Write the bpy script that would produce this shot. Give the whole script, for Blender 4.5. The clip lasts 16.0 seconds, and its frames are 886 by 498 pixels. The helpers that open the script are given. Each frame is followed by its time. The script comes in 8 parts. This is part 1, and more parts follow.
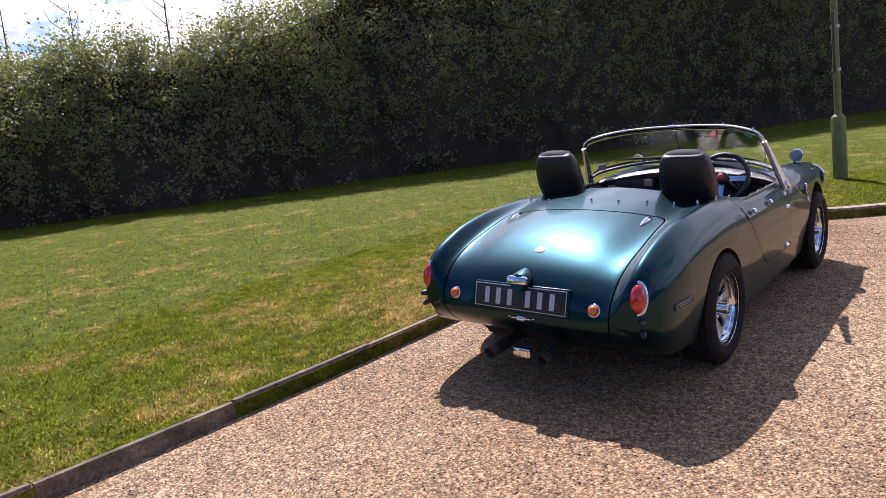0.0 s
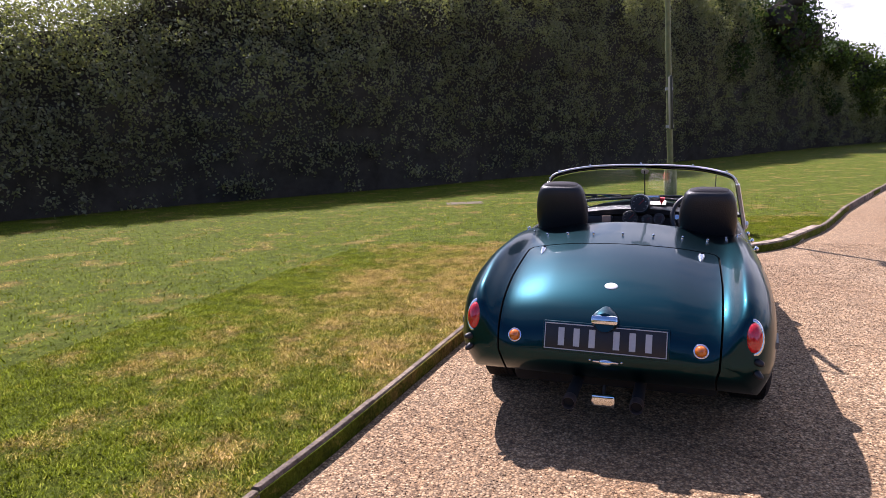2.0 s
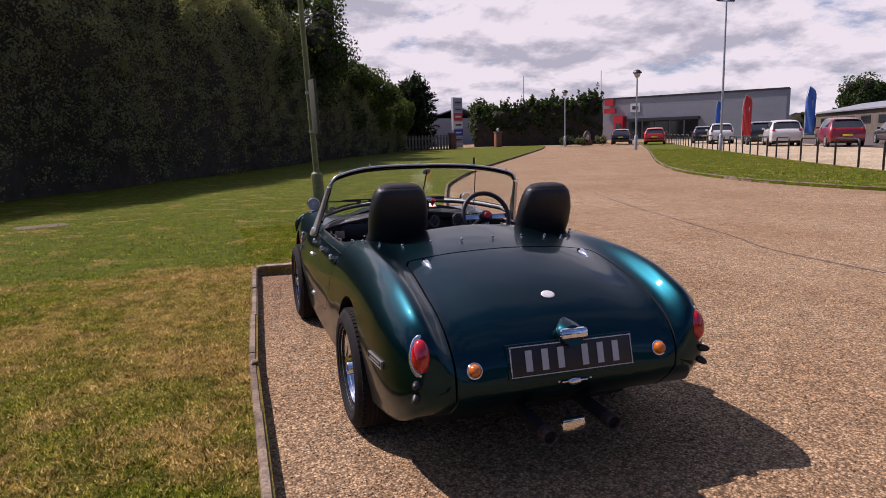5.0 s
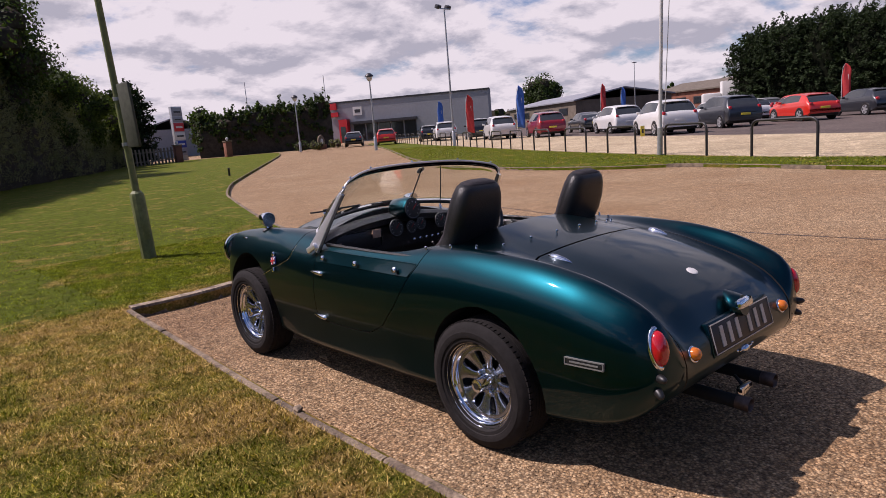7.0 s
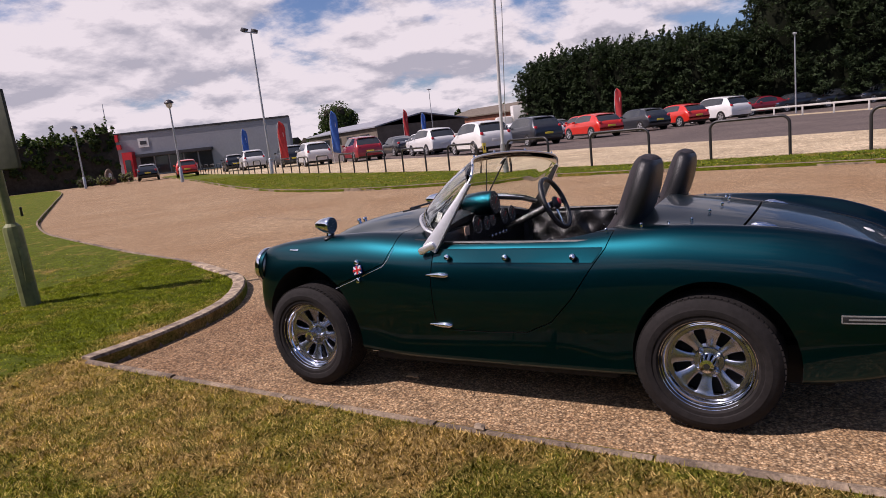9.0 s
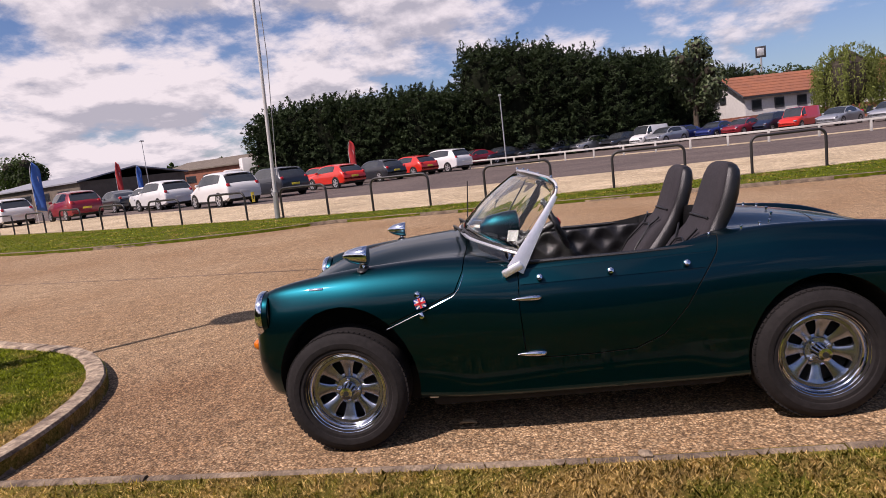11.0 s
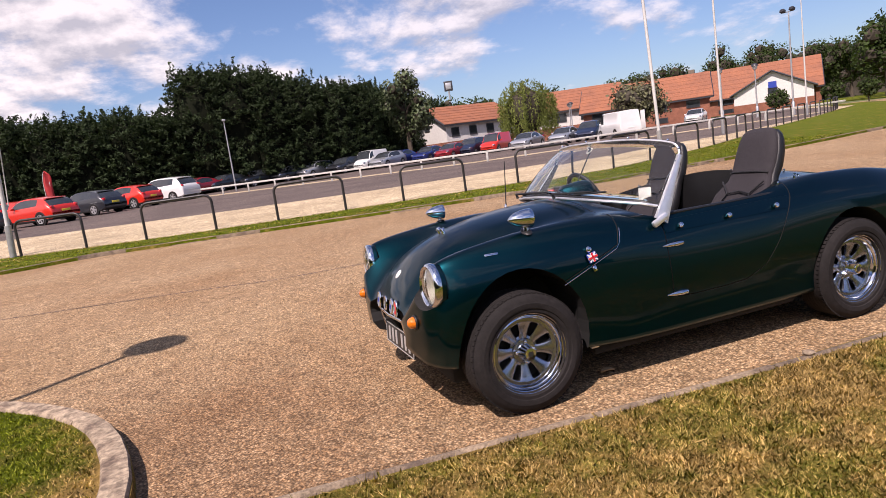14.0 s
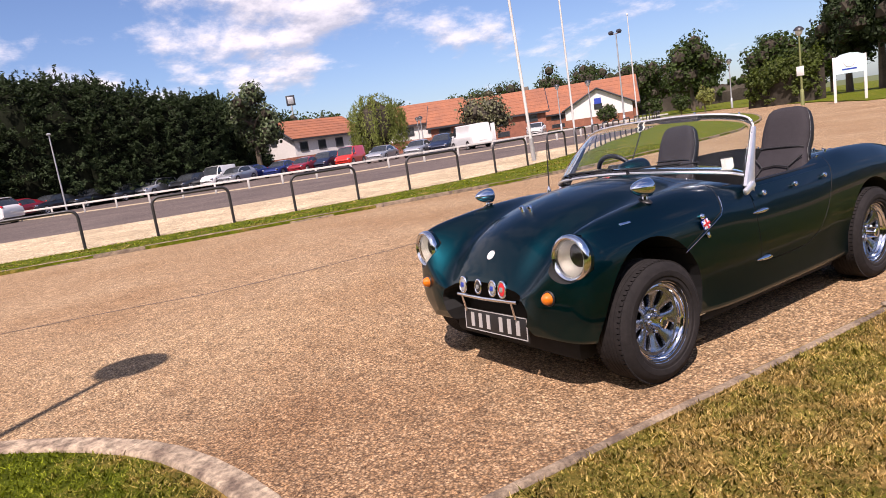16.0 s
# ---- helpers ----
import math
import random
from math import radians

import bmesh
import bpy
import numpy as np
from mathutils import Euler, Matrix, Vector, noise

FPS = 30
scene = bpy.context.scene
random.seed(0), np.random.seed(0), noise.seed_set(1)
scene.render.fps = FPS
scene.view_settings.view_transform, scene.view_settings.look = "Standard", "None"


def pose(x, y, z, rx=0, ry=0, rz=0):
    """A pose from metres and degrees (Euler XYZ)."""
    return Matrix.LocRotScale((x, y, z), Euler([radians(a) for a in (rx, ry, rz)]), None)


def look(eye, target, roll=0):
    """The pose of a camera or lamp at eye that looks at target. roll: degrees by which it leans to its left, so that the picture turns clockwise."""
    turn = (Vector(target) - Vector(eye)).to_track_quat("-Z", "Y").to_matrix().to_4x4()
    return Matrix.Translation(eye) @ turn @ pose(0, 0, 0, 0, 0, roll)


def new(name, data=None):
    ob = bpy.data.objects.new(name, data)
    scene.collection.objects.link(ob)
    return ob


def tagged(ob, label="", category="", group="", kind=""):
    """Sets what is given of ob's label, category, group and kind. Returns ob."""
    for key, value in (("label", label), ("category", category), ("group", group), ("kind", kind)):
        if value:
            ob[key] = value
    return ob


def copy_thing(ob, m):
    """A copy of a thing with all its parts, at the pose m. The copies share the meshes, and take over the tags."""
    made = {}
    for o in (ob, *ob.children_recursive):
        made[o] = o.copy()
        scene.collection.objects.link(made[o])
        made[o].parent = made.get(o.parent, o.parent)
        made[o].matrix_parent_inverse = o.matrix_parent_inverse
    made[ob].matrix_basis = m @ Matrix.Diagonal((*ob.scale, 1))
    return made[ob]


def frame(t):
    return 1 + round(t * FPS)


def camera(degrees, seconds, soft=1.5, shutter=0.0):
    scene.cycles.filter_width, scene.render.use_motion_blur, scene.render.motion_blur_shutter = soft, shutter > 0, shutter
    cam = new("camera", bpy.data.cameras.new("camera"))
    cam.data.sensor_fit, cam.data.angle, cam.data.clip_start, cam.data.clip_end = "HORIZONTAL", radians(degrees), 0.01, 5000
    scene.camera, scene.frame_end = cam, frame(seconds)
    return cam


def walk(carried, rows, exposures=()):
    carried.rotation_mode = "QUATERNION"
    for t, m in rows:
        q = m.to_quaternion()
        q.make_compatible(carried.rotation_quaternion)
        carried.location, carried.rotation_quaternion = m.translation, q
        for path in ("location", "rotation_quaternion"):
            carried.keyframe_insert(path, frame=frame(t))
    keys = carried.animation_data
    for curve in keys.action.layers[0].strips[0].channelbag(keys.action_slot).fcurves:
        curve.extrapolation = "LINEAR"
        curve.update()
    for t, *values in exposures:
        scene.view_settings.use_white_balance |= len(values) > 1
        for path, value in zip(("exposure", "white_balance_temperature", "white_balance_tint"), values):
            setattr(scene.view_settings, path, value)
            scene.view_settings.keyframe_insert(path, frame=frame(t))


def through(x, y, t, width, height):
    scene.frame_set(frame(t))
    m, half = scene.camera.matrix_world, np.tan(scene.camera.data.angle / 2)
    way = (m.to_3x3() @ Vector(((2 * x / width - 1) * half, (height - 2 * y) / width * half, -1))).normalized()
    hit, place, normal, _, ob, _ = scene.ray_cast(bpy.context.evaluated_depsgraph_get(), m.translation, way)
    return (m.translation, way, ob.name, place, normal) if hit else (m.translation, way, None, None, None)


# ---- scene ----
cam = camera(68.0, 16.0, soft=0.5)
PATH = [
    (0, (1.791, -3.298, 1.363), (0.484, -1.833, 0.984), -6.5),
    (0.5, (1.427, -3.424, 1.361), (0.244, -1.852, 1.002), -6.3),
    (1, (1.028, -3.539, 1.408), (-0.083, -1.916, 1.042), -6.1),
    (1.5, (0.659, -3.644, 1.411), (-0.279, -1.912, 1.067), -4.3),
    (2, (0.342, -3.613, 1.375), (-0.358, -1.768, 1.048), -2.1),
    (2.5, (0.118, -3.586, 1.363), (-0.357, -1.669, 1.045), -1.2),
    (3, (-0.142, -3.572, 1.357), (-0.463, -1.622, 1.048), -0.5),
    (3.5, (-0.34, -3.434, 1.356), (-0.405, -1.46, 1.038), 0.1),
    (4, (-0.598, -3.31, 1.325), (-0.422, -1.345, 1.002), -0.6),
    (4.5, (-0.894, -3.129, 1.326), (-0.478, -1.201, 0.995), -1.1),
    (7, (-2.534, -1.866, 1.36), (-1.217, -0.407, 0.993), -4.7),
    (7.5, (-2.793, -1.529, 1.337), (-1.323, -0.224, 0.973), -5.2),
    (8, (-3.014, -1.188, 1.313), (-1.495, 0.064, 0.957), -5.8),
    (8.5, (-3.213, -0.794, 1.305), (-1.644, 0.396, 0.956), -5.9),
    (9, (-3.34, -0.389, 1.292), (-1.638, 0.605, 0.949), -6.3),
    (9.5, (-3.459, 0.024, 1.283), (-1.672, 0.86, 0.95), -6.7),
    (10, (-3.46, 0.429, 1.264), (-1.584, 1.051, 0.957), -6.5),
    (12.5, (-3.522, 2.321, 1.301), (-1.556, 2.092, 1.013), -7.2),
    (13, (-3.452, 2.612, 1.282), (-1.503, 2.263, 0.993), -7.1),
    (13.5, (-3.435, 2.975, 1.264), (-1.529, 2.442, 0.972), -7.4),
    (14, (-3.311, 3.291, 1.252), (-1.444, 2.642, 0.947), -7.9),
    (14.5, (-3.136, 3.603, 1.237), (-1.363, 2.742, 0.9), -8.3),
    (15, (-2.962, 3.885, 1.239), (-1.223, 2.955, 0.903), -8.4),
    (15.5, (-2.768, 4.119, 1.224), (-1.07, 3.116, 0.893), -8.4),
    (16, (-2.596, 4.358, 1.226), (-0.937, 3.29, 0.9), -8.5),
]
walk(cam, [(t, look(eye, target, roll)) for t, eye, target, roll in PATH],
     exposures=[(0.0, 0.76, 6000, 27), (1.5, 0.96, 5950, 28), (2.5, 0.72, 6050, 30), (4.0, 0.20, 6280, 31), (4.5, 0.12, 6350, 31), (7.0, 0.02, 6450, 30), (10.0, 0.08, 6600, 29), (13.0, 0.34, 6750, 28), (16.0, 0.66, 6800, 28)])


# ---- world, sun ----
SUN_DIR = Vector((-0.70, 0.71, 1.33)).normalized()

wd = bpy.data.worlds.new("sky")
scene.world = wd
wd.use_nodes = True
wn, wl = wd.node_tree.nodes, wd.node_tree.links
wn.clear()
w_out = wn.new("ShaderNodeOutputWorld")
w_bg = wn.new("ShaderNodeBackground")
w_sky = wn.new("ShaderNodeTexSky")
w_sky.sky_type = "NISHITA"
w_sky.sun_disc = False
w_sky.sun_elevation = math.asin(SUN_DIR.z)
w_sky.sun_rotation = math.atan2(SUN_DIR.x, SUN_DIR.y)
w_sky.air_density, w_sky.dust_density, w_sky.ozone_density = 1.0, 0.6, 1.5
w_co = wn.new("ShaderNodeTexCoord")
w_sep = wn.new("ShaderNodeSeparateXYZ")
wl.new(w_co.outputs["Generated"], w_sep.inputs[0])


def w_math(op, a, b=None, c=None):
    """A math node of the sky; numbers and sockets mix freely."""
    n = wn.new("ShaderNodeMath")
    n.operation = op
    for k, v in enumerate((a, b, c)):
        if v is None:
            continue
        if isinstance(v, (int, float)):
            n.inputs[k].default_value = v
        else:
            wl.new(v, n.inputs[k])
    return n.outputs[0]


def w_range(v, f0, f1, t0, t1, smooth=True):
    n = wn.new("ShaderNodeMapRange")
    n.interpolation_type = "SMOOTHSTEP" if smooth else "LINEAR"
    for k, q in zip(("From Min", "From Max", "To Min", "To Max"), (f0, f1, t0, t1)):
        n.inputs[k].default_value = q
    wl.new(v, n.inputs["Value"])
    return n.outputs["Result"]


# a flat cloud layer overhead: directions are carried onto a plane
w_den = w_math("ADD", w_math("MAXIMUM", w_sep.outputs["Z"], 0.0), 0.30)
w_u, w_v = w_math("DIVIDE", w_sep.outputs["X"], w_den), w_math("DIVIDE", w_sep.outputs["Y"], w_den)


def w_layer(scale, reach, detail, rough, shift, bent=0.3):
    at = wn.new("ShaderNodeCombineXYZ")
    wl.new(w_math("MULTIPLY", w_u, reach), at.inputs[0])
    wl.new(w_math("MULTIPLY", w_v, reach), at.inputs[1])
    at.inputs[2].default_value = shift
    n = wn.new("ShaderNodeTexNoise")
    for k, q in zip(("Scale", "Detail", "Roughness", "Distortion"), (scale, detail, rough, bent)):
        n.inputs[k].default_value = q
    wl.new(at.outputs[0], n.inputs["Vector"])
    return n.outputs["Fac"]


w_body = w_layer(2.1, 1.0, 11.0, 0.60, 2.4, 0.1)
w_above = w_layer(2.1, 0.962, 9.0, 0.58, 2.4, 0.1)
w_cover = w_math("MULTIPLY_ADD", w_sep.outputs["Y"], 0.15, w_body)
w_alpha = w_math("MULTIPLY", w_range(w_cover, 0.42, 0.57, 0.0, 1.0), w_range(w_sep.outputs["Y"], -0.75, 0.35, 0.72, 1.0, False))
# the layer is broken: overhead one looks between the clouds
w_alpha = w_math("MULTIPLY", w_alpha, w_range(w_sep.outputs["Z"], 0.30, 0.65, 1.0, 0.35))
# pale tops, grey bases
w_lit = w_math("SUBTRACT", w_math("MULTIPLY_ADD", w_math("SUBTRACT", w_body, w_above), 5.0, 0.58), w_math("MULTIPLY", w_math("SUBTRACT", w_body, 0.52), 1.2))
w_cloud = wn.new("ShaderNodeValToRGB")
w_cloud.color_ramp.elements[0].position, w_cloud.color_ramp.elements[0].color = 0.22, (8.1, 8.55, 9.3, 1)
w_cloud.color_ramp.elements[1].position, w_cloud.color_ramp.elements[1].color = 0.74, (14.9, 14.9, 14.7, 1)
wl.new(w_lit, w_cloud.inputs["Fac"])
# the sky brightens towards the sun
w_dot = wn.new("ShaderNodeVectorMath")
w_dot.operation = "DOT_PRODUCT"
w_dot.inputs[1].default_value = SUN_DIR
wl.new(w_co.outputs["Generated"], w_dot.inputs[0])
w_near = wn.new("ShaderNodeVectorMath")
w_near.operation = "SCALE"
wl.new(w_cloud.outputs["Color"], w_near.inputs[0])
wl.new(w_range(w_dot.outputs["Value"], 0.45, 1.0, 1.0, 1.7), w_near.inputs["Scale"])
w_mix = wn.new("ShaderNodeMix")
w_mix.data_type = "RGBA"
wl.new(w_alpha, w_mix.inputs["Factor"])
w_gain = wn.new("ShaderNodeMix")
w_gain.data_type, w_gain.blend_type = "RGBA", "MULTIPLY"
w_gain.inputs["Factor"].default_value = 1.0
w_gain.inputs[7].default_value = (1.12, 1.38, 1.7, 1)
wl.new(w_sky.outputs["Color"], w_gain.inputs[6])
wl.new(w_gain.outputs[2], w_mix.inputs[6])
wl.new(w_near.outputs[0], w_mix.inputs[7])
wl.new(w_mix.outputs[2], w_bg.inputs["Color"])
w_bg.inputs["Strength"].default_value = 0.050
wl.new(w_bg.outputs["Background"], w_out.inputs["Surface"])

sun_data = bpy.data.lights.new("sun", "SUN")
sun_data.energy = 5.0
sun_data.angle = radians(0.53)
sun_data.color = (1.0, 0.95, 0.87)
sun = new("sun", sun_data)
sun.matrix_world = look(SUN_DIR * 60, (0, 0, 0))


# ---- materials ----
def sock(node, *names):
    for n in names:
        if n in node.inputs:
            return node.inputs[n]


def add_through(nt, b, color, amount):
    """Leaves and blades let part of the light through."""
    out = nt.nodes["Material Output"]
    tl = nt.nodes.new("ShaderNodeBsdfTranslucent")
    warm = nt.nodes.new("ShaderNodeMix")
    warm.data_type, warm.blend_type = "RGBA", "MULTIPLY"
    warm.inputs["Factor"].default_value = 1.0
    warm.inputs[7].default_value = (1.5, 1.7, 0.6, 1)
    nt.links.new(color, warm.inputs[6])
    nt.links.new(warm.outputs[2], tl.inputs["Color"])
    mx = nt.nodes.new("ShaderNodeMixShader")
    mx.inputs[0].default_value = amount
    nt.links.new(b.outputs[0], mx.inputs[1])
    nt.links.new(tl.outputs[0], mx.inputs[2])
    nt.links.new(mx.outputs[0], out.inputs["Surface"])


def mat(name, color, rough=0.5, metal=0.0, vary=0.15, scale=20.0, bump=0.0, bump_scale=None, coat=0.0, spec=0.5,
        color2=None, scale2=None, coords="Object", island=0.0, trans=0.0, emit=None, emit_power=0.0, per_object=0.0, through=0.0):
    m = bpy.data.materials.new(name)
    m.use_nodes = True
    nt = m.node_tree
    b = nt.nodes["Principled BSDF"]
    b.inputs["Roughness"].default_value = rough
    b.inputs["Metallic"].default_value = metal
    sock(b, "Specular IOR Level").default_value = spec
    sock(b, "Coat Weight").default_value = coat
    sock(b, "Coat Roughness").default_value = 0.03
    sock(b, "Transmission Weight").default_value = trans
    if emit:
        sock(b, "Emission Color").default_value = (*emit, 1)
        sock(b, "Emission Strength").default_value = emit_power
    b.inputs["Base Color"].default_value = (*color, 1)
    if vary <= 0 and not color2 and bump <= 0 and island <= 0:
        return m
    tc = nt.nodes.new("ShaderNodeTexCoord")
    src = tc.outputs[coords]
    n1 = nt.nodes.new("ShaderNodeTexNoise")
    n1.inputs["Scale"].default_value = scale
    n1.inputs["Detail"].default_value = 5.0
    n1.inputs["Roughness"].default_value = 0.6
    nt.links.new(src, n1.inputs["Vector"])
    n2 = nt.nodes.new("ShaderNodeTexNoise")
    n2.inputs["Scale"].default_value = scale2 or scale / 9.0
    n2.inputs["Detail"].default_value = 3.0
    nt.links.new(src, n2.inputs["Vector"])
    stretch = nt.nodes.new("ShaderNodeMapRange")
    stretch.inputs["From Min"].default_value, stretch.inputs["From Max"].default_value = 0.32, 0.68
    nt.links.new(n2.outputs["Fac"], stretch.inputs["Value"])
    c2 = color2 or tuple(c * (1 - vary) for c in color)
    mx = nt.nodes.new("ShaderNodeMix")
    mx.data_type = "RGBA"
    mx.inputs[6].default_value = (*color, 1)
    mx.inputs[7].default_value = (*c2, 1)
    nt.links.new(stretch.outputs["Result"], mx.inputs["Factor"])
    hsv = nt.nodes.new("ShaderNodeHueSaturation")
    nt.links.new(mx.outputs[2], hsv.inputs["Color"])
    mr = nt.nodes.new("ShaderNodeMapRange")
    mr.inputs["From Min"].default_value, mr.inputs["From Max"].default_value = 0.3, 0.7
    mr.inputs["To Min"].default_value, mr.inputs["To Max"].default_value = 1 - vary, 1 + vary
    nt.links.new(n1.outputs["Fac"], mr.inputs["Value"])
    value = mr.outputs["Result"]
    if island > 0 or per_object > 0:
        if island > 0:
            g = nt.nodes.new("ShaderNodeNewGeometry")
            rnd = g.outputs["Random Per Island"]
        else:
            g = nt.nodes.new("ShaderNodeObjectInfo")
            rnd = g.outputs["Random"]
        amount = max(island, per_object)
        mi = nt.nodes.new("ShaderNodeMapRange")
        mi.inputs["To Min"].default_value, mi.inputs["To Max"].default_value = 1 - amount, 1 + amount
        nt.links.new(rnd, mi.inputs["Value"])
        mul = nt.nodes.new("ShaderNodeMath")
        mul.operation = "MULTIPLY"
        nt.links.new(value, mul.inputs[0])
        nt.links.new(mi.outputs["Result"], mul.inputs[1])
        value = mul.outputs[0]
    nt.links.new(value, hsv.inputs["Value"])
    nt.links.new(hsv.outputs["Color"], b.inputs["Base Color"])
    if through > 0:
        add_through(nt, b, hsv.outputs["Color"], through)
    if bump > 0:
        nb = n1
        if bump_scale:
            nb = nt.nodes.new("ShaderNodeTexNoise")
            nb.inputs["Scale"].default_value = bump_scale
            nb.inputs["Detail"].default_value = 4.0
            nt.links.new(src, nb.inputs["Vector"])
        bp = nt.nodes.new("ShaderNodeBump")
        bp.inputs["Strength"].default_value = min(1.0, bump)
        bp.inputs["Distance"].default_value = 0.01
        nt.links.new(nb.outputs["Fac"], bp.inputs["Height"])
        nt.links.new(bp.outputs["Normal"], b.inputs["Normal"])
    return m


def stone_mat(name, colors, cell, patch, rough=0.9, bump=0.6, patch_scale=0.35, dark=0.62, dirt=None):
    """Small rounded stones side by side, each with its own tint, over worn and stained patches."""
    m = bpy.data.materials.new(name)
    m.use_nodes = True
    nt = m.node_tree
    b = nt.nodes["Principled BSDF"]
    b.inputs["Roughness"].default_value = rough
    sock(b, "Specular IOR Level").default_value = 0.3
    tc = nt.nodes.new("ShaderNodeTexCoord")
    v = nt.nodes.new("ShaderNodeTexVoronoi")
    v.inputs["Scale"].default_value = 1.0 / cell
    nt.links.new(tc.outputs["Object"], v.inputs["Vector"])
    sep = nt.nodes.new("ShaderNodeSeparateColor")
    nt.links.new(v.outputs["Color"], sep.inputs[0])
    ramp = nt.nodes.new("ShaderNodeValToRGB")
    els = ramp.color_ramp.elements
    els[0].position, els[0].color = 0.0, (*colors[0], 1)
    els[1].position, els[1].color = 1.0, (*colors[-1], 1)
    for i, c in enumerate(colors[1:-1]):
        e = els.new((i + 1) / (len(colors) - 1))
        e.color = (*c, 1)
    nt.links.new(sep.outputs[0], ramp.inputs["Fac"])
    n = nt.nodes.new("ShaderNodeTexNoise")
    n.inputs["Scale"].default_value = patch_scale
    n.inputs["Detail"].default_value = 7.0
    n.inputs["Roughness"].default_value = 0.62
    nt.links.new(tc.outputs["Object"], n.inputs["Vector"])
    mr = nt.nodes.new("ShaderNodeMapRange")
    mr.inputs["From Min"].default_value, mr.inputs["From Max"].default_value = 0.35, 0.68
    nt.links.new(n.outputs["Fac"], mr.inputs["Value"])
    tint = nt.nodes.new("ShaderNodeMix")
    tint.data_type, tint.blend_type = "RGBA", "MULTIPLY"
    tint.inputs[7].default_value = (*patch, 1)
    nt.links.new(mr.outputs["Result"], tint.inputs["Factor"])
    nt.links.new(ramp.outputs["Color"], tint.inputs[6])
    gap = nt.nodes.new("ShaderNodeMapRange")
    gap.inputs["From Min"].default_value, gap.inputs["From Max"].default_value = 0.30, 0.66
    gap.inputs["To Min"].default_value, gap.inputs["To Max"].default_value = 1.0, dark
    nt.links.new(v.outputs["Distance"], gap.inputs["Value"])
    hsv = nt.nodes.new("ShaderNodeHueSaturation")
    toned = tint.outputs[2]
    # clusters of paler and darker stones
    lump = nt.nodes.new("ShaderNodeTexNoise")
    lump.inputs["Scale"].default_value, lump.inputs["Detail"].default_value = 0.42 / cell, 2.0
    nt.links.new(tc.outputs["Object"], lump.inputs["Vector"])
    shade = nt.nodes.new("ShaderNodeMapRange")
    shade.inputs["From Min"].default_value, shade.inputs["From Max"].default_value = 0.32, 0.68
    shade.inputs["To Min"].default_value, shade.inputs["To Max"].default_value = 0.70, 1.30
    nt.links.new(lump.outputs["Fac"], shade.inputs["Value"])
    level = nt.nodes.new("ShaderNodeMath")
    level.operation = "MULTIPLY"
    blotch = nt.nodes.new("ShaderNodeTexNoise")
    blotch.inputs["Scale"].default_value, blotch.inputs["Detail"].default_value = 0.075 / cell, 6.0
    blotch.inputs["Roughness"].default_value = 0.72
    nt.links.new(tc.outputs["Object"], blotch.inputs["Vector"])
    spots = nt.nodes.new("ShaderNodeMapRange")
    spots.inputs["From Min"].default_value, spots.inputs["From Max"].default_value = 0.33, 0.67
    spots.inputs["To Min"].default_value, spots.inputs["To Max"].default_value = 0.76, 1.24
    nt.links.new(blotch.outputs["Fac"], spots.inputs["Value"])
    twice = nt.nodes.new("ShaderNodeMath")
    twice.operation = "MULTIPLY"
    nt.links.new(shade.outputs["Result"], twice.inputs[0])
    nt.links.new(spots.outputs["Result"], twice.inputs[1])
    nt.links.new(gap.outputs["Result"], level.inputs[0])
    nt.links.new(twice.outputs[0], level.inputs[1])
    if dirt:
        # washed-out soil spread in a patchy fan from the low corner of the bay
        away = nt.nodes.new("ShaderNodeVectorMath")
        away.operation = "DISTANCE"
        away.inputs[1].default_value = (dirt[0], dirt[1], 0.0)
        nt.links.new(tc.outputs["Object"], away.inputs[0])
        fan = nt.nodes.new("ShaderNodeMapRange")
        fan.interpolation_type = "SMOOTHSTEP"
        fan.inputs["From Min"].default_value, fan.inputs["From Max"].default_value = 0.4, 3.4
        fan.inputs["To Min"].default_value, fan.inputs["To Max"].default_value = 0.62, -0.30
        nt.links.new(away.outputs["Value"], fan.inputs["Value"])
        spread = nt.nodes.new("ShaderNodeTexNoise")
        spread.inputs["Scale"].default_value, spread.inputs["Detail"].default_value = 1.7, 8.0
        spread.inputs["Roughness"].default_value = 0.7
        nt.links.new(tc.outputs["Object"], spread.inputs["Vector"])
        both = nt.nodes.new("ShaderNodeMath")
        both.use_clamp = True
        nt.links.new(fan.outputs["Result"], both.inputs[0])
        nt.links.new(spread.outputs["Fac"], both.inputs[1])
        amount = nt.nodes.new("ShaderNodeMapRange")
        amount.inputs["From Min"].default_value, amount.inputs["From Max"].default_value = 0.45, 1.0
        nt.links.new(both.outputs[0], amount.inputs["Value"])
        soil = nt.nodes.new("ShaderNodeMix")
        soil.data_type, soil.blend_type = "RGBA", "MULTIPLY"
        soil.inputs[7].default_value = (0.79, 0.735, 0.71, 1)
        nt.links.new(amount.outputs["Result"], soil.inputs["Factor"])
        nt.links.new(toned, soil.inputs[6])
        toned = soil.outputs[2]
    nt.links.new(toned, hsv.inputs["Color"])
    nt.links.new(level.outputs[0], hsv.inputs["Value"])
    nt.links.new(hsv.outputs["Color"], b.inputs["Base Color"])
    bp = nt.nodes.new("ShaderNodeBump")
    bp.invert = True
    bp.inputs["Strength"].default_value = bump
    bp.inputs["Distance"].default_value = cell * 0.6
    nt.links.new(v.outputs["Distance"], bp.inputs["Height"])
    nt.links.new(bp.outputs["Normal"], b.inputs["Normal"])
    return m


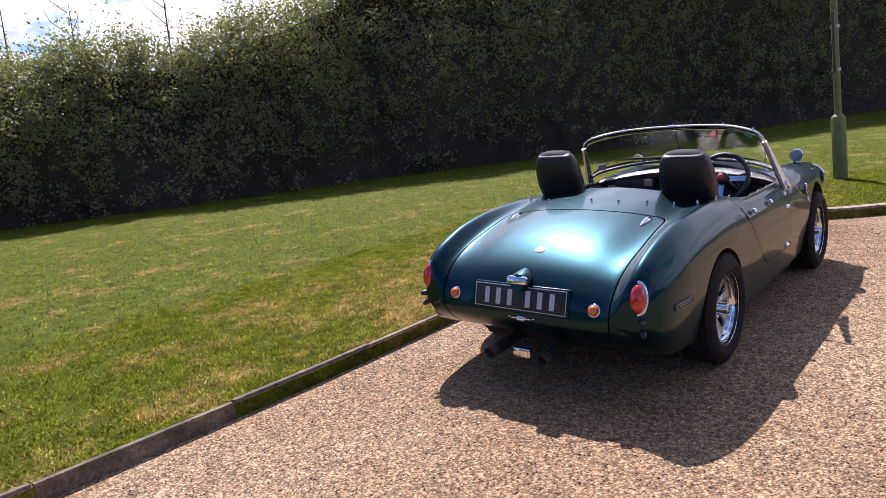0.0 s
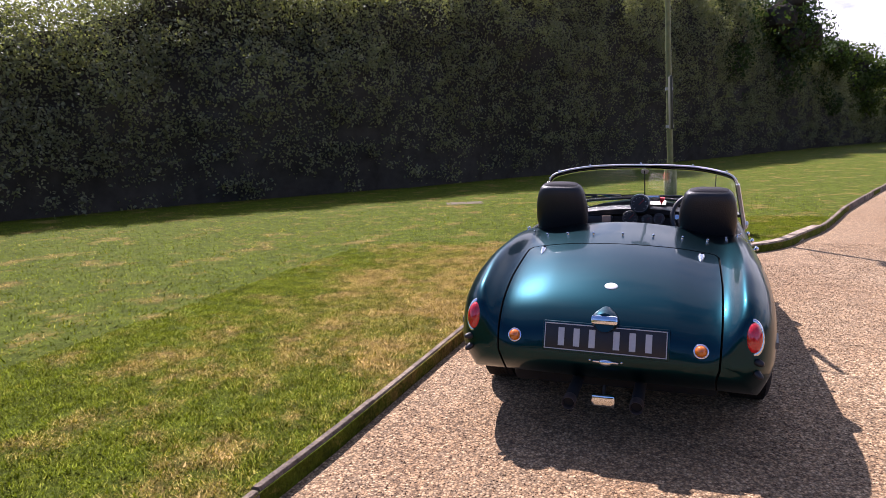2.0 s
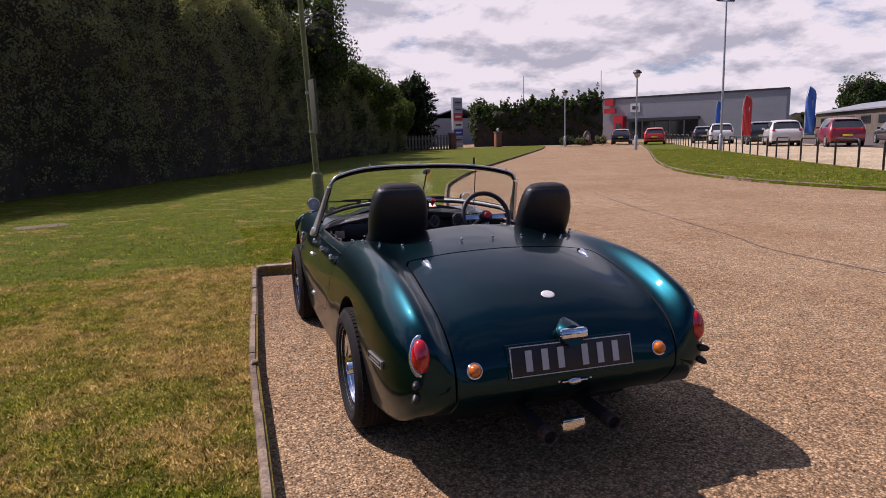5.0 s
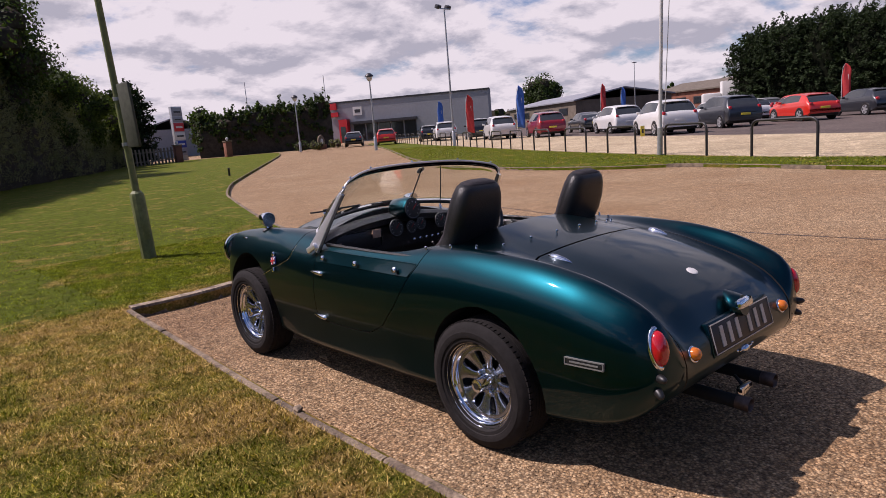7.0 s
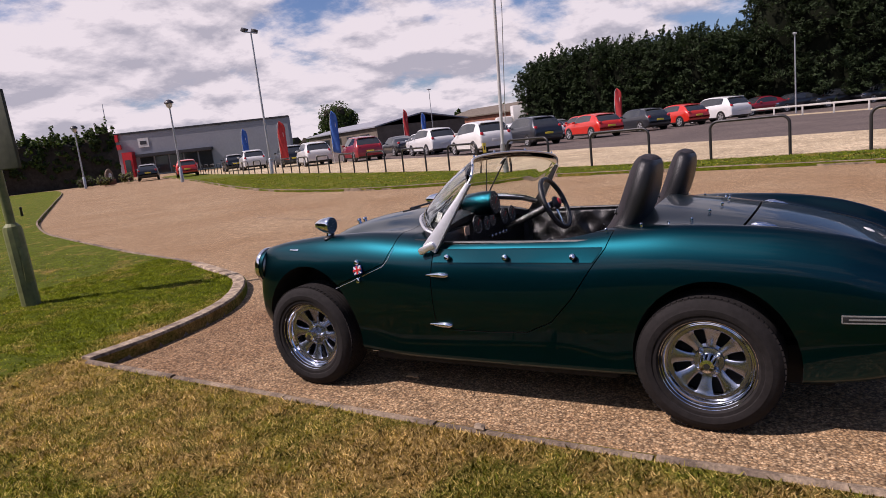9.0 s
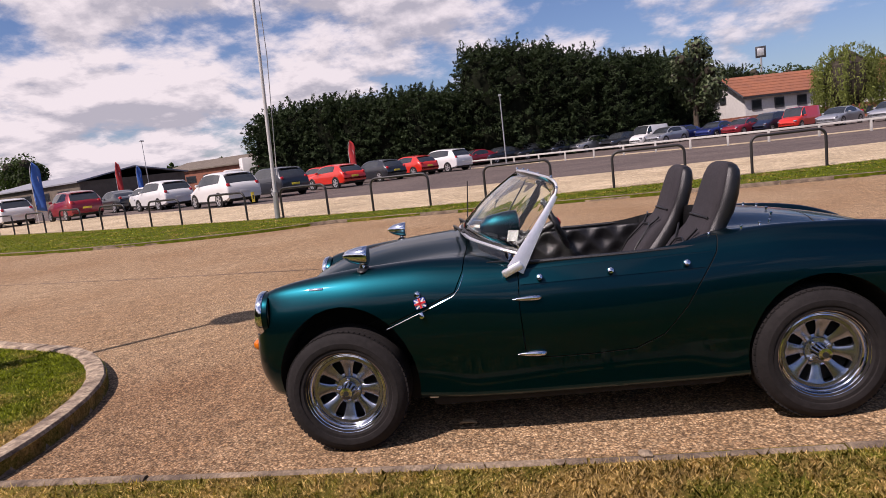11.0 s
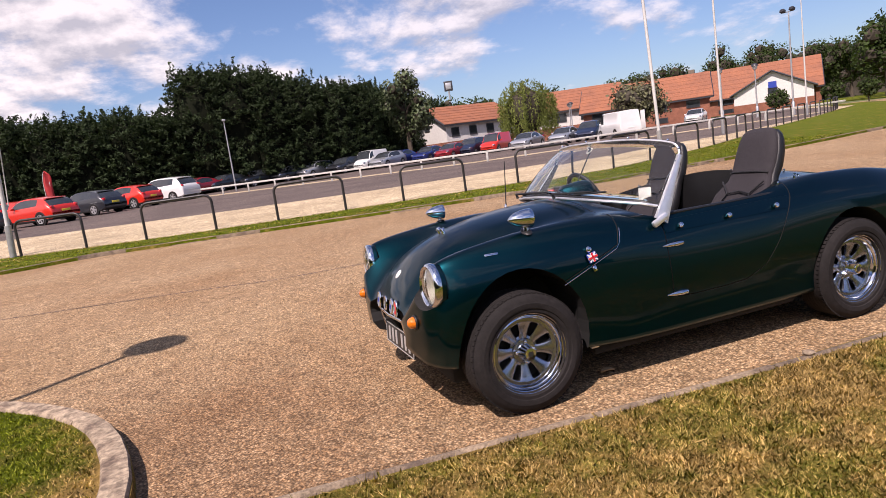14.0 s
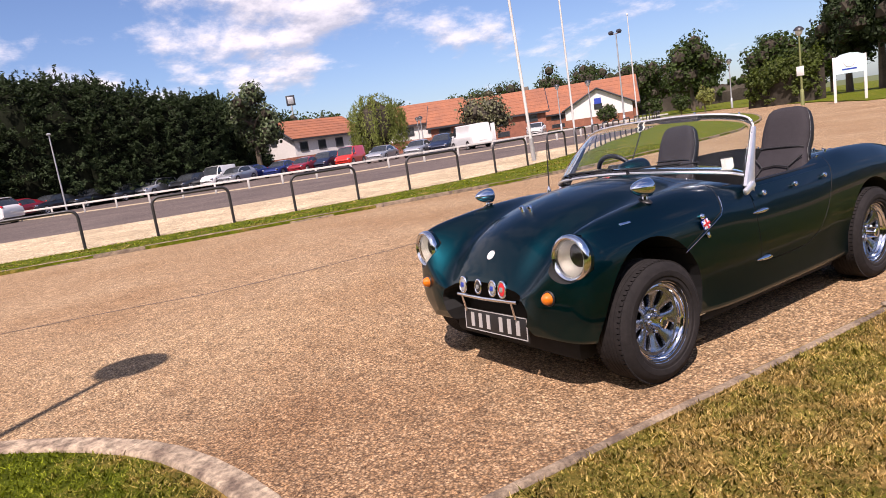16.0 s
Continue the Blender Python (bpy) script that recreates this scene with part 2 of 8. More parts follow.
def grass_mat(name, green, dry, island=0.0, trans=0.0):
    """Mown grass: green with straw-coloured dry patches at two scales."""
    m = bpy.data.materials.new(name)
    m.use_nodes = True
    nt = m.node_tree
    b = nt.nodes["Principled BSDF"]
    b.inputs["Roughness"].default_value = 0.75
    sock(b, "Specular IOR Level").default_value = 0.06
    tc = nt.nodes.new("ShaderNodeTexCoord")
    n1 = nt.nodes.new("ShaderNodeTexNoise")
    n1.inputs["Scale"].default_value = 1.7
    n1.inputs["Detail"].default_value = 5.0
    n1.inputs["Roughness"].default_value = 0.7
    nt.links.new(tc.outputs["Object"], n1.inputs["Vector"])
    n2 = nt.nodes.new("ShaderNodeTexNoise")
    n2.inputs["Scale"].default_value = 55.0
    n2.inputs["Detail"].default_value = 6.0
    n2.inputs["Roughness"].default_value = 0.75
    nt.links.new(tc.outputs["Object"], n2.inputs["Vector"])
    mr = nt.nodes.new("ShaderNodeMapRange")
    mr.inputs["From Min"].default_value, mr.inputs["From Max"].default_value = 0.46, 0.66
    mr.inputs["To Min"].default_value, mr.inputs["To Max"].default_value = -0.45, 0.66
    nt.links.new(n1.outputs["Fac"], mr.inputs["Value"])
    # the strip along the bay is parched
    sep = nt.nodes.new("ShaderNodeSeparateXYZ")
    nt.links.new(tc.outputs["Object"], sep.inputs[0])
    edge = nt.nodes.new("ShaderNodeMapRange")
    edge.interpolation_type = "SMOOTHSTEP"
    edge.inputs["From Min"].default_value, edge.inputs["From Max"].default_value = -3.9, -1.35
    edge.inputs["To Min"].default_value, edge.inputs["To Max"].default_value = 0.0, 0.95
    nt.links.new(sep.outputs["X"], edge.inputs["Value"])
    ahead = nt.nodes.new("ShaderNodeMapRange")
    ahead.interpolation_type = "SMOOTHSTEP"
    ahead.inputs["From Min"].default_value, ahead.inputs["From Max"].default_value = 3.7, 4.6
    ahead.inputs["To Min"].default_value, ahead.inputs["To Max"].default_value = 1.0, 0.0
    nt.links.new(sep.outputs["Y"], ahead.inputs["Value"])
    near = nt.nodes.new("ShaderNodeMapRange")
    near.inputs["From Min"].default_value, near.inputs["From Max"].default_value = 0.5, 1.5
    near.inputs["To Min"].default_value, near.inputs["To Max"].default_value = 1.0, 0.0
    nt.links.new(sep.outputs["X"], near.inputs["Value"])
    strip = nt.nodes.new("ShaderNodeMath")
    strip.operation = "MULTIPLY"
    nt.links.new(edge.outputs["Result"], strip.inputs[0])
    nt.links.new(near.outputs["Result"], strip.inputs[1])
    em = nt.nodes.new("ShaderNodeMath")
    em.operation = "MULTIPLY"
    nt.links.new(strip.outputs[0], em.inputs[0])
    # less so behind the parked car
    behind = nt.nodes.new("ShaderNodeMapRange")
    behind.interpolation_type = "SMOOTHSTEP"
    behind.inputs["From Min"].default_value, behind.inputs["From Max"].default_value = -1.7, 1.5
    behind.inputs["To Min"].default_value, behind.inputs["To Max"].default_value = 0.22, 1.0
    nt.links.new(sep.outputs["Y"], behind.inputs["Value"])
    reach = nt.nodes.new("ShaderNodeMath")
    reach.operation = "MULTIPLY"
    nt.links.new(ahead.outputs["Result"], reach.inputs[0])
    nt.links.new(behind.outputs["Result"], reach.inputs[1])
    nt.links.new(reach.outputs[0], em.inputs[1])
    # straw and green mixed at the scale of single tufts
    fine = nt.nodes.new("ShaderNodeMapRange")
    fine.inputs["To Min"].default_value, fine.inputs["To Max"].default_value = -0.42, 0.42
    if island > 0:
        each = nt.nodes.new("ShaderNodeNewGeometry")
        nt.links.new(each.outputs["Random Per Island"], fine.inputs["Value"])
    else:
        fine.inputs["From Min"].default_value, fine.inputs["From Max"].default_value = 0.3, 0.7
        nt.links.new(n2.outputs["Fac"], fine.inputs["Value"])
    pre = nt.nodes.new("ShaderNodeMath")
    nt.links.new(mr.outputs["Result"], pre.inputs[0])
    nt.links.new(fine.outputs["Result"], pre.inputs[1])
    add = nt.nodes.new("ShaderNodeMath")
    add.use_clamp = True
    nt.links.new(pre.outputs[0], add.inputs[0])
    nt.links.new(em.outputs[0], add.inputs[1])
    mx = nt.nodes.new("ShaderNodeMix")
    mx.data_type = "RGBA"
    mx.inputs[6].default_value, mx.inputs[7].default_value = (*green, 1), (*dry, 1)
    nt.links.new(add.outputs[0], mx.inputs["Factor"])
    hsv = nt.nodes.new("ShaderNodeHueSaturation")
    nt.links.new(mx.outputs[2], hsv.inputs["Color"])
    vr = nt.nodes.new("ShaderNodeMapRange")
    vr.inputs["From Min"].default_value, vr.inputs["From Max"].default_value = 0.3, 0.7
    vr.inputs["To Min"].default_value, vr.inputs["To Max"].default_value = 0.45, 1.5
    if island > 0:
        g = nt.nodes.new("ShaderNodeNewGeometry")
        vr.inputs["From Min"].default_value, vr.inputs["From Max"].default_value = 0.0, 1.0
        vr.inputs["To Min"].default_value, vr.inputs["To Max"].default_value = 1 - island, 1 + island
        nt.links.new(g.outputs["Random Per Island"], vr.inputs["Value"])
    else:
        nt.links.new(n2.outputs["Fac"], vr.inputs["Value"])
    tufts = nt.nodes.new("ShaderNodeTexNoise")
    tufts.inputs["Scale"].default_value, tufts.inputs["Detail"].default_value = 9.0, 4.0
    nt.links.new(tc.outputs["Object"], tufts.inputs["Vector"])
    tv = nt.nodes.new("ShaderNodeMapRange")
    tv.inputs["From Min"].default_value, tv.inputs["From Max"].default_value = 0.32, 0.68
    tv.inputs["To Min"].default_value, tv.inputs["To Max"].default_value = 0.68, 1.25
    nt.links.new(tufts.outputs["Fac"], tv.inputs["Value"])
    tm = nt.nodes.new("ShaderNodeMath")
    tm.operation = "MULTIPLY"
    nt.links.new(vr.outputs["Result"], tm.inputs[0])
    nt.links.new(tv.outputs["Result"], tm.inputs[1])
    nt.links.new(tm.outputs[0], hsv.inputs["Value"])
    nt.links.new(hsv.outputs["Color"], b.inputs["Base Color"])
    if trans > 0:
        add_through(nt, b, hsv.outputs["Color"], trans)
    if island <= 0:
        bp = nt.nodes.new("ShaderNodeBump")
        bp.inputs["Strength"].default_value = 0.9
        bp.inputs["Distance"].default_value = 0.03
        nt.links.new(n2.outputs["Fac"], bp.inputs["Height"])
        nt.links.new(bp.outputs["Normal"], b.inputs["Normal"])
    return m


M_ROAD = stone_mat("resin_gravel", [(0.55, 0.375, 0.208), (0.365, 0.235, 0.124), (0.65, 0.475, 0.285), (0.215, 0.132, 0.072), (0.53, 0.355, 0.19)],
                   0.0115, (0.78, 0.69, 0.61), patch_scale=0.42, dark=0.44, bump=0.85, dirt=(-0.7, 3.9))
M_SHINGLE = stone_mat("shingle", [(0.66, 0.52, 0.33), (0.46, 0.35, 0.215), (0.72, 0.60, 0.41), (0.60, 0.46, 0.285)], 0.03, (0.704, 0.688, 0.656))
M_TARMAC = stone_mat("car_park_tarmac", [(0.152, 0.116, 0.1), (0.12, 0.092, 0.08), (0.184, 0.144, 0.124)], 0.012, (0.64, 0.64, 0.656), dark=0.75)
M_GRASS = grass_mat("lawn_turf", (0.088, 0.112, 0.007), (0.295, 0.19, 0.057))
M_BLADE = grass_mat("lawn_blades", (0.176, 0.204, 0.016), (0.45, 0.306, 0.122), island=0.55, trans=0.25)
M_FIELD = mat("far_field", (0.09, 0.11, 0.03), 0.9, vary=0.25, scale=0.4)
M_KERB = mat("kerb_concrete", (0.24, 0.18, 0.12), 0.9, vary=0.45, scale=60, scale2=8, bump=1.0, color2=(0.088, 0.0624, 0.044), per_object=0.15)
M_KERB_WORN = mat("worn_pale_kerb", (0.376, 0.296, 0.204), 0.9, vary=0.5, scale=38, scale2=12, bump=1.0, color2=(0.128, 0.0896, 0.0624), per_object=0.08)
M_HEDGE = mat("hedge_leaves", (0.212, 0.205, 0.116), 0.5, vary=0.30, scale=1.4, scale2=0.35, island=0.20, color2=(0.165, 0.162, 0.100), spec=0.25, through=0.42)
M_TREE = mat("tree_leaves", (0.042, 0.066, 0.018), 0.6, vary=0.3, scale=1.0, scale2=0.25, island=0.45, spec=0.2, through=0.3)
M_CONIFER = mat("conifer_leaves", (0.027, 0.043, 0.017), 0.7, vary=0.3, scale=1.0, scale2=0.2, island=0.5, spec=0.15, through=0.12)
# paler green: painted sunlight on the hedge-end trees, plain mid green on the clipped hedge
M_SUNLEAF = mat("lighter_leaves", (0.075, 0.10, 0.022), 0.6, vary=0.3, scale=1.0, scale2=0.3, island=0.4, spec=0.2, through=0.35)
M_WILLOW = mat("willow_leaves", (0.16, 0.188, 0.048), 0.6, vary=0.25, scale=1.0, scale2=0.3, island=0.35, spec=0.2, through=0.3)
M_YEW = mat("gold_shrub_leaves", (0.15, 0.17, 0.03), 0.6, vary=0.25, scale=1.0, scale2=0.3, island=0.35)
# the shade behind the leaves, put into a dark core colour
M_CORE = mat("foliage_inner_shade", (0.062, 0.054, 0.042), 1.0, vary=0.3, scale=3.0, bump=0.6, spec=0.0)
# near-black colour stands for the shade deep inside the conifers
M_DEEP = mat("conifer_inner_shade", (0.012, 0.014, 0.009), 1.0, vary=0.3, scale=3.0, bump=0.6, spec=0.0)
M_BARK = mat("bark", (0.085, 0.065, 0.045), 0.9, vary=0.35, scale=18, bump=0.8)
M_PAINT = mat("metallic_green_paint", (0.0006, 0.029, 0.039), 0.38, metal=1.0, vary=0.05, scale=900, coat=0.62, scale2=2.0)
M_PAINT.node_tree.nodes["Principled BSDF"].inputs["Coat IOR"].default_value = 1.39
M_CHROME = mat("chrome", (0.70, 0.73, 0.78), 0.08, metal=1.0, vary=0.05, scale=30)
M_REFLECT = mat("silvered_reflector", (0.82, 0.82, 0.80), 0.45, metal=0.55, vary=0.12, scale=90)
M_SPOKE = mat("wheel_steel", (0.34, 0.38, 0.45), 0.27, metal=1.0, vary=0.10, scale=60)
M_ALLOY = mat("polished_steel", (0.60, 0.62, 0.65), 0.20, metal=1.0, vary=0.08, scale=40)
M_ALU = mat("bright_aluminium", (0.86, 0.86, 0.87), 0.38, metal=0.85, vary=0.06, scale=40)
M_TRIM = mat("black_vinyl", (0.010, 0.010, 0.011), 0.42, vary=0.2, scale=160, bump=0.25)
M_SEAT = mat("charcoal_fabric", (0.0224, 0.0184, 0.0224), 0.85, vary=0.2, scale=300, bump=0.35)
M_RUBBER = mat("tyre_rubber", (0.0168, 0.0144, 0.014), 0.85, vary=0.3, scale=40, bump=0.2, spec=0.25)
M_BLACK = mat("black_satin", (0.012, 0.012, 0.013), 0.45, vary=0.2, scale=60)
M_DARK = mat("underbody_black", (0.008, 0.008, 0.008), 0.85, vary=0.3, scale=20)
M_STICKER = mat("faded_sticker", (0.24, 0.24, 0.23), 0.7, vary=0.3, scale=60)
M_WHITE = mat("white_enamel", (0.624, 0.616, 0.592), 0.4, vary=0.06, scale=30)
M_DULLTXT = mat("tarnished_characters", (0.20, 0.20, 0.19), 0.5, metal=0.3, vary=0.08, scale=60)
M_SILVERTXT = mat("silver_characters", (0.46, 0.46, 0.45), 0.4, metal=0.3, vary=0.05, scale=60)
M_REDLENS = mat("red_lens", (0.55, 0.01, 0.015), 0.12, vary=0.15, scale=90, coat=1.0)
M_AMBER = mat("amber_lens", (0.62, 0.15, 0.006), 0.12, vary=0.15, scale=90, coat=1.0)
M_DIAL = mat("dial_face", (0.018, 0.018, 0.018), 0.4, vary=0.1, scale=40)
M_PAPER = mat("paper_sticker", (0.55, 0.53, 0.47), 0.7, vary=0.1, scale=40)
M_RED = mat("red_enamel", (0.55, 0.02, 0.025), 0.4, vary=0.1, scale=40)
M_BLUE = mat("blue_enamel", (0.02, 0.05, 0.32), 0.4, vary=0.1, scale=40)
M_YELLOW = mat("yellow_plastic", (0.80, 0.62, 0.05), 0.5, vary=0.08, scale=20)
M_POST = mat("weathered_green_post", (0.164, 0.18, 0.06), 0.6, vary=0.25, scale=14, bump=0.2, color2=(0.12, 0.132, 0.048))
M_GALV = mat("galvanised_steel", (0.42, 0.43, 0.44), 0.45, metal=0.6, vary=0.15, scale=12)
M_POLEWHITE = mat("white_pole", (0.528, 0.528, 0.512), 0.4, vary=0.1, scale=8)
M_HOOP = mat("black_steel_tube", (0.02, 0.018, 0.018), 0.45, vary=0.2, scale=20)
M_CLAD = mat("grey_cladding", (0.264, 0.272, 0.296), 0.45, vary=0.06, scale=3, metal=0.1)
M_CLADDARK = mat("dark_frame", (0.03, 0.03, 0.035), 0.4, vary=0.1, scale=6)
M_TILE = mat("terracotta_roof", (0.272, 0.1, 0.048), 0.8, vary=0.3, scale=6, scale2=0.5, bump=0.5, color2=(0.208, 0.08, 0.044))
M_RENDER = mat("white_render", (0.592, 0.576, 0.544), 0.85, vary=0.08, scale=4)
M_BRICK = mat("red_brick", (0.256, 0.096, 0.056), 0.85, vary=0.3, scale=14, bump=0.4)
M_WOODRAIL = mat("white_painted_rail", (0.496, 0.48, 0.44), 0.7, vary=0.15, scale=10)
M_FENCE = mat("weathered_timber", (0.15, 0.12, 0.09), 0.85, vary=0.3, scale=12, bump=0.4)

M_GLASS = bpy.data.materials.new("windscreen_glass")
M_GLASS.use_nodes = True
_b = M_GLASS.node_tree.nodes["Principled BSDF"]
_b.inputs["Base Color"].default_value = (0.93, 0.97, 0.95, 1)
_b.inputs["Roughness"].default_value = 0.01
_b.inputs["IOR"].default_value = 1.22
sock(_b, "Transmission Weight").default_value = 1.0
M_LENS = bpy.data.materials.new("clear_lens")
M_LENS.use_nodes = True
_b = M_LENS.node_tree.nodes["Principled BSDF"]
_b.inputs["Base Color"].default_value = (0.95, 0.93, 0.86, 1)
_b.inputs["Roughness"].default_value = 0.04
sock(_b, "Transmission Weight").default_value = 1.0
M_WINDOW = mat("window_glass", (0.03, 0.035, 0.04), 0.06, vary=0.2, scale=2, spec=0.8)


# ---- mesh helpers ----
def to_mesh(name, bm, material, smooth=True, angle=40):
    me = bpy.data.meshes.new(name)
    bmesh.ops.recalc_face_normals(bm, faces=bm.faces)
    bm.to_mesh(me)
    bm.free()
    for mm in (material if isinstance(material, (list, tuple)) else [material]):
        me.materials.append(mm)
    if smooth:
        me.shade_smooth()
        me.set_sharp_from_angle(angle=radians(angle))
    return me


def part(name, bm, material, parent=None, label="", smooth=True, angle=40):
    me = bm if isinstance(bm, bpy.types.Mesh) else to_mesh(name, bm, material, smooth, angle)
    ob = new(name, me)
    if parent is not None:
        ob.parent = parent
    if label:
        tagged(ob, label)
    return ob


def thing(name, label, category, group="", kind="", m=None):
    ob = new(name)
    ob.empty_display_size = 0.1
    if m is not None:
        ob.matrix_world = m
    return tagged(ob, label, category, group, kind)


def add_box(bm, size, at, bevel=0.0, rot=None, segs=2):
    r = bmesh.ops.create_cube(bm, size=1.0)
    vs = r["verts"]
    bmesh.ops.scale(bm, vec=size, verts=vs)
    if bevel > 0:
        es = list({e for v in vs for e in v.link_edges})
        out = bmesh.ops.bevel(bm, geom=es, offset=bevel, segments=segs, affect="EDGES", profile=0.5)
        vs = list({v for f in out["faces"] for v in f.verts} | {v for v in vs if v.is_valid})
    if rot is not None:
        bmesh.ops.transform(bm, matrix=rot, verts=vs)
    bmesh.ops.translate(bm, vec=at, verts=vs)
    return vs


def box(size, at=(0, 0, 0), bevel=0.0, rot=None, segs=2):
    bm = bmesh.new()
    add_box(bm, size, at, bevel, rot, segs)
    return bm


def add_rings(bm, rings, closed=True, cap=True):
    """Joins rings of points into a skin."""
    rows = [[bm.verts.new(p) for p in ring] for ring in rings]
    n = len(rows[0])
    for a, b in zip(rows, rows[1:]):
        for i in range(n if closed else n - 1):
            j = (i + 1) % n
            bm.faces.new((a[i], a[j], b[j], b[i]))
    if cap and closed:
        bm.faces.new(rows[0][::-1])
        bm.faces.new(rows[-1])
    return rows


def add_lathe(bm, profile, m=None, n=32, cap=True):
    """profile: (radius, height) along the local z axis."""
    m = m or Matrix.Identity(4)
    rings = [[m @ Vector((r * math.cos(2 * math.pi * i / n), r * math.sin(2 * math.pi * i / n), h)) for i in range(n)] for r, h in profile]
    return add_rings(bm, rings, True, cap)


def lathe(profile, m=None, n=32, cap=True):
    bm = bmesh.new()
    add_lathe(bm, profile, m, n, cap)
    return bm


def add_tube(bm, path, radius, n=10, closed=False):
    path = [Vector(p) for p in path]
    radii = radius if isinstance(radius, (list, tuple)) else [radius] * len(path)
    rings, up = [], Vector((0.13, 0.21, 0.97)).normalized()
    for i, p in enumerate(path):
        if closed:
            t = (path[(i + 1) % len(path)] - path[i - 1]).normalized()
        else:
            t = (path[min(i + 1, len(path) - 1)] - path[max(i - 1, 0)]).normalized()
        a = t.cross(up)
        if a.length < 1e-3:
            a = t.cross(Vector((1, 0, 0)))
        a.normalize()
        b = t.cross(a).normalized()
        rings.append([p + radii[i] * (math.cos(2 * math.pi * k / n) * a + math.sin(2 * math.pi * k / n) * b) for k in range(n)])
    if closed:
        rings.append(rings[0])
    return add_rings(bm, rings, True, not closed)


def tube(path, radius, n=10, closed=False):
    bm = bmesh.new()
    add_tube(bm, path, radius, n, closed)
    if closed:
        bmesh.ops.remove_doubles(bm, verts=bm.verts, dist=1e-6)
    return bm


def prism(outline, axis, lo, hi):
    """A closed outline of (a, b) pushed along an axis: x -> (y, z), y -> (x, z), z -> (x, y)."""
    place = {"x": lambda a, b, c: (c, a, b), "y": lambda a, b, c: (a, c, b), "z": lambda a, b, c: (a, b, c)}[axis]
    bm = bmesh.new()
    add_rings(bm, [[place(a, b, lo) for a, b in outline], [place(a, b, hi) for a, b in outline]])
    return bm


def axis_to(direction, at=(0, 0, 0)):
    """A pose whose local z axis points along direction."""
    return Matrix.Translation(at) @ Vector(direction).to_track_quat("Z", "Y").to_matrix().to_4x4()


def curve(xs, ys):
    """A smooth curve through the given values that never overshoots."""
    xs, ys = np.array(xs, float), np.array(ys, float)
    h, d = np.diff(xs), np.diff(ys) / np.diff(xs)
    m = np.zeros_like(ys)
    m[0], m[-1] = d[0], d[-1]
    for i in range(1, len(xs) - 1):
        if d[i - 1] * d[i] > 0:
            w1, w2 = 2 * h[i] + h[i - 1], h[i] + 2 * h[i - 1]
            m[i] = (w1 + w2) / (w1 / d[i - 1] + w2 / d[i])

    def at(x):
        i = int(np.clip(np.searchsorted(xs, x) - 1, 0, len(xs) - 2))
        t = (x - xs[i]) / h[i]
        return float((1 + 2 * t) * (1 - t) ** 2 * ys[i] + t * (1 - t) ** 2 * h[i] * m[i] + t * t * (3 - 2 * t) * ys[i + 1] + t * t * (t - 1) * h[i] * m[i + 1])
    return at


def spline(pts, per=6, closed=False):
    """Points along a Catmull-Rom curve."""
    pts = [Vector(p) for p in pts]
    n, out = len(pts), []
    for i in range(n if closed else n - 1):
        if closed:
            p0, p1, p2, p3 = pts[i - 1], pts[i], pts[(i + 1) % n], pts[(i + 2) % n]
        else:
            p0, p1, p2, p3 = pts[max(i - 1, 0)], pts[i], pts[i + 1], pts[min(i + 2, n - 1)]
        for k in range(per):
            t = k / per
            out.append(0.5 * (2 * p1 + (p2 - p0) * t + (2 * p0 - 5 * p1 + 4 * p2 - p3) * t * t + (3 * p1 - p0 - 3 * p2 + p3) * t ** 3))
    if not closed:
        out.append(pts[-1])
    return out


def soup(name, verts, faces, material, smooth=False):
    me = bpy.data.meshes.new(name)
    me.from_pydata(verts, [], faces)
    me.materials.append(material)
    if smooth:
        me.shade_smooth()
    return me


def leaf_quads(points, size, rng, normals=None, droop=0.0, slim=0.6):
    """One small leaf clump (two triangles) at each point, turned at random."""
    n = len(points)
    a = rng.normal(size=(n, 3))
    if normals is not None:
        a = a * 0.55 + normals
    a /= np.linalg.norm(a, axis=1, keepdims=True)
    t = rng.normal(size=(n, 3))
    t[:, 2] -= droop
    t -= (t * a).sum(1, keepdims=True) * a
    t /= np.linalg.norm(t, axis=1, keepdims=True) + 1e-9
    b = np.cross(a, t)
    s = (size * rng.uniform(0.55, 1.35, n))[:, None]
    bend = a * s * rng.uniform(-0.2, 0.35, (n, 1))
    v = np.stack([points - t * s, points + b * s * slim + bend, points + t * s * 0.9, points - b * s * slim + bend], 1).reshape(-1, 3)
    return v, np.arange(4 * n).reshape(-1, 4)


# ---- ground, road, kerbs ----
KERB_L = [(-1.75, -9.0), (-1.42, -5.0), (-1.22, -2.7), (-1.13, -1.2), (-1.09, 0.9), (-1.02, 2.2), (-0.93, 3.79)]
KERB_N = [(-0.93, 3.79), (-0.46, 3.77), (0.1, 3.86), (0.6, 4.06), (1.1, 4.45), (1.42, 4.85), (1.66, 5.4), (2.05, 6.3), (2.45, 7.6), (2.85, 8.9), (4.2, 12.7), (5.0, 14.7), (6.8, 18.3), (8.9, 21.8), (14.0, 30.0),
          (24.5, 47.0), (30.0, 57.0)]
ROAD_R = [(40.0, -53.5), (27.0, -41.0), (20.0, -33.0), (14.5, -24.8), (11.4, -18.3), (10.2, -13.6), (9.6, -10.5), (9.2, -7.5), (9.4, -4.6), (10.1, -1.2), (10.75, 1.6), (11.4, 4.2), (11.65, 5.6), (11.25, 7.0), (11.15, 8.6),
          (11.4, 11.0), (12.6, 14.5), (15.2, 19.0), (18.8, 24.3), (28.0, 37.5), (43.0, 60.0)]
EDGE_L, EDGE_R = 0.09, 0.075


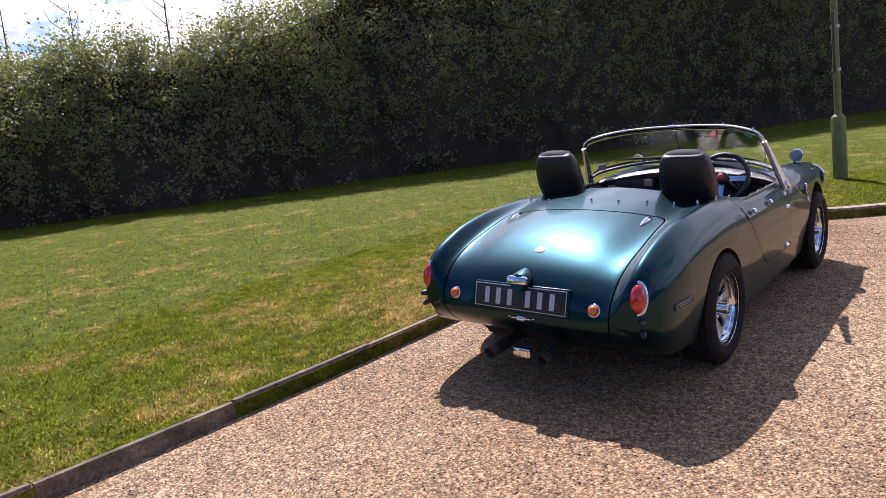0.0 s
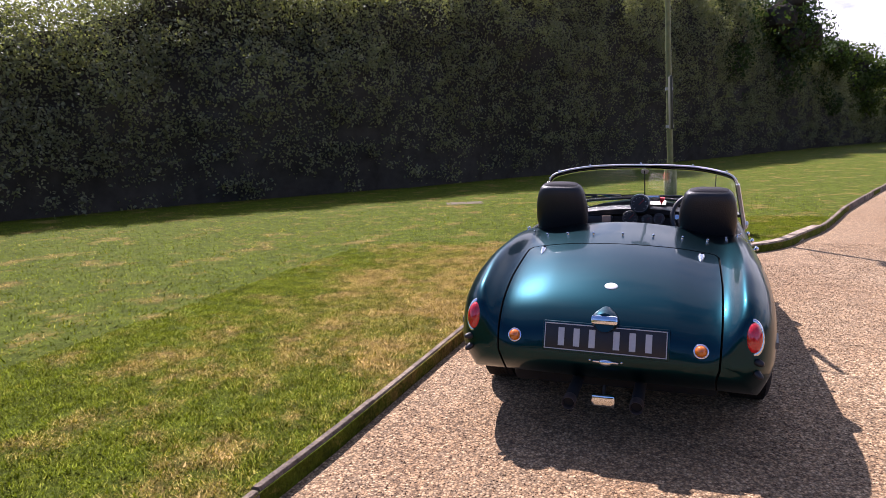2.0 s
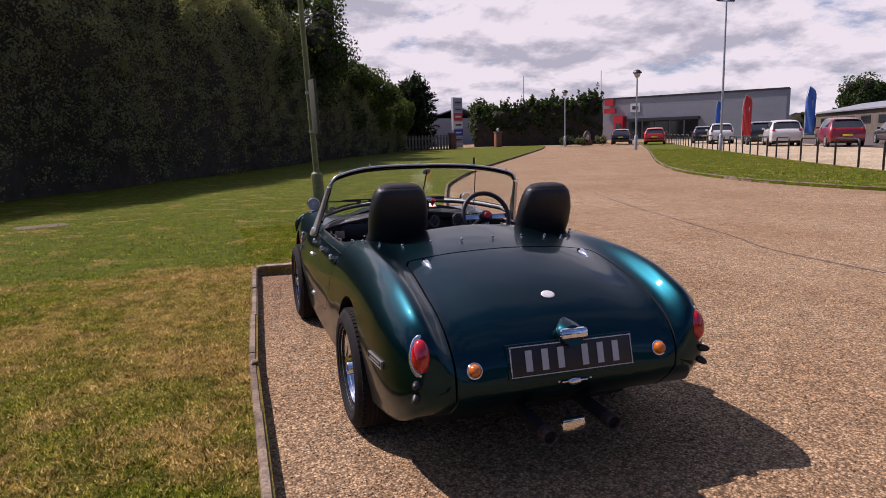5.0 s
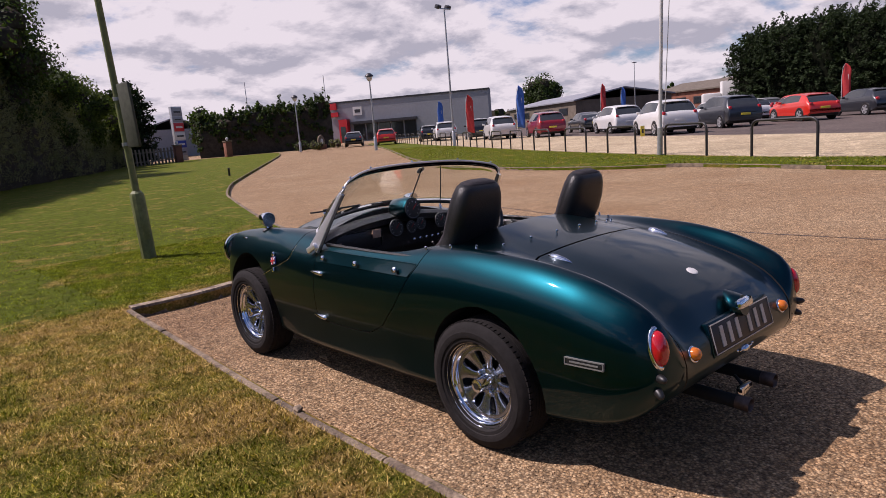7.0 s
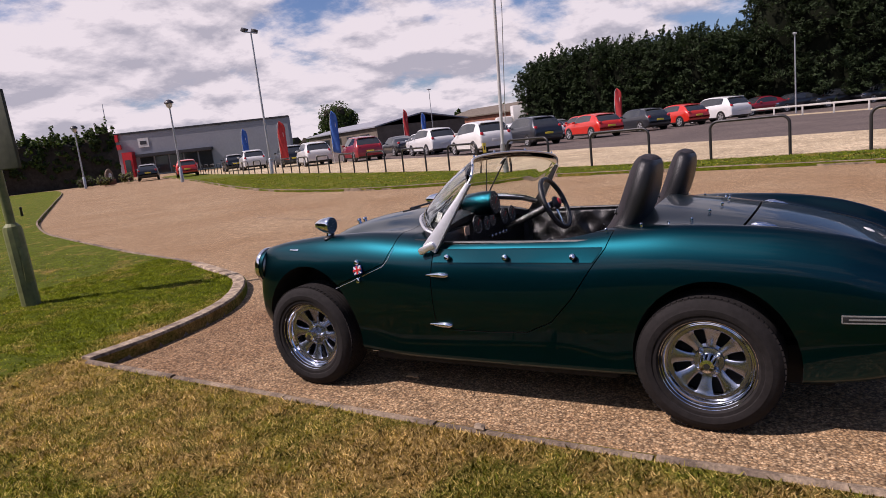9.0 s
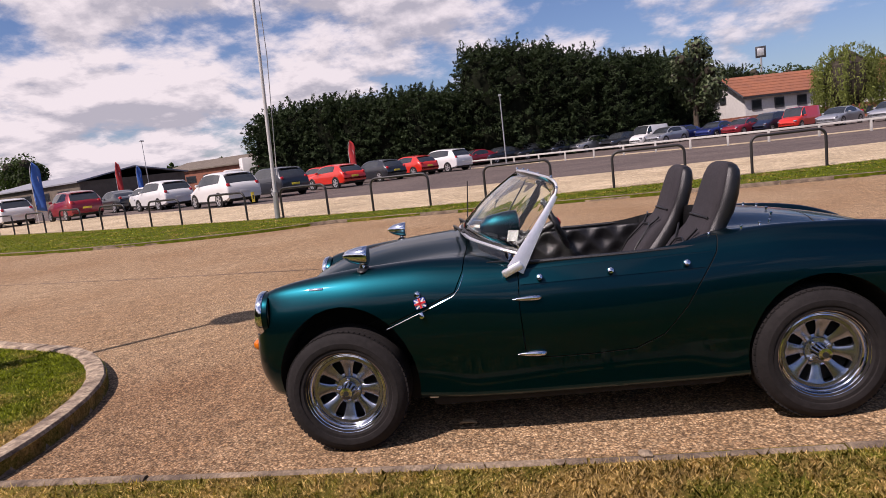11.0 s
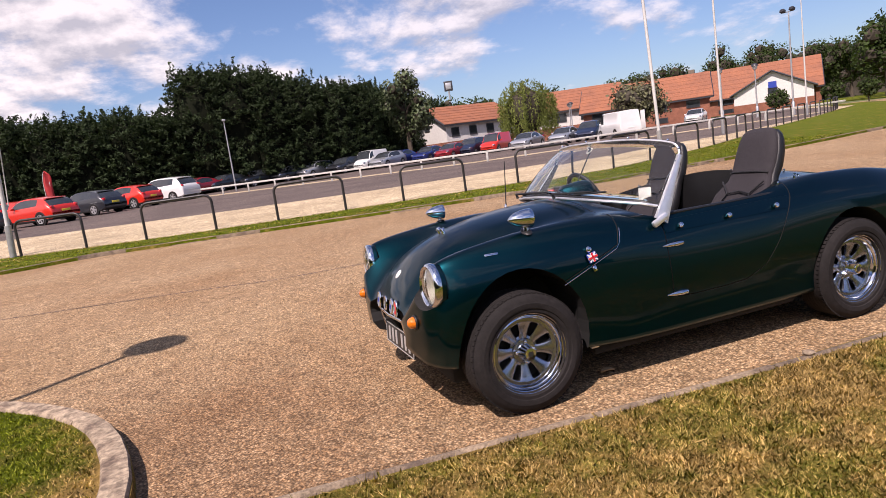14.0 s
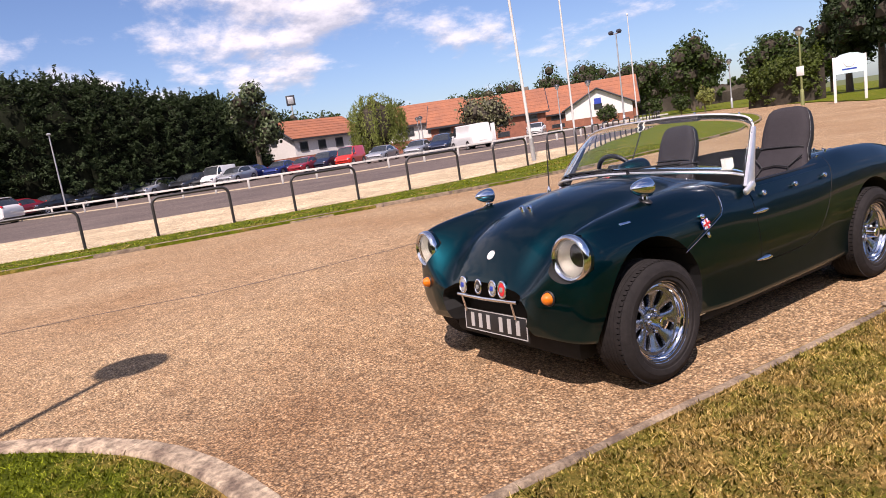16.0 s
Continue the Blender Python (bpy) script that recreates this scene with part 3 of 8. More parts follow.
def flat(name, outline, z, material, label, category, skirt=0.0, kind="structure"):
    bm = bmesh.new()
    vs = [bm.verts.new((x, y, z)) for x, y in outline]
    f = bm.faces.new(vs)
    if f.normal.z < 0:
        f.normal_flip()
    f.normal_update()
    if f.normal.z < 0:
        f.normal_flip()
    if skirt > 0:
        low = [bm.verts.new((x, y, z - skirt)) for x, y in outline]
        for i in range(len(vs)):
            j = (i + 1) % len(vs)
            bm.faces.new((vs[i], vs[j], low[j], low[i]))
    bmesh.ops.triangulate(bm, faces=[f], ngon_method="BEAUTY")
    me = bpy.data.meshes.new(name)
    bm.to_mesh(me)
    bm.free()
    me.materials.append(material)
    ob = new(name, me)
    return tagged(ob, label, category, kind=kind)


def smooth2(pts, per=5):
    return [(p.x, p.y) for p in spline([(a, b, 0) for a, b in pts], per)]


flat("ground", [(3500 * math.cos(a), 3500 * math.sin(a)) for a in np.linspace(0, 2 * math.pi, 48, endpoint=False)], -0.06, M_FIELD, "flat grassy land reaching the horizon", "ground")
flat("road", [(-40, -60), (60, -60), (60, 90), (-6, 90), (-6, 0), (-40, 0)], 0.0, M_ROAD, "drive of tan resin-bound gravel with worn patches", "road", 0.05)
nose = smooth2(KERB_N)
lawn_edge = KERB_L[:-1] + nose
flat("lawn", lawn_edge + [(30, 60), (14, 64), (-60, 64), (-60, -9.0)], EDGE_L - 0.012, M_GRASS, "mown lawn, parched and straw-coloured by the bay", "lawn", 0.12)
right = smooth2(ROAD_R)
FENCE = [(46.0, -56.0), (33.0, -41.5), (26.0, -31.5), (19.8, -21.0), (15.8, -15.0), (13.2, -10.4), (12.1, -6.2), (12.25, -2.2), (12.6, 0.8), (13.2, 3.9), (14.2, 6.6), (15.6, 9.6), (19.0, 16.0), (25.0, 26.0), (32.0, 38.0), (44.0, 57.0)]
fence_line = smooth2(FENCE)
flat("grass_verge", right + [(44.5, 58.6)] + fence_line[::-1], EDGE_R - 0.01, M_GRASS, "narrow mown grass verge along the drive", "grass", 0.1)
TARMAC = [(62.0, -66.0), (34.0, -44.5), (24.5, -28.5), (19.8, -18.5), (19.1, -11.0), (19.1, -3.0), (20.4, 2.2), (23.0, 7.6), (26.5, 15.0), (35.0, 28.5), (46.0, 46.0), (55.0, 60.0)]
flat("shingle_strip", fence_line + [(55.0, 60.0)] + TARMAC[::-1], 0.085, M_SHINGLE, "strip of pale yellow shingle behind the hoop fence", "gravel", 0.1)
flat("car_park", TARMAC + [(130, 90), (130, -70)], 0.075, M_TARMAC, "grey-brown tarmac car park", "car park", 0.1)

flat("far_lawn", [(-70, -30), (2, -31), (13.5, -32.5), (20, -41), (30, -51.5), (44, -64), (90, -95), (90, -150), (-70, -150)], 0.05, M_GRASS, "mown lawn on the far side of the drive", "lawn", 0.1)
flat("pale_verge", [(46.5, 5.0), (32.4, -11.8), (30.6, -26.6), (29.4, -37.0), (31.2, -37.0), (32.6, -26.6), (34.4, -12.6), (48.5, 3.6)], 0.079, M_SHINGLE, "pale shingle under the low white rail", "gravel")


def kerb_run(pts, width, top, length, name, label, gap=0.006, z0=-0.03, inward=1, material=None):
    """Kerb stones laid end to end; each is a part of its own."""
    root = tagged(new(name), label, "kerb", kind="structure")
    path = [Vector((a, b, 0)) for a, b in pts]
    segs, acc = [], [0.0]
    for a, b in zip(path, path[1:]):
        acc.append(acc[-1] + (b - a).length)

    def at(s):
        for i in range(len(acc) - 1):
            if s <= acc[i + 1] or i == len(acc) - 2:
                t = (s - acc[i]) / max(1e-6, acc[i + 1] - acc[i])
                return path[i].lerp(path[i + 1], t)
    s, rnd, count = 0.0, random.Random(7), 0
    while s + 0.05 < acc[-1] and count < 300:
        e = min(s + length, acc[-1])
        k = max(2, int((e - s) / 0.25) + 1)
        jig, drop = rnd.uniform(-0.006, 0.006), rnd.uniform(-0.006, 0.004)
        rings = []
        for i in range(k):
            u = s + gap + (e - s - 2 * gap) * i / (k - 1)
            p = at(u)
            d = (at(min(u + 0.02, acc[-1])) - at(max(u - 0.02, 0))).normalized()
            nrm = Vector((-d.y, d.x, 0)) * inward
            p = p + nrm * jig
            tp = top + drop
            r = 0.012
            rings.append([p + Vector((0, 0, z0)), p + nrm * 0.004 + Vector((0, 0, tp - r)), p + nrm * r + Vector((0, 0, tp)), p + nrm * (width - r) + Vector((0, 0, tp)),
                          p + nrm * width + Vector((0, 0, tp - r)), p + nrm * width + Vector((0, 0, z0))])
        bm = bmesh.new()
        add_rings(bm, rings)
        part("kerb_stone", bm, material or M_KERB, root, angle=50)
        s, count = e, count + 1
    return root


kerb_run(KERB_L, 0.05, EDGE_L, 0.915, "kerb_1", "thin weathered concrete edging kerb beside the bay")
cut_at = next(i for i, p in enumerate(nose) if p[1] > 6.0)
kerb_run(nose[:cut_at + 1], 0.125, EDGE_L + 0.012, 1.55, "kerb_2", "pale curved concrete kerb round the lawn's nose", gap=0.0025, material=M_KERB_WORN)
kerb_run(nose[cut_at:], 0.06, EDGE_L + 0.004, 0.915, "kerb_4", "thin dark edging kerb between the lawn and the drive")
kerb_run(right, 0.10, EDGE_R + 0.004, 0.915, "kerb_3", "low weathered kerb along the grass verge", inward=-1)


# ---- hedge along the lawn ----
def hedge_mass(name, line, height, depth, leaves, size, material, label, category, seed, kind="stuff", top_jag=0.5, lump=0.6, shoot=0.6, back=0.0, round_off=0.55, steep=0.45, cover=0.22):
    """A long hedge: a lumpy core, its dark colour painted-in shade, with leaf clumps all over it."""
    rng = np.random.default_rng(seed)
    line = [Vector((a, b, 0)) for a, b in line]
    acc = [0.0]
    for a, b in zip(line, line[1:]):
        acc.append(acc[-1] + (b - a).length)
    total = acc[-1]
    hs = curve([i / (len(height) - 1) for i in range(len(height))], height)

    def frame_at(s):
        i = min(int(np.searchsorted(acc, s, side="right")) - 1, len(line) - 2)
        d = (line[i + 1] - line[i])
        t = (s - acc[i]) / d.length
        d = d.normalized()
        return line[i] + (line[i + 1] - line[i]) * t, Vector((-d.y, d.x, 0))

    def shape(s, a, shrink=0.0):
        """a from 0 at the front foot over the top to 1 at the back foot."""
        p, nrm = frame_at(s)
        p = p + nrm * back
        h = hs(s / total)
        lumps = lump * (noise.fractal(Vector((s * 0.35, a * 6.5, seed)), 1.0, 2.0, 4)) + 0.55 * noise.noise(Vector((s * 0.85, a * 17.0, seed + 4.0)))
        ang = math.pi * a
        out = (math.copysign(abs(math.cos(ang)) ** round_off, math.cos(ang)))
        upw = abs(math.sin(ang)) ** steep
        hh = h + top_jag * noise.fractal(Vector((s * 0.5, 7.7, seed)), 1.0, 2.0, 4)
        k = 1 - shrink / max(h, 1)
        v = p - nrm * (out * (depth / 2 - shrink) + lumps * out * (0.35 + 0.65 * upw)) + Vector((0, 0, max(0.0, upw * (hh * k + 0.4 * lumps))))
        n = (-nrm * out + Vector((0, 0, upw * 0.6 if a > 0.15 else 0.1))).normalized()
        return v, n
    bm = bmesh.new()
    ns = max(6, int(total / 0.8))
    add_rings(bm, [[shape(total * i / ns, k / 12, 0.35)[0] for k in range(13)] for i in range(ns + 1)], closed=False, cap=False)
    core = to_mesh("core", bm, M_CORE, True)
    # leaves sit along short shoots that stand out of the core
    per = 26
    pts, nms = [], []
    for i in range(leaves // per):
        sv = rng.uniform(0, total)
        a = rng.uniform(0.0, 0.60) if rng.random() < 0.93 else rng.uniform(0.55, 1.0)
        high = min(1.0, a / 0.3)
        thick = noise.noise(Vector((sv * 0.55, a * 9.0, seed + 9.0)))
        v, n = shape(sv, a, cover - 0.30 * thick * (0.4 + high) * min(1.0, cover / 0.22) + rng.uniform(-0.12, 0.12))
        ln = shoot * rng.uniform(0.5, 1.3) * (0.55 + 0.75 * high)
        d = Vector((rng.normal() * 0.5, rng.normal() * 0.5, 0.15 + 0.75 * high + rng.normal() * 0.3)) + n * 0.75
        if a > 0.24 and rng.random() < 0.10:
            d, ln = Vector((rng.normal() * 0.25, rng.normal() * 0.25, 1.0)), ln * 1.9
        d.normalize()
        u = rng.uniform(0, 1, per)
        side = rng.normal(size=(per, 3)) * (0.125 * shoot / 0.6) * (1.15 - 0.7 * u)[:, None]
        p = np.array(v)[None, :] + np.array(d)[None, :] * (ln * (u - 0.25))[:, None] + side
        p[:, 2] = np.maximum(p[:, 2], 0.04)
        pts.append(p)
        nms.append(np.tile(np.array(n), (per, 1)) * 0.6 + side * 2.0)
    pts, nms = np.concatenate(pts), np.concatenate(nms)
    v, f = leaf_quads(pts, size, rng, nms, 0.2)
    ob = new(name, soup(name, v.tolist(), f.tolist(), material))
    tagged(ob, label, category, kind=kind)
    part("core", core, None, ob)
    return ob


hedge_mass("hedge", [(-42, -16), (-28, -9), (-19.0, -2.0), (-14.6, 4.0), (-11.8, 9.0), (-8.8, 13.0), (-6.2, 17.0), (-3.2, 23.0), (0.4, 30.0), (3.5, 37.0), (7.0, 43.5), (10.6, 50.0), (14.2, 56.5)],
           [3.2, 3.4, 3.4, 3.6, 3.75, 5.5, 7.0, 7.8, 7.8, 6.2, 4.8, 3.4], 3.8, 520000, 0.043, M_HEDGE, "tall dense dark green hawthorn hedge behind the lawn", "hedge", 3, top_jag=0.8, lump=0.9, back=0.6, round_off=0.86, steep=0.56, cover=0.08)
bm = bmesh.new()
jr = smooth2([(6.6, 9.8), (5.75, 7.2), (5.35, 5.7), (5.05, 4.6), (4.75, 3.5), (4.45, 2.6), (4.4, 1.0), (4.5, -1.0)], 8)
add_rings(bm, [[(x - 0.013 - 0.006 * math.sin(i * 1.7), y, 0.0035), (x + 0.013 + 0.005 * math.sin(i * 2.3), y, 0.0035)] for i, (x, y) in enumerate(jr)], False, False)
tagged(part("road_joint", bm, M_TARMAC), "thin dark crack running along the drive", "road crack", kind="structure")


# ---- trees ----
def tree(name, at, height, radius, material, leaves, size, seed, label, category="tree", kind_of="broad", trunk=0.28):
    """A tapered trunk with limbs and a crown of many small leaf clumps."""
    rng = np.random.default_rng(seed)
    root = thing(name, label, category, m=Matrix.Translation((at[0], at[1], 0.04)))
    bm = bmesh.new()
    r0 = trunk * height / 9
    top = height * (0.62 if kind_of != "conifer" else 0.92)
    add_tube(bm, [(0, 0, -0.25), (0.05, 0.02, top * 0.4), (0.0, 0.06, top)], [r0, r0 * 0.75, r0 * 0.2], 8)
    for i in range(7):
        a, z = rng.uniform(0, 6.28), height * rng.uniform(0.28, 0.6)
        ln = radius * rng.uniform(0.5, 0.85)
        add_tube(bm, [(0, 0, z), (ln * 0.5 * math.cos(a), ln * 0.5 * math.sin(a), z + ln * 0.35), (ln * math.cos(a), ln * math.sin(a), z + ln * 0.55)], [r0 * 0.42, r0 * 0.28, r0 * 0.08], 6)
    part("trunk", bm, M_BARK, root)
    pts = []
    if kind_of == "conifer":
        # feathery sprays in tiers round a tall domed column, with ragged leaders on top
        per, p, nm = 34, [], []
        for k in range(leaves // per):
            lead = k < 16
            t, q = rng.uniform(0.01, 1.0) ** 0.85, rng.uniform(0, 2 * math.pi)
            out = np.array((math.cos(q), math.sin(q), 0.0))
            lob = 1 + 0.30 * noise.noise(Vector((1.6 * math.cos(q), 1.6 * math.sin(q), t * height * 0.5 + seed)))
            c = out * radius * math.sqrt(max(0.0, 1 - t ** 5)) * lob + np.array((0, 0, t * height))
            d = out * 0.8 + np.array((0, 0, 0.25 + 0.5 * t)) + rng.normal(size=3) * 0.28
            ln, wide = rng.uniform(0.8, 1.5), 0.24
            if lead:
                c = out * radius * rng.uniform(0.0, 0.85) + np.array((0, 0, height * rng.uniform(0.93, 1.0)))
                d, ln, wide = np.array((0.22, -0.1, 1.0)) + rng.normal(size=3) * 0.14, rng.uniform(1.0, 1.9), 0.15
            d = d / np.linalg.norm(d)
            side = np.cross(d, (0, 0, 1.0)) if not lead else np.cross(d, out)
            side = side / (np.linalg.norm(side) + 1e-6)
            up = np.cross(side, d)
            u = rng.uniform(0, 1, per)
            w = rng.normal(size=per) * wide * (1.1 - u)
            pp = c + np.outer((u - 0.3) * ln, d) + np.outer(w * ln, side) + np.outer(rng.normal(size=per) * 0.07 - 0.18 * u * u * (0 if lead else 1), up)
            pp[:, 2] = np.maximum(pp[:, 2], 0.05)
            p.append(pp)
            nm.append(np.tile(up * 0.9 + out * 0.5, (per, 1)))
        p, nm = np.concatenate(p), np.concatenate(nm)
        # solid core whose dark colour paints the shade between the sprays
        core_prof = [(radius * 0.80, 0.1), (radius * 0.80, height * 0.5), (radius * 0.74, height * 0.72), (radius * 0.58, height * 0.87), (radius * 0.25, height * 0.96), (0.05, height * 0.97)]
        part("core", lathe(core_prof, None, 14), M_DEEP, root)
    elif kind_of == "willow":
        n = leaves
        strands = 130
        sa, sr = rng.uniform(0, 2 * math.pi, strands), radius * np.sqrt(rng.uniform(0.1, 1, strands))
        st = height * (1.0 - 0.38 * (sr / radius) ** 2)
        low = rng.uniform(0.04, 0.28, strands) * height
        k = rng.integers(0, strands, n)
        t = rng.uniform(0, 1, n)
        z = st[k] * (1 - t) + low[k] * t
        p = np.stack([sr[k] * np.cos(sa[k]), sr[k] * np.sin(sa[k]), z], 1) + rng.normal(size=(n, 3)) * (0.13, 0.13, 0.05)
        nm = np.stack([np.cos(sa[k]), np.sin(sa[k]), 0 * t], 1)
        # inner body coloured as the shade under the strands
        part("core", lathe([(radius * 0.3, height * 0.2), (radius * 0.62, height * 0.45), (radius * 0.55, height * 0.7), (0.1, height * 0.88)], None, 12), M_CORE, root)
    else:
        blobs = 26
        c = rng.normal(size=(blobs, 3))
        c /= np.linalg.norm(c, axis=1, keepdims=True)
        c *= rng.uniform(0.35, 0.8, (blobs, 1))
        cc = c * (radius, radius, height * 0.40) + (0, 0, height * 0.58)
        rr = radius * rng.uniform(0.26, 0.46, blobs)
        k = rng.integers(0, blobs, leaves)
        d = rng.normal(size=(leaves, 3))
        d /= np.linalg.norm(d, axis=1, keepdims=True)
        p = cc[k] + d * rr[k][:, None] * rng.uniform(0.7, 1.12, (leaves, 1))
        p[:, 2] = np.maximum(p[:, 2], 0.1)
        nm = d
        # balls in the core colour paint shade into the gaps of the crown
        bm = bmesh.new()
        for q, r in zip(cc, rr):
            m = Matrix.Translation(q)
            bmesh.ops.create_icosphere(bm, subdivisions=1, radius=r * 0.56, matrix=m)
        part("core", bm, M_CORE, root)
    v, f = leaf_quads(p, size, rng, nm, 1.5 if kind_of == "willow" else 0.3, {"willow": 0.28, "conifer": 0.34}.get(kind_of, 0.6))
    part("crown", soup("crown", v.tolist(), f.tolist(), material), None, root)
    return root


# trees 3 to 5 get paler leaves in place of sunlight falling on them
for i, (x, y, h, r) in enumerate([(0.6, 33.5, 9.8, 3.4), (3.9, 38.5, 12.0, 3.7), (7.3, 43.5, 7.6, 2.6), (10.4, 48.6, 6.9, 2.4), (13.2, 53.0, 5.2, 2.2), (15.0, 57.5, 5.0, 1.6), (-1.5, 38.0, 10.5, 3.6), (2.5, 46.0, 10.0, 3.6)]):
    tree("tree", (x, y), h, r, M_SUNLEAF if i in (3, 4, 5) else M_TREE, 15000, 0.105, 20 + i, "dark leafy broadleaf tree at the end of the hedge" if i not in (3, 4, 5) else "green tree at the end of the hedge, sunlight put into its leaf colour")
tree("tree", (31.6, 78.0), 6.6, 2.2, M_TREE, 2200, 0.22, 41, "dark round tree behind the entrance gate")
tree("tree", (122.0, 97.0), 11.0, 5.2, M_TREE, 7000, 0.30, 42, "rounded tree behind low industrial roofs")
CON = [(17.2, 60.2, 6.4, 1.6), (60.3, 23.0, 6.9, 2.5), (59.9, 20.4, 7.3, 2.7), (59.8, 17.4, 7.6, 2.8), (59.5, 14.4, 7.3, 2.8), (59.2, 11.5, 7.2, 2.8), (58.9, 8.6, 7.3, 2.7), (59.4, 6.0, 6.8, 2.4), (60.5, 2.3, 10.6, 2.9), (60.8, -0.6, 10.5, 3.0), (61.2, -3.4, 10.1, 3.0), (62.0, -6.4, 9.3, 3.1),
       (62.6, -9.4, 8.5, 3.1), (64.6, -12.2, 8.5, 3.2), (69.0, -14.8, 8.6, 3.4), (74.5, -17.5, 8.9, 3.6), (81.0, -20.5, 9.2, 3.8), (88.0, -23.5, 9.2, 3.8), (95.0, -27.5, 9.0, 3.8), (100.0, -33.0, 8.8, 3.8)]
for i, (x, y, h, r) in enumerate(CON):
    tagged(tree("conifer", (x, y), h, r, M_CONIFER, 15000, 0.17, 60 + i, "dense dark green conifer in a tall screen row", "conifer", "conifer"), group="conifer screen")
tree("tree", (63.8, -18.0), 10.0, 2.9, mat("olive_leaves", (0.06, 0.085, 0.03), 0.6, vary=0.25, scale=1.0, scale2=0.3, island=0.4), 4200, 0.2, 90, "grey-green broadleaf tree standing before the conifers")
tree("weeping_willow", (66.9, -33.7), 7.9, 3.7, M_WILLOW, 14000, 0.17, 91, "pale green weeping willow beside white houses", "willow", "willow")
tree("tree", (53.6, -39.4), 4.7, 3.2, mat("bronze_leaves", (0.085, 0.085, 0.035), 0.6, vary=0.3, scale=1.0, scale2=0.3, island=0.4), 3800, 0.17, 92, "small spreading tree with bronze-green leaves")
for i, (x, y, h, r) in enumerate([(52.0, -73.0, 10.2, 4.0), (112.0, -110.0, 12.5, 6.0), (120.0, -92.0, 11.5, 6.0), (100.0, -124.0, 12.5, 6.0), (60.0, -86.0, 9.0, 4.5), (44.0, -78.0, 8.4, 3.8), (38.0, -76.0, 8.0, 3.6),
                                  (102.0, -37.5, 8.8, 4.0), (106.0, -42.5, 8.6, 4.5), (109.0, -48.0, 7.8, 4.0), (94.0, -52.0, 9.0, 4.2), (33.0, -70.0, 7.6, 3.4), (92.0, -40.0, 8.0, 4.0), (111.0, -80.0, 11.5, 4.6), (107.0, -88.0, 12.2, 4.6), (104.0, -97.0, 13.6, 5.0), (98.0, -104.0, 13.4, 5.0), (91.0, -108.0, 12.2, 4.6), (84.0, -108.0, 11.0, 4.4), (76.0, -106.0, 9.6, 4.2)]):
    tree("tree", (x, y), h, r, M_TREE, 3000, 0.26, 110 + i, "dark leafy tree behind the clubhouse roofs")
for i, (x, y, h, r) in enumerate([(23.0, -57.5, 12.0, 3.6), (18.0, -56.0, 13.0, 4.0), (12.5, -54.0, 13.0, 4.2), (27.0, -60.5, 10.5, 3.0), (6.0, -52.0, 12.0, 4.0)]):
    tree("tree", (x, y), h, r, M_CONIFER, 5200, 0.2, 130 + i, "tall dark evergreen tree shading the far lawn")
for i, (x, y, h, r, m) in enumerate([(41.1, -51.0, 2.3, 1.0, M_TREE), (40.9, -55.2, 2.2, 1.0, M_TREE), (38.3, -55.5, 2.8, 0.9, M_YEW), (45.2, -48.6, 2.2, 1.3, M_TREE)]):
    tree("shrub", (x, y), h, r, m, 1500, 0.12, 150 + i, "clipped rounded evergreen shrub on the lawn", "shrub")
hedge_mass("clipped_hedge", [(28.6, -47.8), (25.6, -46.9), (22.8, -47.2)], [2.6, 3.1, 3.4], 1.8, 7000, 0.12, M_SUNLEAF, "clipped green hedge along the far drive", "hedge", 12, top_jag=0.1, lump=0.15)
hedge_mass("entrance_hedge", [(27.6, 69.6), (31.0, 67.0), (35.5, 64.4), (40.0, 62.6)], [4.0, 4.8, 5.0, 5.6], 2.4, 8000, 0.17, M_TREE, "tall dark evergreen hedge by the site entrance", "hedge", 13, top_jag=0.7, lump=0.5)
for i, (a, b, c) in enumerate([((20, -55), (-40, -50), 9.0), ((-42, -16), (-70, -40), 5.0)]):
    hedge_mass("far_trees", [a, b], [c, c * 0.9, c], 4.0, 5000, 0.3, M_TREE, "row of dark trees bordering the lawn", "trees", 30 + i, top_jag=1.6, lump=1.0)
for i, (x0, y0, x1, y1) in enumerate([(150, 150, 190, 40), (190, 40, 170, -80), (170, -80, 90, -150), (60, 170, 150, 150)]):
    hedge_mass("distant_woods", [(x0, y0), ((x0 + x1) / 2, (y0 + y1) / 2 + 4), (x1, y1)], [4.5, 6.0, 5.0], 8.0, 3000, 0.8, M_TREE, "low line of distant woodland", "woods", 40 + i, top_jag=2.2, lump=1.5)

# bare sapling stems and twigs rising out of the low end of the hedge
for i, (x, y, h) in enumerate([(-16.3, 6.4, 6.4), (-18.4, 3.0, 5.9), (-17.7, 4.4, 5.5)]):
    rng = random.Random(70 + i)
    root = thing("bare_sapling", "thin bare sapling with twiggy branches above the hedge", "sapling", m=Matrix.Translation((x, y, 0.04)))
    bm = bmesh.new()
    add_tube(bm, [(0, 0, 0), (0.1, 0, h * 0.5), (0.2, 0.1, h)], [0.05, 0.035, 0.008], 6)
    part("stem", bm, M_BARK, root)
    for k in range(14):
        z, a, ln = h * rng.uniform(0.5, 0.97), rng.uniform(0, 6.28), rng.uniform(0.4, 1.0)
        part("twig", tube([(0.15, 0.05, z), (0.15 + ln * 0.5 * math.cos(a), ln * 0.5 * math.sin(a), z + ln * 0.5), (0.15 + ln * 0.7 * math.cos(a), ln * 0.7 * math.sin(a), z + ln)], [0.014, 0.009, 0.003], 5), M_BARK, root)


pale = thing("pale_trunk", "slim pale bare trunk standing before the hedge", "tree trunk", m=Matrix.Translation((2.5, 34.0, 0.02)))
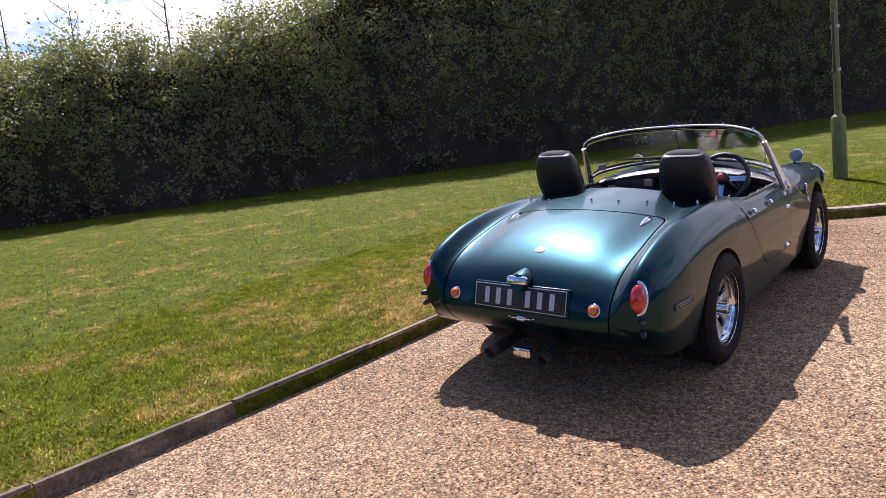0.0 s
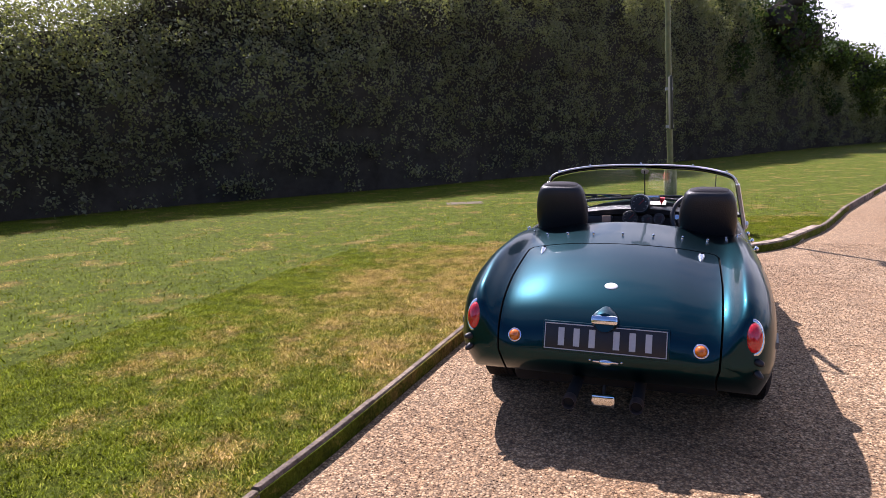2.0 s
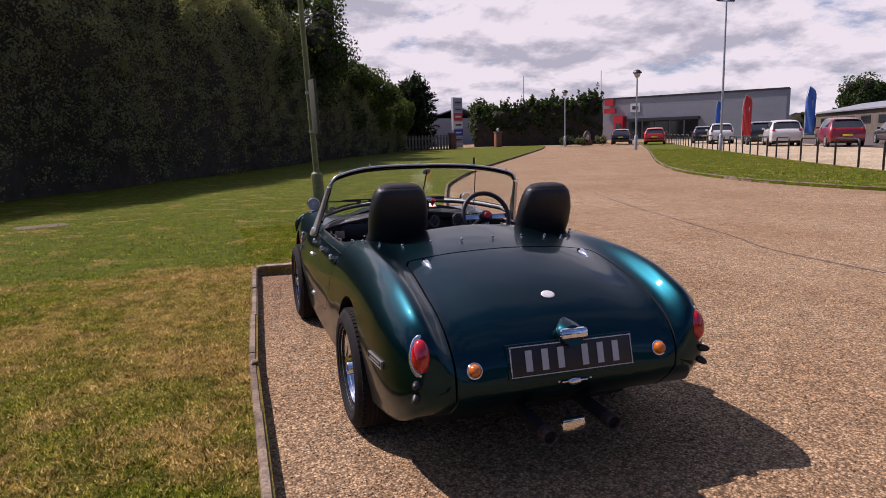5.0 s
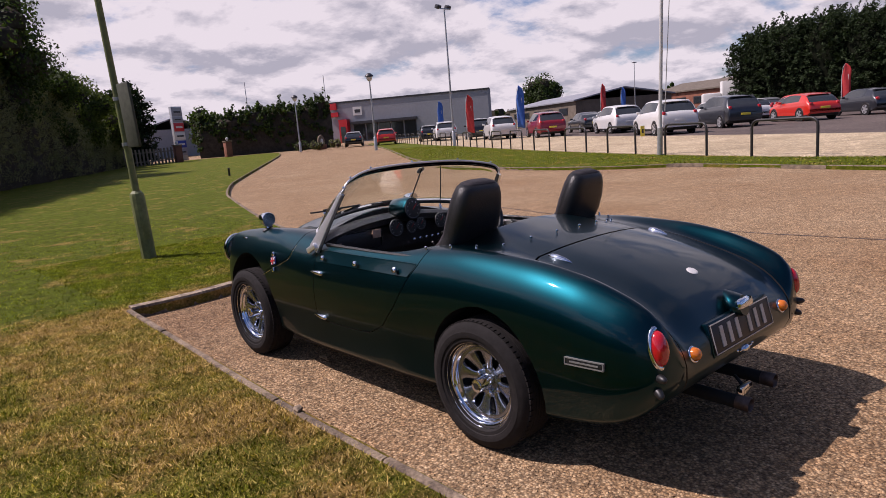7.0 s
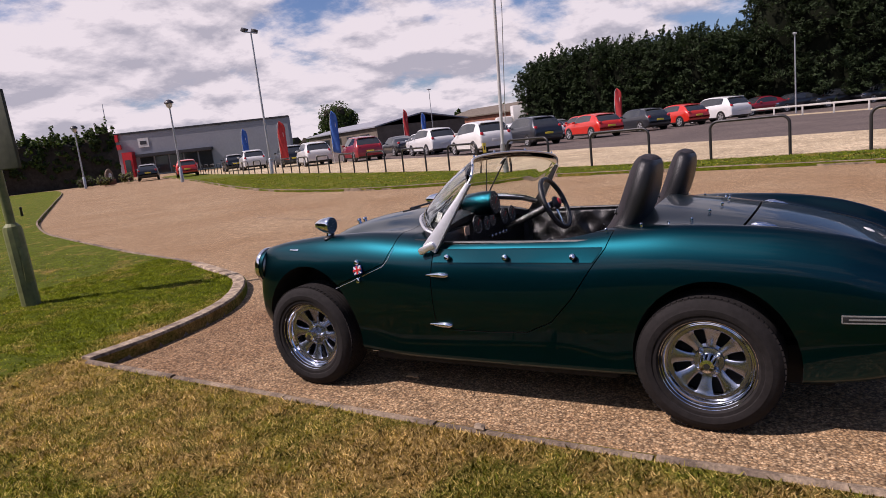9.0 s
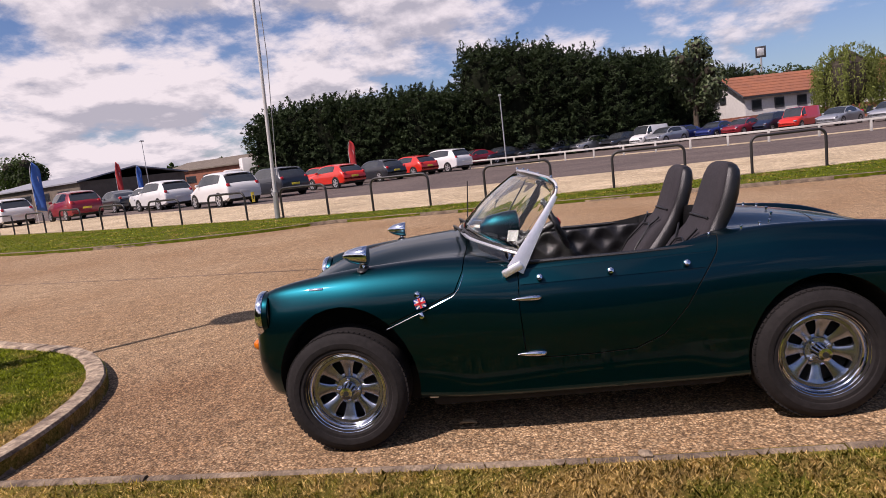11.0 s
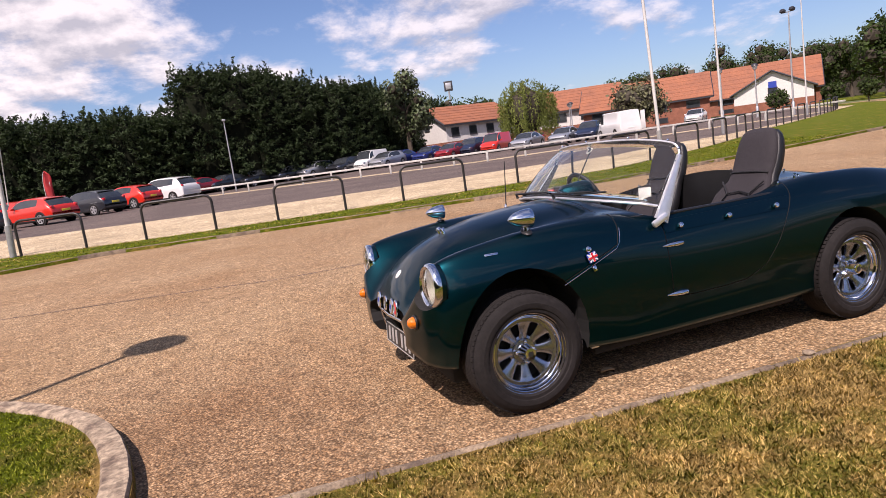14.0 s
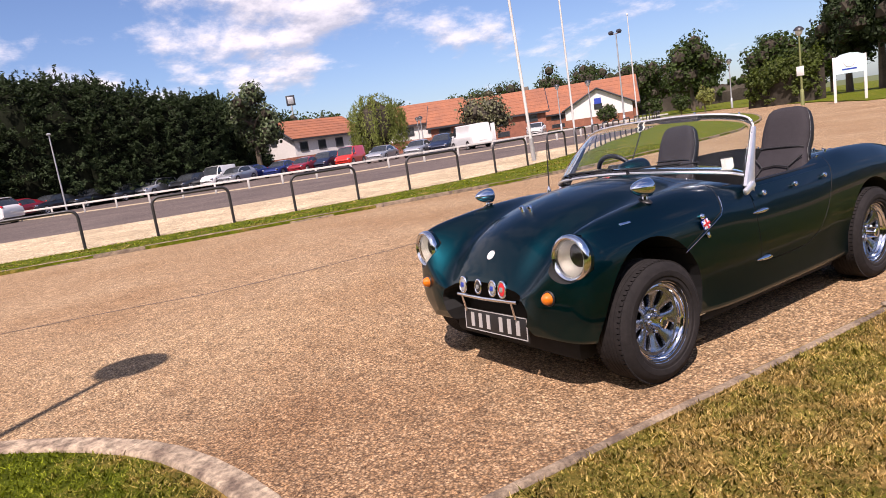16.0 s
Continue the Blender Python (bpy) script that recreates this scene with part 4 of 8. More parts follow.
part("stem", tube([(0, 0, 0), (0.05, 0.05, 1.2), (0.22, 0.1, 2.9)], [0.085, 0.07, 0.04], 8), mat("pale_bark", (0.26, 0.22, 0.16), 0.85, vary=0.3, scale=16, bump=0.5), pale)

# ---- posts, lamps, barriers ----
lp = thing("lamp_post", "weathered olive-green lamp post with a side panel, leaning slightly", "lamp post")
LEANP = Matrix.Translation((0.10, 6.37, 0.07)) @ Matrix.Rotation(radians(-2.0), 4, "Y") @ Matrix.Rotation(radians(0.6), 4, "X")
part("base", lathe([(0.085, -0.1), (0.085, 0.76), (0.075, 0.80), (0.045, 0.83)], LEANP, 12), M_POST, lp, angle=20)
part("shaft", lathe([(0.042, 0.80), (0.038, 2.4), (0.030, 4.40)], LEANP, 14), M_POST, lp)
part("base_door", box((0.07, 0.012, 0.34), LEANP @ Vector((0, -0.083, 0.42)), 0.004), M_POST, lp)
part("lantern", lathe([(0.03, 4.37), (0.12, 4.43), (0.24, 4.51), (0.25, 4.55), (0.20, 4.62), (0.08, 4.68), (0.01, 4.71)], LEANP, 20), M_POST, lp, "round hooded lantern")
pn = box((0.035, 0.28, 0.72), (0, -0.195, 0), 0.012)
bmesh.ops.transform(pn, matrix=LEANP @ Matrix.Translation((0.0, 0.0, 1.70)) @ Matrix.Rotation(radians(7), 4, "Z"), verts=pn.verts)
part("side_panel", pn, mat("dull_green_panel", (0.05, 0.055, 0.035), 0.7, vary=0.25, scale=14), lp, "back of a green panel fixed to the post")
for z in (1.36, 1.88):
    part("bracket", lathe([(0.046, z), (0.052, z), (0.052, z + 0.04), (0.046, z + 0.04)], LEANP, 12), M_GALV, lp)
tagged(part("bollard", lathe([(0.04, 0.0), (0.044, 0.02), (0.04, 0.26), (0.048, 0.28), (0.046, 0.31), (0.03, 0.33), (0.001, 0.335)], Matrix.Translation((9.2, 23.6, 0.07)), 12), M_HOOP), "short black bollard on the lawn by the kerb", "bollard")
tagged(part("manhole_cover", box((0.75, 0.5, 0.03), (-4.0, 9.2, 0.0655), 0.005, Matrix.Rotation(0.4, 4, "Z")), mat("rusty_iron", (0.13, 0.10, 0.05), 0.9, vary=0.3, scale=30, bump=0.5)), "brown iron manhole cover set in the lawn", "manhole cover")


def hoop(w=1.62, h=0.82):
    r = 0.17
    pts = [(-w / 2, 0, -0.15), (-w / 2, 0, h - r)]
    for k in range(1, 6):
        a = math.pi / 2 * k / 6
        pts.append((-w / 2 + r - r * math.cos(a), 0, h - r + r * math.sin(a)))
    pts.append((-w / 2 + r, 0, h))
    pts += [(-x, y, z) for x, y, z in pts[::-1]]
    return tube(pts, 0.032, 10)


fl = [Vector((a, b, 0)) for a, b in fence_line]
facc = [0.0]
for a, b in zip(fl, fl[1:]):
    facc.append(facc[-1] + (b - a).length)


def fence_at(s):
    i = min(max(int(np.searchsorted(facc, s, side="right")) - 1, 0), len(fl) - 2)
    t = (s - facc[i]) / (facc[i + 1] - facc[i])
    return fl[i].lerp(fl[i + 1], t)


# one hoop has its middle at (13.25, 3.9); the rest follow at even steps
s_ref = min(np.arange(0, facc[-1], 0.02), key=lambda s: (fence_at(s) - Vector((13.27, 3.9, 0))).length)
first_hoop = None
for k in range(-19, 19):
    s = s_ref + 3.06 * k
    if not 1.0 < s < facc[-1] - 1.0:
        continue
    p, q = fence_at(s - 0.8), fence_at(s + 0.8)
    c = (p + q) / 2
    m = Matrix.Translation((c.x, c.y, 0.08)) @ Matrix.Rotation(math.atan2(q.y - p.y, q.x - p.x), 4, "Z")
    if first_hoop is None:
        first_hoop = tagged(part("hoop_barrier", hoop(), M_HOOP), "black tubular steel hoop barrier at the edge of the grass verge", "barrier", "hoop barriers along the verge")
        first_hoop.matrix_world = m
    else:
        copy_thing(first_hoop, m)
tg = thing("warning_tag", "small yellow tag hanging on a hoop barrier", "tag")
part("plate", box((0.22, 0.012, 0.30), (15.1, 8.52, 0.74), 0.004, None), M_YELLOW, tg)
part("mark", box((0.10, 0.014, 0.12), (15.1, 8.52, 0.74)), M_BLACK, tg)


def flagpole(at, top_pt, h, label, rope=True):
    """A slim pole that tapers to the top; some of them lean."""
    root = thing("flagpole", label, "flagpole")
    b, t = Vector(at), Vector(top_pt)
    part("pole", tube([b, b.lerp(t, 0.5), t], [0.052, 0.045, 0.028], 12), M_POLEWHITE, root)
    part("foot", tube([b, b + (t - b).normalized() * 0.75], 0.075, 12), M_GALV, root)
    part("finial", lathe([(0.01, 0), (0.06, 0.03), (0.07, 0.09), (0.04, 0.14), (0.001, 0.15)], Matrix.Translation(t), 12), M_POLEWHITE, root)
    if rope:
        part("rope", tube([b + Vector((0.1, -0.12, 1.2)), b.lerp(t, 0.5) + Vector((0.14, -0.16, 0)), t + Vector((0.04, -0.05, -0.05))], 0.012, 6), M_POLEWHITE, root)
    return root


flagpole((14.6, 7.7, 0.08), (14.3, 7.25, 9.0), 9, "tall white flagpole with a slack rope beside the hoop fence")
flagpole((14.1, -10.5, 0.08), (14.0, -10.0, 9.2), 9, "tall grey flagpole with a wide foot on the verge", False)
flagpole((20.7, -19.2, 0.08), (20.2, -18.6, 10.5), 10, "tall white flagpole before the clubhouse", False)
flagpole((28.5, -33.3, 0.08), (28.3, -33.0, 7.6), 7, "slim white flagpole before the clubhouse", False)


def street_lamp(at, h, label, kind="globe", material=None):
    root = thing("street_lamp", label, "street lamp", m=Matrix.Translation((*at, 0.06)))
    mm = material or M_GALV
    part("base", lathe([(0.11, 0), (0.11, 0.9), (0.07, 0.95)], None, 12), mm, root)
    part("shaft", lathe([(0.07, 0.9), (0.045, h - 0.25)], None, 12), mm, root)
    if kind == "globe":
        part("globe", lathe([(0.05, h - 0.30), (0.16, h - 0.2), (0.22, h - 0.02), (0.15, h + 0.10), (0.02, h + 0.12)], None, 14), M_WHITE, root, "pale lamp globe")
        part("hood", lathe([(0.30, h + 0.02), (0.28, h + 0.10), (0.16, h + 0.22), (0.02, h + 0.27)], None, 14), M_CLADDARK, root, "dark lamp hood")
    elif kind == "twin":
        part("crossarm", box((0.9, 0.06, 0.06), (0, 0, h - 0.2), 0.01), mm, root)
        for s in (-1, 1):
            part("floodlight", box((0.34, 0.26, 0.22), (s * 0.4, 0.1, h - 0.08), 0.03, Matrix.Rotation(0.5, 4, "X")), M_CLADDARK, root, "dark floodlight")
    return root


street_lamp((29.7, 52.4), 4.9, "grey street lamp with a hooded globe by the entrance")
street_lamp((25.6, 35.4), 5.0, "grey street lamp with a hooded globe on the verge")
street_lamp((26.2, 28.1), 8.4, "tall grey mast with a floodlight over the sales lot", "twin")
street_lamp((33.1, -37.3), 7.4, "tall mast with twin floodlights before the clubhouse", "twin")
street_lamp((18.9, -36.8), 4.4, "lamp post with a small white notice on the far lawn", "globe", M_POST)
for x, y, h in ((46.0, -43.0, 4.6), (40.0, -41.0, 4.2), (60.0, -35.5, 3.8), (71.0, -42.0, 4.2), (37.0, -58.0, 4.6)):
    street_lamp((x, y), h, "slim lamp standard near the clubhouse", "globe")
for x, y, h in ((48.6, 0.9, 5.3), (78.9, 47.1, 7.6)):
    rt = thing("lighting_column", "thin grey lighting column in the distance", "pole", m=Matrix.Translation((x, y, 0.06)))
    part("shaft", lathe([(0.06, 0), (0.04, h)], None, 10), M_GALV, rt)
    part("lamp_head", box((0.9 if h > 6 else 0.3, 0.25, 0.14), (0.0, 0, h), 0.04), M_GALV, rt)
for x, y, h in ((44.5, 69.9, 8.7), (36.0, 74.2, 8.4)):
    part("pole", lathe([(0.09, 0), (0.05, h), (0.01, h + 0.06)], Matrix.Translation((x, y, 0.05)), 10), M_POLEWHITE, thing("flagpole", "thin pale bare pole near the showroom", "pole"))
part("notice", box((0.45, 0.03, 0.55), (18.9, -36.72, 2.1), 0.008), M_WHITE, bpy.data.objects["street_lamp.004"], "white notice panel").matrix_parent_inverse = bpy.data.objects["street_lamp.004"].matrix_world.inverted()


M_FLAG = {"blue": mat("blue_cloth", (0.035, 0.13, 0.46), 0.7, vary=0.15, scale=6), "red": mat("red_cloth", (0.50, 0.035, 0.035), 0.7, vary=0.15, scale=6)}


def feather_flag(at, h, material, label, face):
    root = thing("feather_flag", label, "flag", "feather flags on the sales lot", m=Matrix.Translation((*at, 0.08)) @ Matrix.Rotation(face, 4, "Z"))
    part("pole", tube([(0, 0, 0), (0, 0, h * 0.75), (0.06, 0, h * 0.92), (0.2, 0, h)], [0.025, 0.02, 0.014, 0.008], 8), M_POLEWHITE, root)
    bm = bmesh.new()
    rows = []
    for k in range(13):
        t = k / 12
        z = h * (0.22 + 0.78 * t)
        wdt = 0.52 * (1 - max(0, t - 0.72) ** 2 * 9) if t < 0.98 else 0.05
        x0 = 0.02 if t < 0.7 else 0.02 + (t - 0.7) * 0.55
        rows.append([Vector((x0 + wdt * u, 0.05 * math.sin(u * 5 + t * 6), z - 0.12 * u * (1 - t))) for u in (0, 0.25, 0.5, 0.75, 1.0)])
    add_rings(bm, rows, False, False)
    cl = part("cloth", bm, material, root)
    sd = cl.modifiers.new("thickness", "SOLIDIFY")
    sd.thickness = 0.006
    part("lettering_bar", box((0.14, 0.016, h * 0.42), (0.33, 0.035, h * 0.56)), M_WHITE, root, "pale bar of unreadable writing")
    return root


for x, y, h, m, l in ((40.1, 44.6, 3.6, M_BLUE, "blue"), (31.2, 31.9, 3.3, M_RED, "red"), (33.1, 28.8, 3.6, M_BLUE, "blue"), (60.1, 40.0, 4.4, M_RED, "red"), (66.0, 41.2, 4.0, M_BLUE, "blue"), (50.0, 13.6, 3.3, M_RED, "red")):
    feather_flag((x, y), h, M_FLAG[l], l + " feather banner on a bent pole among the parked cars", math.atan2(y + 1, x + 3) - math.pi / 2)

# low white rail round the far parking rows
rail = thing("post_and_rail", "low white timber rail in front of the far parking row", "fence")
RAIL = [(45.3, 3.6), (38.0, -4.4), (31.4, -12.2), (30.4, -19.0), (29.6, -26.5), (28.4, -36.5)]
for (x0, y0), (x1, y1) in zip(RAIL, RAIL[1:]):
    n = max(2, int(math.hypot(x1 - x0, y1 - y0) / 1.9))
    for k in range(n):
        ax, ay, bx, by = (x0 + (x1 - x0) * k / n, y0 + (y1 - y0) * k / n, x0 + (x1 - x0) * (k + 1) / n, y0 + (y1 - y0) * (k + 1) / n)
        part("post", box((0.10, 0.10, 0.56), (ax, ay, 0.32), 0.01), M_WOODRAIL, rail)
        ln = math.hypot(bx - ax, by - ay)
        part("rail", box((ln, 0.07, 0.11), ((ax + bx) / 2, (ay + by) / 2, 0.64), 0.01, Matrix.Rotation(math.atan2(by - ay, bx - ax), 4, "Z")), M_WOODRAIL, rail)


# ---- parked cars ----
M_RIM = mat("silver_alloy", (0.50, 0.50, 0.51), 0.35, metal=0.6, vary=0.08, scale=40)
M_CARS = {n: mat("car_paint_" + n, c, 0.3, metal=mt, vary=0.04, scale=40, coat=0.8) for n, c, mt in (
    ("white", (0.62, 0.62, 0.61), 0.0), ("black", (0.012, 0.013, 0.016), 0.2), ("red", (0.60, 0.028, 0.014), 0.1), ("dark_red", (0.26, 0.012, 0.02), 0.2), ("grey", (0.026, 0.028, 0.034), 0.3),
    ("silver", (0.38, 0.39, 0.41), 0.5), ("blue", (0.02, 0.035, 0.16), 0.3), ("navy", (0.015, 0.02, 0.045), 0.3))}
SHAPES = {  # length, width, height, belt in front, belt behind, windscreen foot, roof front, roof end, foot of the tail glass, height of the tail glass foot
    "hatch": (4.2, 1.80, 1.46, 0.93, 1.05, 0.26, 0.43, 0.84, 0.962, 0.96), "suv": (4.5, 1.88, 1.67, 1.04, 1.17, 0.24, 0.40, 0.87, 0.966, 1.10), "saloon": (4.55, 1.80, 1.43, 0.91, 1.00, 0.28, 0.43, 0.70, 0.86, 1.02),
    "estate": (4.6, 1.8, 1.49, 0.94, 1.03, 0.26, 0.41, 0.92, 0.978, 0.98), "van": (4.9, 1.92, 2.05, 1.12, 1.16, 0.15, 0.27, 0.985, 0.996, 1.2), "small_van": (4.1, 1.74, 1.82, 1.02, 1.06, 0.21, 0.34, 0.985, 0.996, 1.1)}


def parked_car(kind, paint, at, heading, label, category="car", group="cars parked on the tarmac"):
    """Local x runs from nose to tail; one smooth skin with windows let into it."""
    L, W, H, BF, BR, ws, rf, rb, tg_, TZ = SHAPES[kind]
    root = thing("parked_" + ("van" if "van" in kind else "car"), label, category, group, m=Matrix.Translation((at[0], at[1], 0.08)) @ Matrix.Rotation(heading, 4, "Z"))
    pm = M_CARS[paint]
    boxy = "van" in kind
    top = curve([0.0, 0.012, 0.04, 0.11, ws, ws + (rf - ws) * 0.5, rf, rf + 0.14, (rf + 0.14 + rb) / 2, rb, (rb + tg_) / 2, tg_, 0.993, 1.0],
                [0.58, 0.68, 0.77, 0.86 if not boxy else 0.95, BF + 0.03, BF + (H - BF) * 0.60, H - 0.06, H, H - 0.025, H - (0.13 if not boxy else 0.02), TZ + (H - TZ) * 0.50, TZ, TZ - 0.16, TZ - 0.34])
    ts = sorted(set([0.0, 0.006, 0.012, 0.025, 0.045, 0.08, 0.12, 0.17, ws, ws + 0.03, ws + 0.06, (ws + rf) / 2 + 0.02, rf, rf + 0.06, 0.52, 0.58, 0.64, 0.70, 0.76, 0.82, 0.86, 0.885, rb, rb + 0.012, (rb + tg_) / 2, tg_, 0.98, 0.99, 0.996, 1.0]))
    rows = []
    for t in ts:
        zt = top(t)
        belt = BF + (BR - BF) * max(0.0, (t - ws) / (1 - ws))
        k = min(1.0, max(0.0, (zt - belt) / (H - belt)))
        w = W / 2 * (1 - 0.26 * max(0.0, 1 - t / 0.13) ** 2.2 - 0.09 * max(0.0, (t - 0.90) / 0.10) ** 2.0)
        zl = 0.24 + 0.12 * max(0.0, 1 - t / 0.05) + 0.12 * max(0.0, (t - 0.95) / 0.05)
        zb = min(belt, zt - 0.085)
        lean = 0.80 if boxy else 0.70
        side = [(w * (0.46 - 0.06 * k), zt - 0.008), (w * (0.86 + (lean - 0.86) * k), zt - 0.035), (w * (0.905 + (lean + 0.05 - 0.905) * k), zt - 0.045 - 0.05 * k), (w * (0.955 - 0.02 * k), zb),
                (w * 0.985, zb - 0.07), (w, max(zl + 0.22, zb * 0.68)), (w * 0.985, zl + 0.17), (w * 0.985, zl + 0.07), (w * 0.90, zl)]
        x = (t - 0.5) * L
        rows.append([Vector((x, -a, z)) for a, z in side[::-1]] + [Vector((x, 0, zt))] + [Vector((x, a, z)) for a, z in side])
    body, glass = bmesh.new(), bmesh.new()
    last = len(rows[0]) - 1
    rear_post = rb - 0.06 if not boxy else 0.42
    if kind == "saloon":
        rear_post = rb + 0.03
    for t0, t1, ra, rc in zip(ts, ts[1:], rows, rows[1:]):
        tm = (t0 + t1) / 2
        for q in range(last):
            band = q if q < last / 2 else last - 1 - q
            pane = band == 5 and ws + 0.03 < tm < rear_post
            pane = pane or (band in (7, 8) and (ws < tm < rf or (rb + 0.012 < tm < tg_ and not boxy)))
            dest = glass if pane else body
            dest.faces.new([dest.verts.new(p) for p in (ra[q], ra[q + 1], rc[q + 1], rc[q])])
    for ring in (rows[0], rows[-1]):
        body.faces.new([body.verts.new(p) for p in ring])
    for b_ in (body, glass):
        bmesh.ops.remove_doubles(b_, verts=b_.verts, dist=0.0005)
        bmesh.ops.recalc_face_normals(b_, faces=b_.faces)
    part("body", body, pm, root, angle=32)
    part("glasshouse", glass, M_WINDOW, root, angle=30)
    part("sill", box((L * 0.88, W * 0.975, 0.13), (0, 0, 0.275), 0.04), M_BLACK, root)
    for s in (-1, 1):
        for xw in (-0.305 * L, 0.30 * L):
            mt = Matrix.Translation((xw, s * (W / 2 - 0.10), 0.325)) @ Matrix.Rotation(radians(-90 * s), 4, "X")
            part("wheel_arch", lathe([(0.02, 0.0), (0.385, 0.0), (0.392, 0.094), (0.385, 0.102), (0.02, 0.102)], mt, 22), M_BLACK, root, "dark wheel opening")
            wh = part("wheel", lathe([(0.22, -0.09), (0.31, -0.09), (0.325, -0.05), (0.325, 0.08), (0.31, 0.112), (0.245, 0.114), (0.23, 0.10)], mt, 22), M_RUBBER, root)
            rim = bmesh.new()
            add_lathe(rim, [(0.245, 0.10), (0.24, 0.118), (0.215, 0.108), (0.21, 0.09)], mt, 20, False)
            add_lathe(rim, [(0.001, 0.116), (0.05, 0.114), (0.055, 0.09)], mt, 10, False)
            for k in range(5):
                m_ = mt @ Matrix.Rotation(k * 1.2566, 4, "Z")
                add_rings(rim, [[m_ @ Vector((r, b, h)) for b, h in ((-wd, 0.095), (-wd, 0.112), (wd, 0.112), (wd, 0.095))] for r, wd in ((0.03, 0.035), (0.22, 0.045))])
            part("rim", rim, M_RIM, wh, "silver five-spoke alloy wheel", angle=30)
        zt_ = TZ - 0.09 if not boxy else 0.95
        lamp = box((0.26, 0.17, 0.17 if not boxy else 0.36), (L * 0.462, s * W / 2 * 0.79, zt_), 0.05)
        part("tail_lamp", lamp, M_REDLENS, root, "red tail lamp")
        part("headlamp", box((0.34, 0.22, 0.13), (-L * 0.452, s * W / 2 * 0.76, 0.70), 0.04), M_CHROME, root, "clear headlamp")
        part("door_mirror", box((0.12, 0.20, 0.13), ((ws - 0.5) * L + 0.46, s * (W / 2 + 0.06), BF + 0.07), 0.04), pm, root)
    part("number_plate", box((0.02, 0.50, 0.11), (L / 2 + 0.004, 0, 0.66), 0.004), M_YELLOW if paint != "white" else M_WHITE, root, "number plate without writing")
    part("bumper", box((0.20, W * 0.80, 0.20), (L * 0.476, 0, 0.40), 0.07), M_BLACK, root)
    if not boxy and kind != "saloon":
        part("spoiler", box((0.22, W * 0.66, 0.035), ((rb - 0.5) * L + 0.04, 0, H - 0.115), 0.015, Matrix.Rotation(0.14, 4, "Y")), pm, root)
    return root


ROW1 = [("suv", "white", (28.4, 15.2), "white sport-utility car on the sales lot"), ("suv", "grey", (33.2, 14.2), "dark grey sport-utility car on the sales lot"), ("hatch", "red", (36.8, 11.6), "bright red hatchback on the sales lot"),
        ("hatch", "grey", (41.0, 9.7), "dark grey hatchback on the sales lot"), ("hatch", "red", (43.8, 7.8), "red hatchback on the sales lot"), ("suv", "white", (46.0, 5.6), "white sport-utility car at the row's end")]
for kind, paint, at, label in ROW1:
    parked_car(kind, paint, at, radians(-131), label)
for kind, paint, at, label in [("suv", "white", (34.0, 21.4), "white sport-utility car in the second row"), ("hatch", "white", (40.5, 16.4), "white hatchback behind the front row"), ("hatch", "red", (45.5, 15.0), "red hatchback behind the front row"),
                               ("suv", "dark_red", (33.6, 26.8), "dark red hatchback beside a blue banner"), ("suv", "white", (34.0, 31.4), "white sport-utility car beside a red banner"), ("saloon", "black", (39.0, 27.2), "black saloon in the second row"),
                               ("hatch", "white", (37.5, 24.2), "white hatchback in the second row"), ("suv", "black", (36.6, 36.0), "black sport-utility car near the mast"), ("suv", "white", (38.2, 41.8), "white sport-utility car by a blue banner"),
                               ("estate", "black", (39.6, 45.5), "black estate car near the showroom"), ("estate", "red", (36.6, 48.2), "red estate car near the showroom"), ("hatch", "black", (37.0, 54.0), "black hatchback by the showroom door"),
                               ("saloon", "silver", (52.0, 19.5), "silver saloon among the parked rows"), ("hatch", "white", (47.0, 21.5), "white hatchback among the parked rows"), ("hatch", "red", (31.5, 76.0), "red hatchback beyond the entrance")]:
    parked_car(kind, paint, at, radians(-128), label)
for kind, paint, at, label in [("saloon", "dark_red", (55.5, 3.6), "dark red saloon in the far row"), ("saloon", "black", (57.2, 1.2), "black saloon in the far row"), ("saloon", "black", (58.4, -1.6), "black saloon in the shade of the conifers"),
                               ("saloon", "grey", (59.2, -4.6), "dark grey saloon in the far row"), ("estate", "silver", (59.6, -7.0), "silver estate car in the far row"), ("estate", "grey", (58.6, -9.8), "grey estate car in the far row"),
                               ("small_van", "white", (58.8, -12.2), "small white van in the far row"), ("hatch", "silver", (57.0, -13.4), "silver hatchback in the far row"), ("saloon", "blue", (58.6, -15.2), "dark blue saloon in the far row"), ("saloon", "blue", (58.0, -18.0), "blue saloon in the far row"),
                               ("saloon", "dark_red", (56.0, -19.6), "dark red saloon by the white rail"), ("suv", "navy", (56.4, -22.0), "navy car by the white rail"), ("small_van", "red", (54.6, -23.6), "red delivery van by the white rail"),
                               ("saloon", "silver", (50.4, -24.8), "silver saloon by the white rail"), ("saloon", "silver", (48.2, -27.4), "silver saloon beside another by the rail"), ("suv", "navy", (47.4, -29.6), "dark pick-up style car by the rail"),
                               ("van", "white", (42.8, -29.2), "white panel van with a rear door open"), ("hatch", "white", (53.0, -46.0), "white car parked before the clubhouse")]:
    rt = parked_car(kind, paint, at, radians(168 if kind == "van" else -50), label, "van" if "van" in kind else "car", "cars parked by the white rail")
    if kind == "van":
        part("rear_door", box((0.72, 0.05, 1.40), (2.80, 0.86, 1.18), 0.02), M_CARS[paint], rt, "open white rear door")


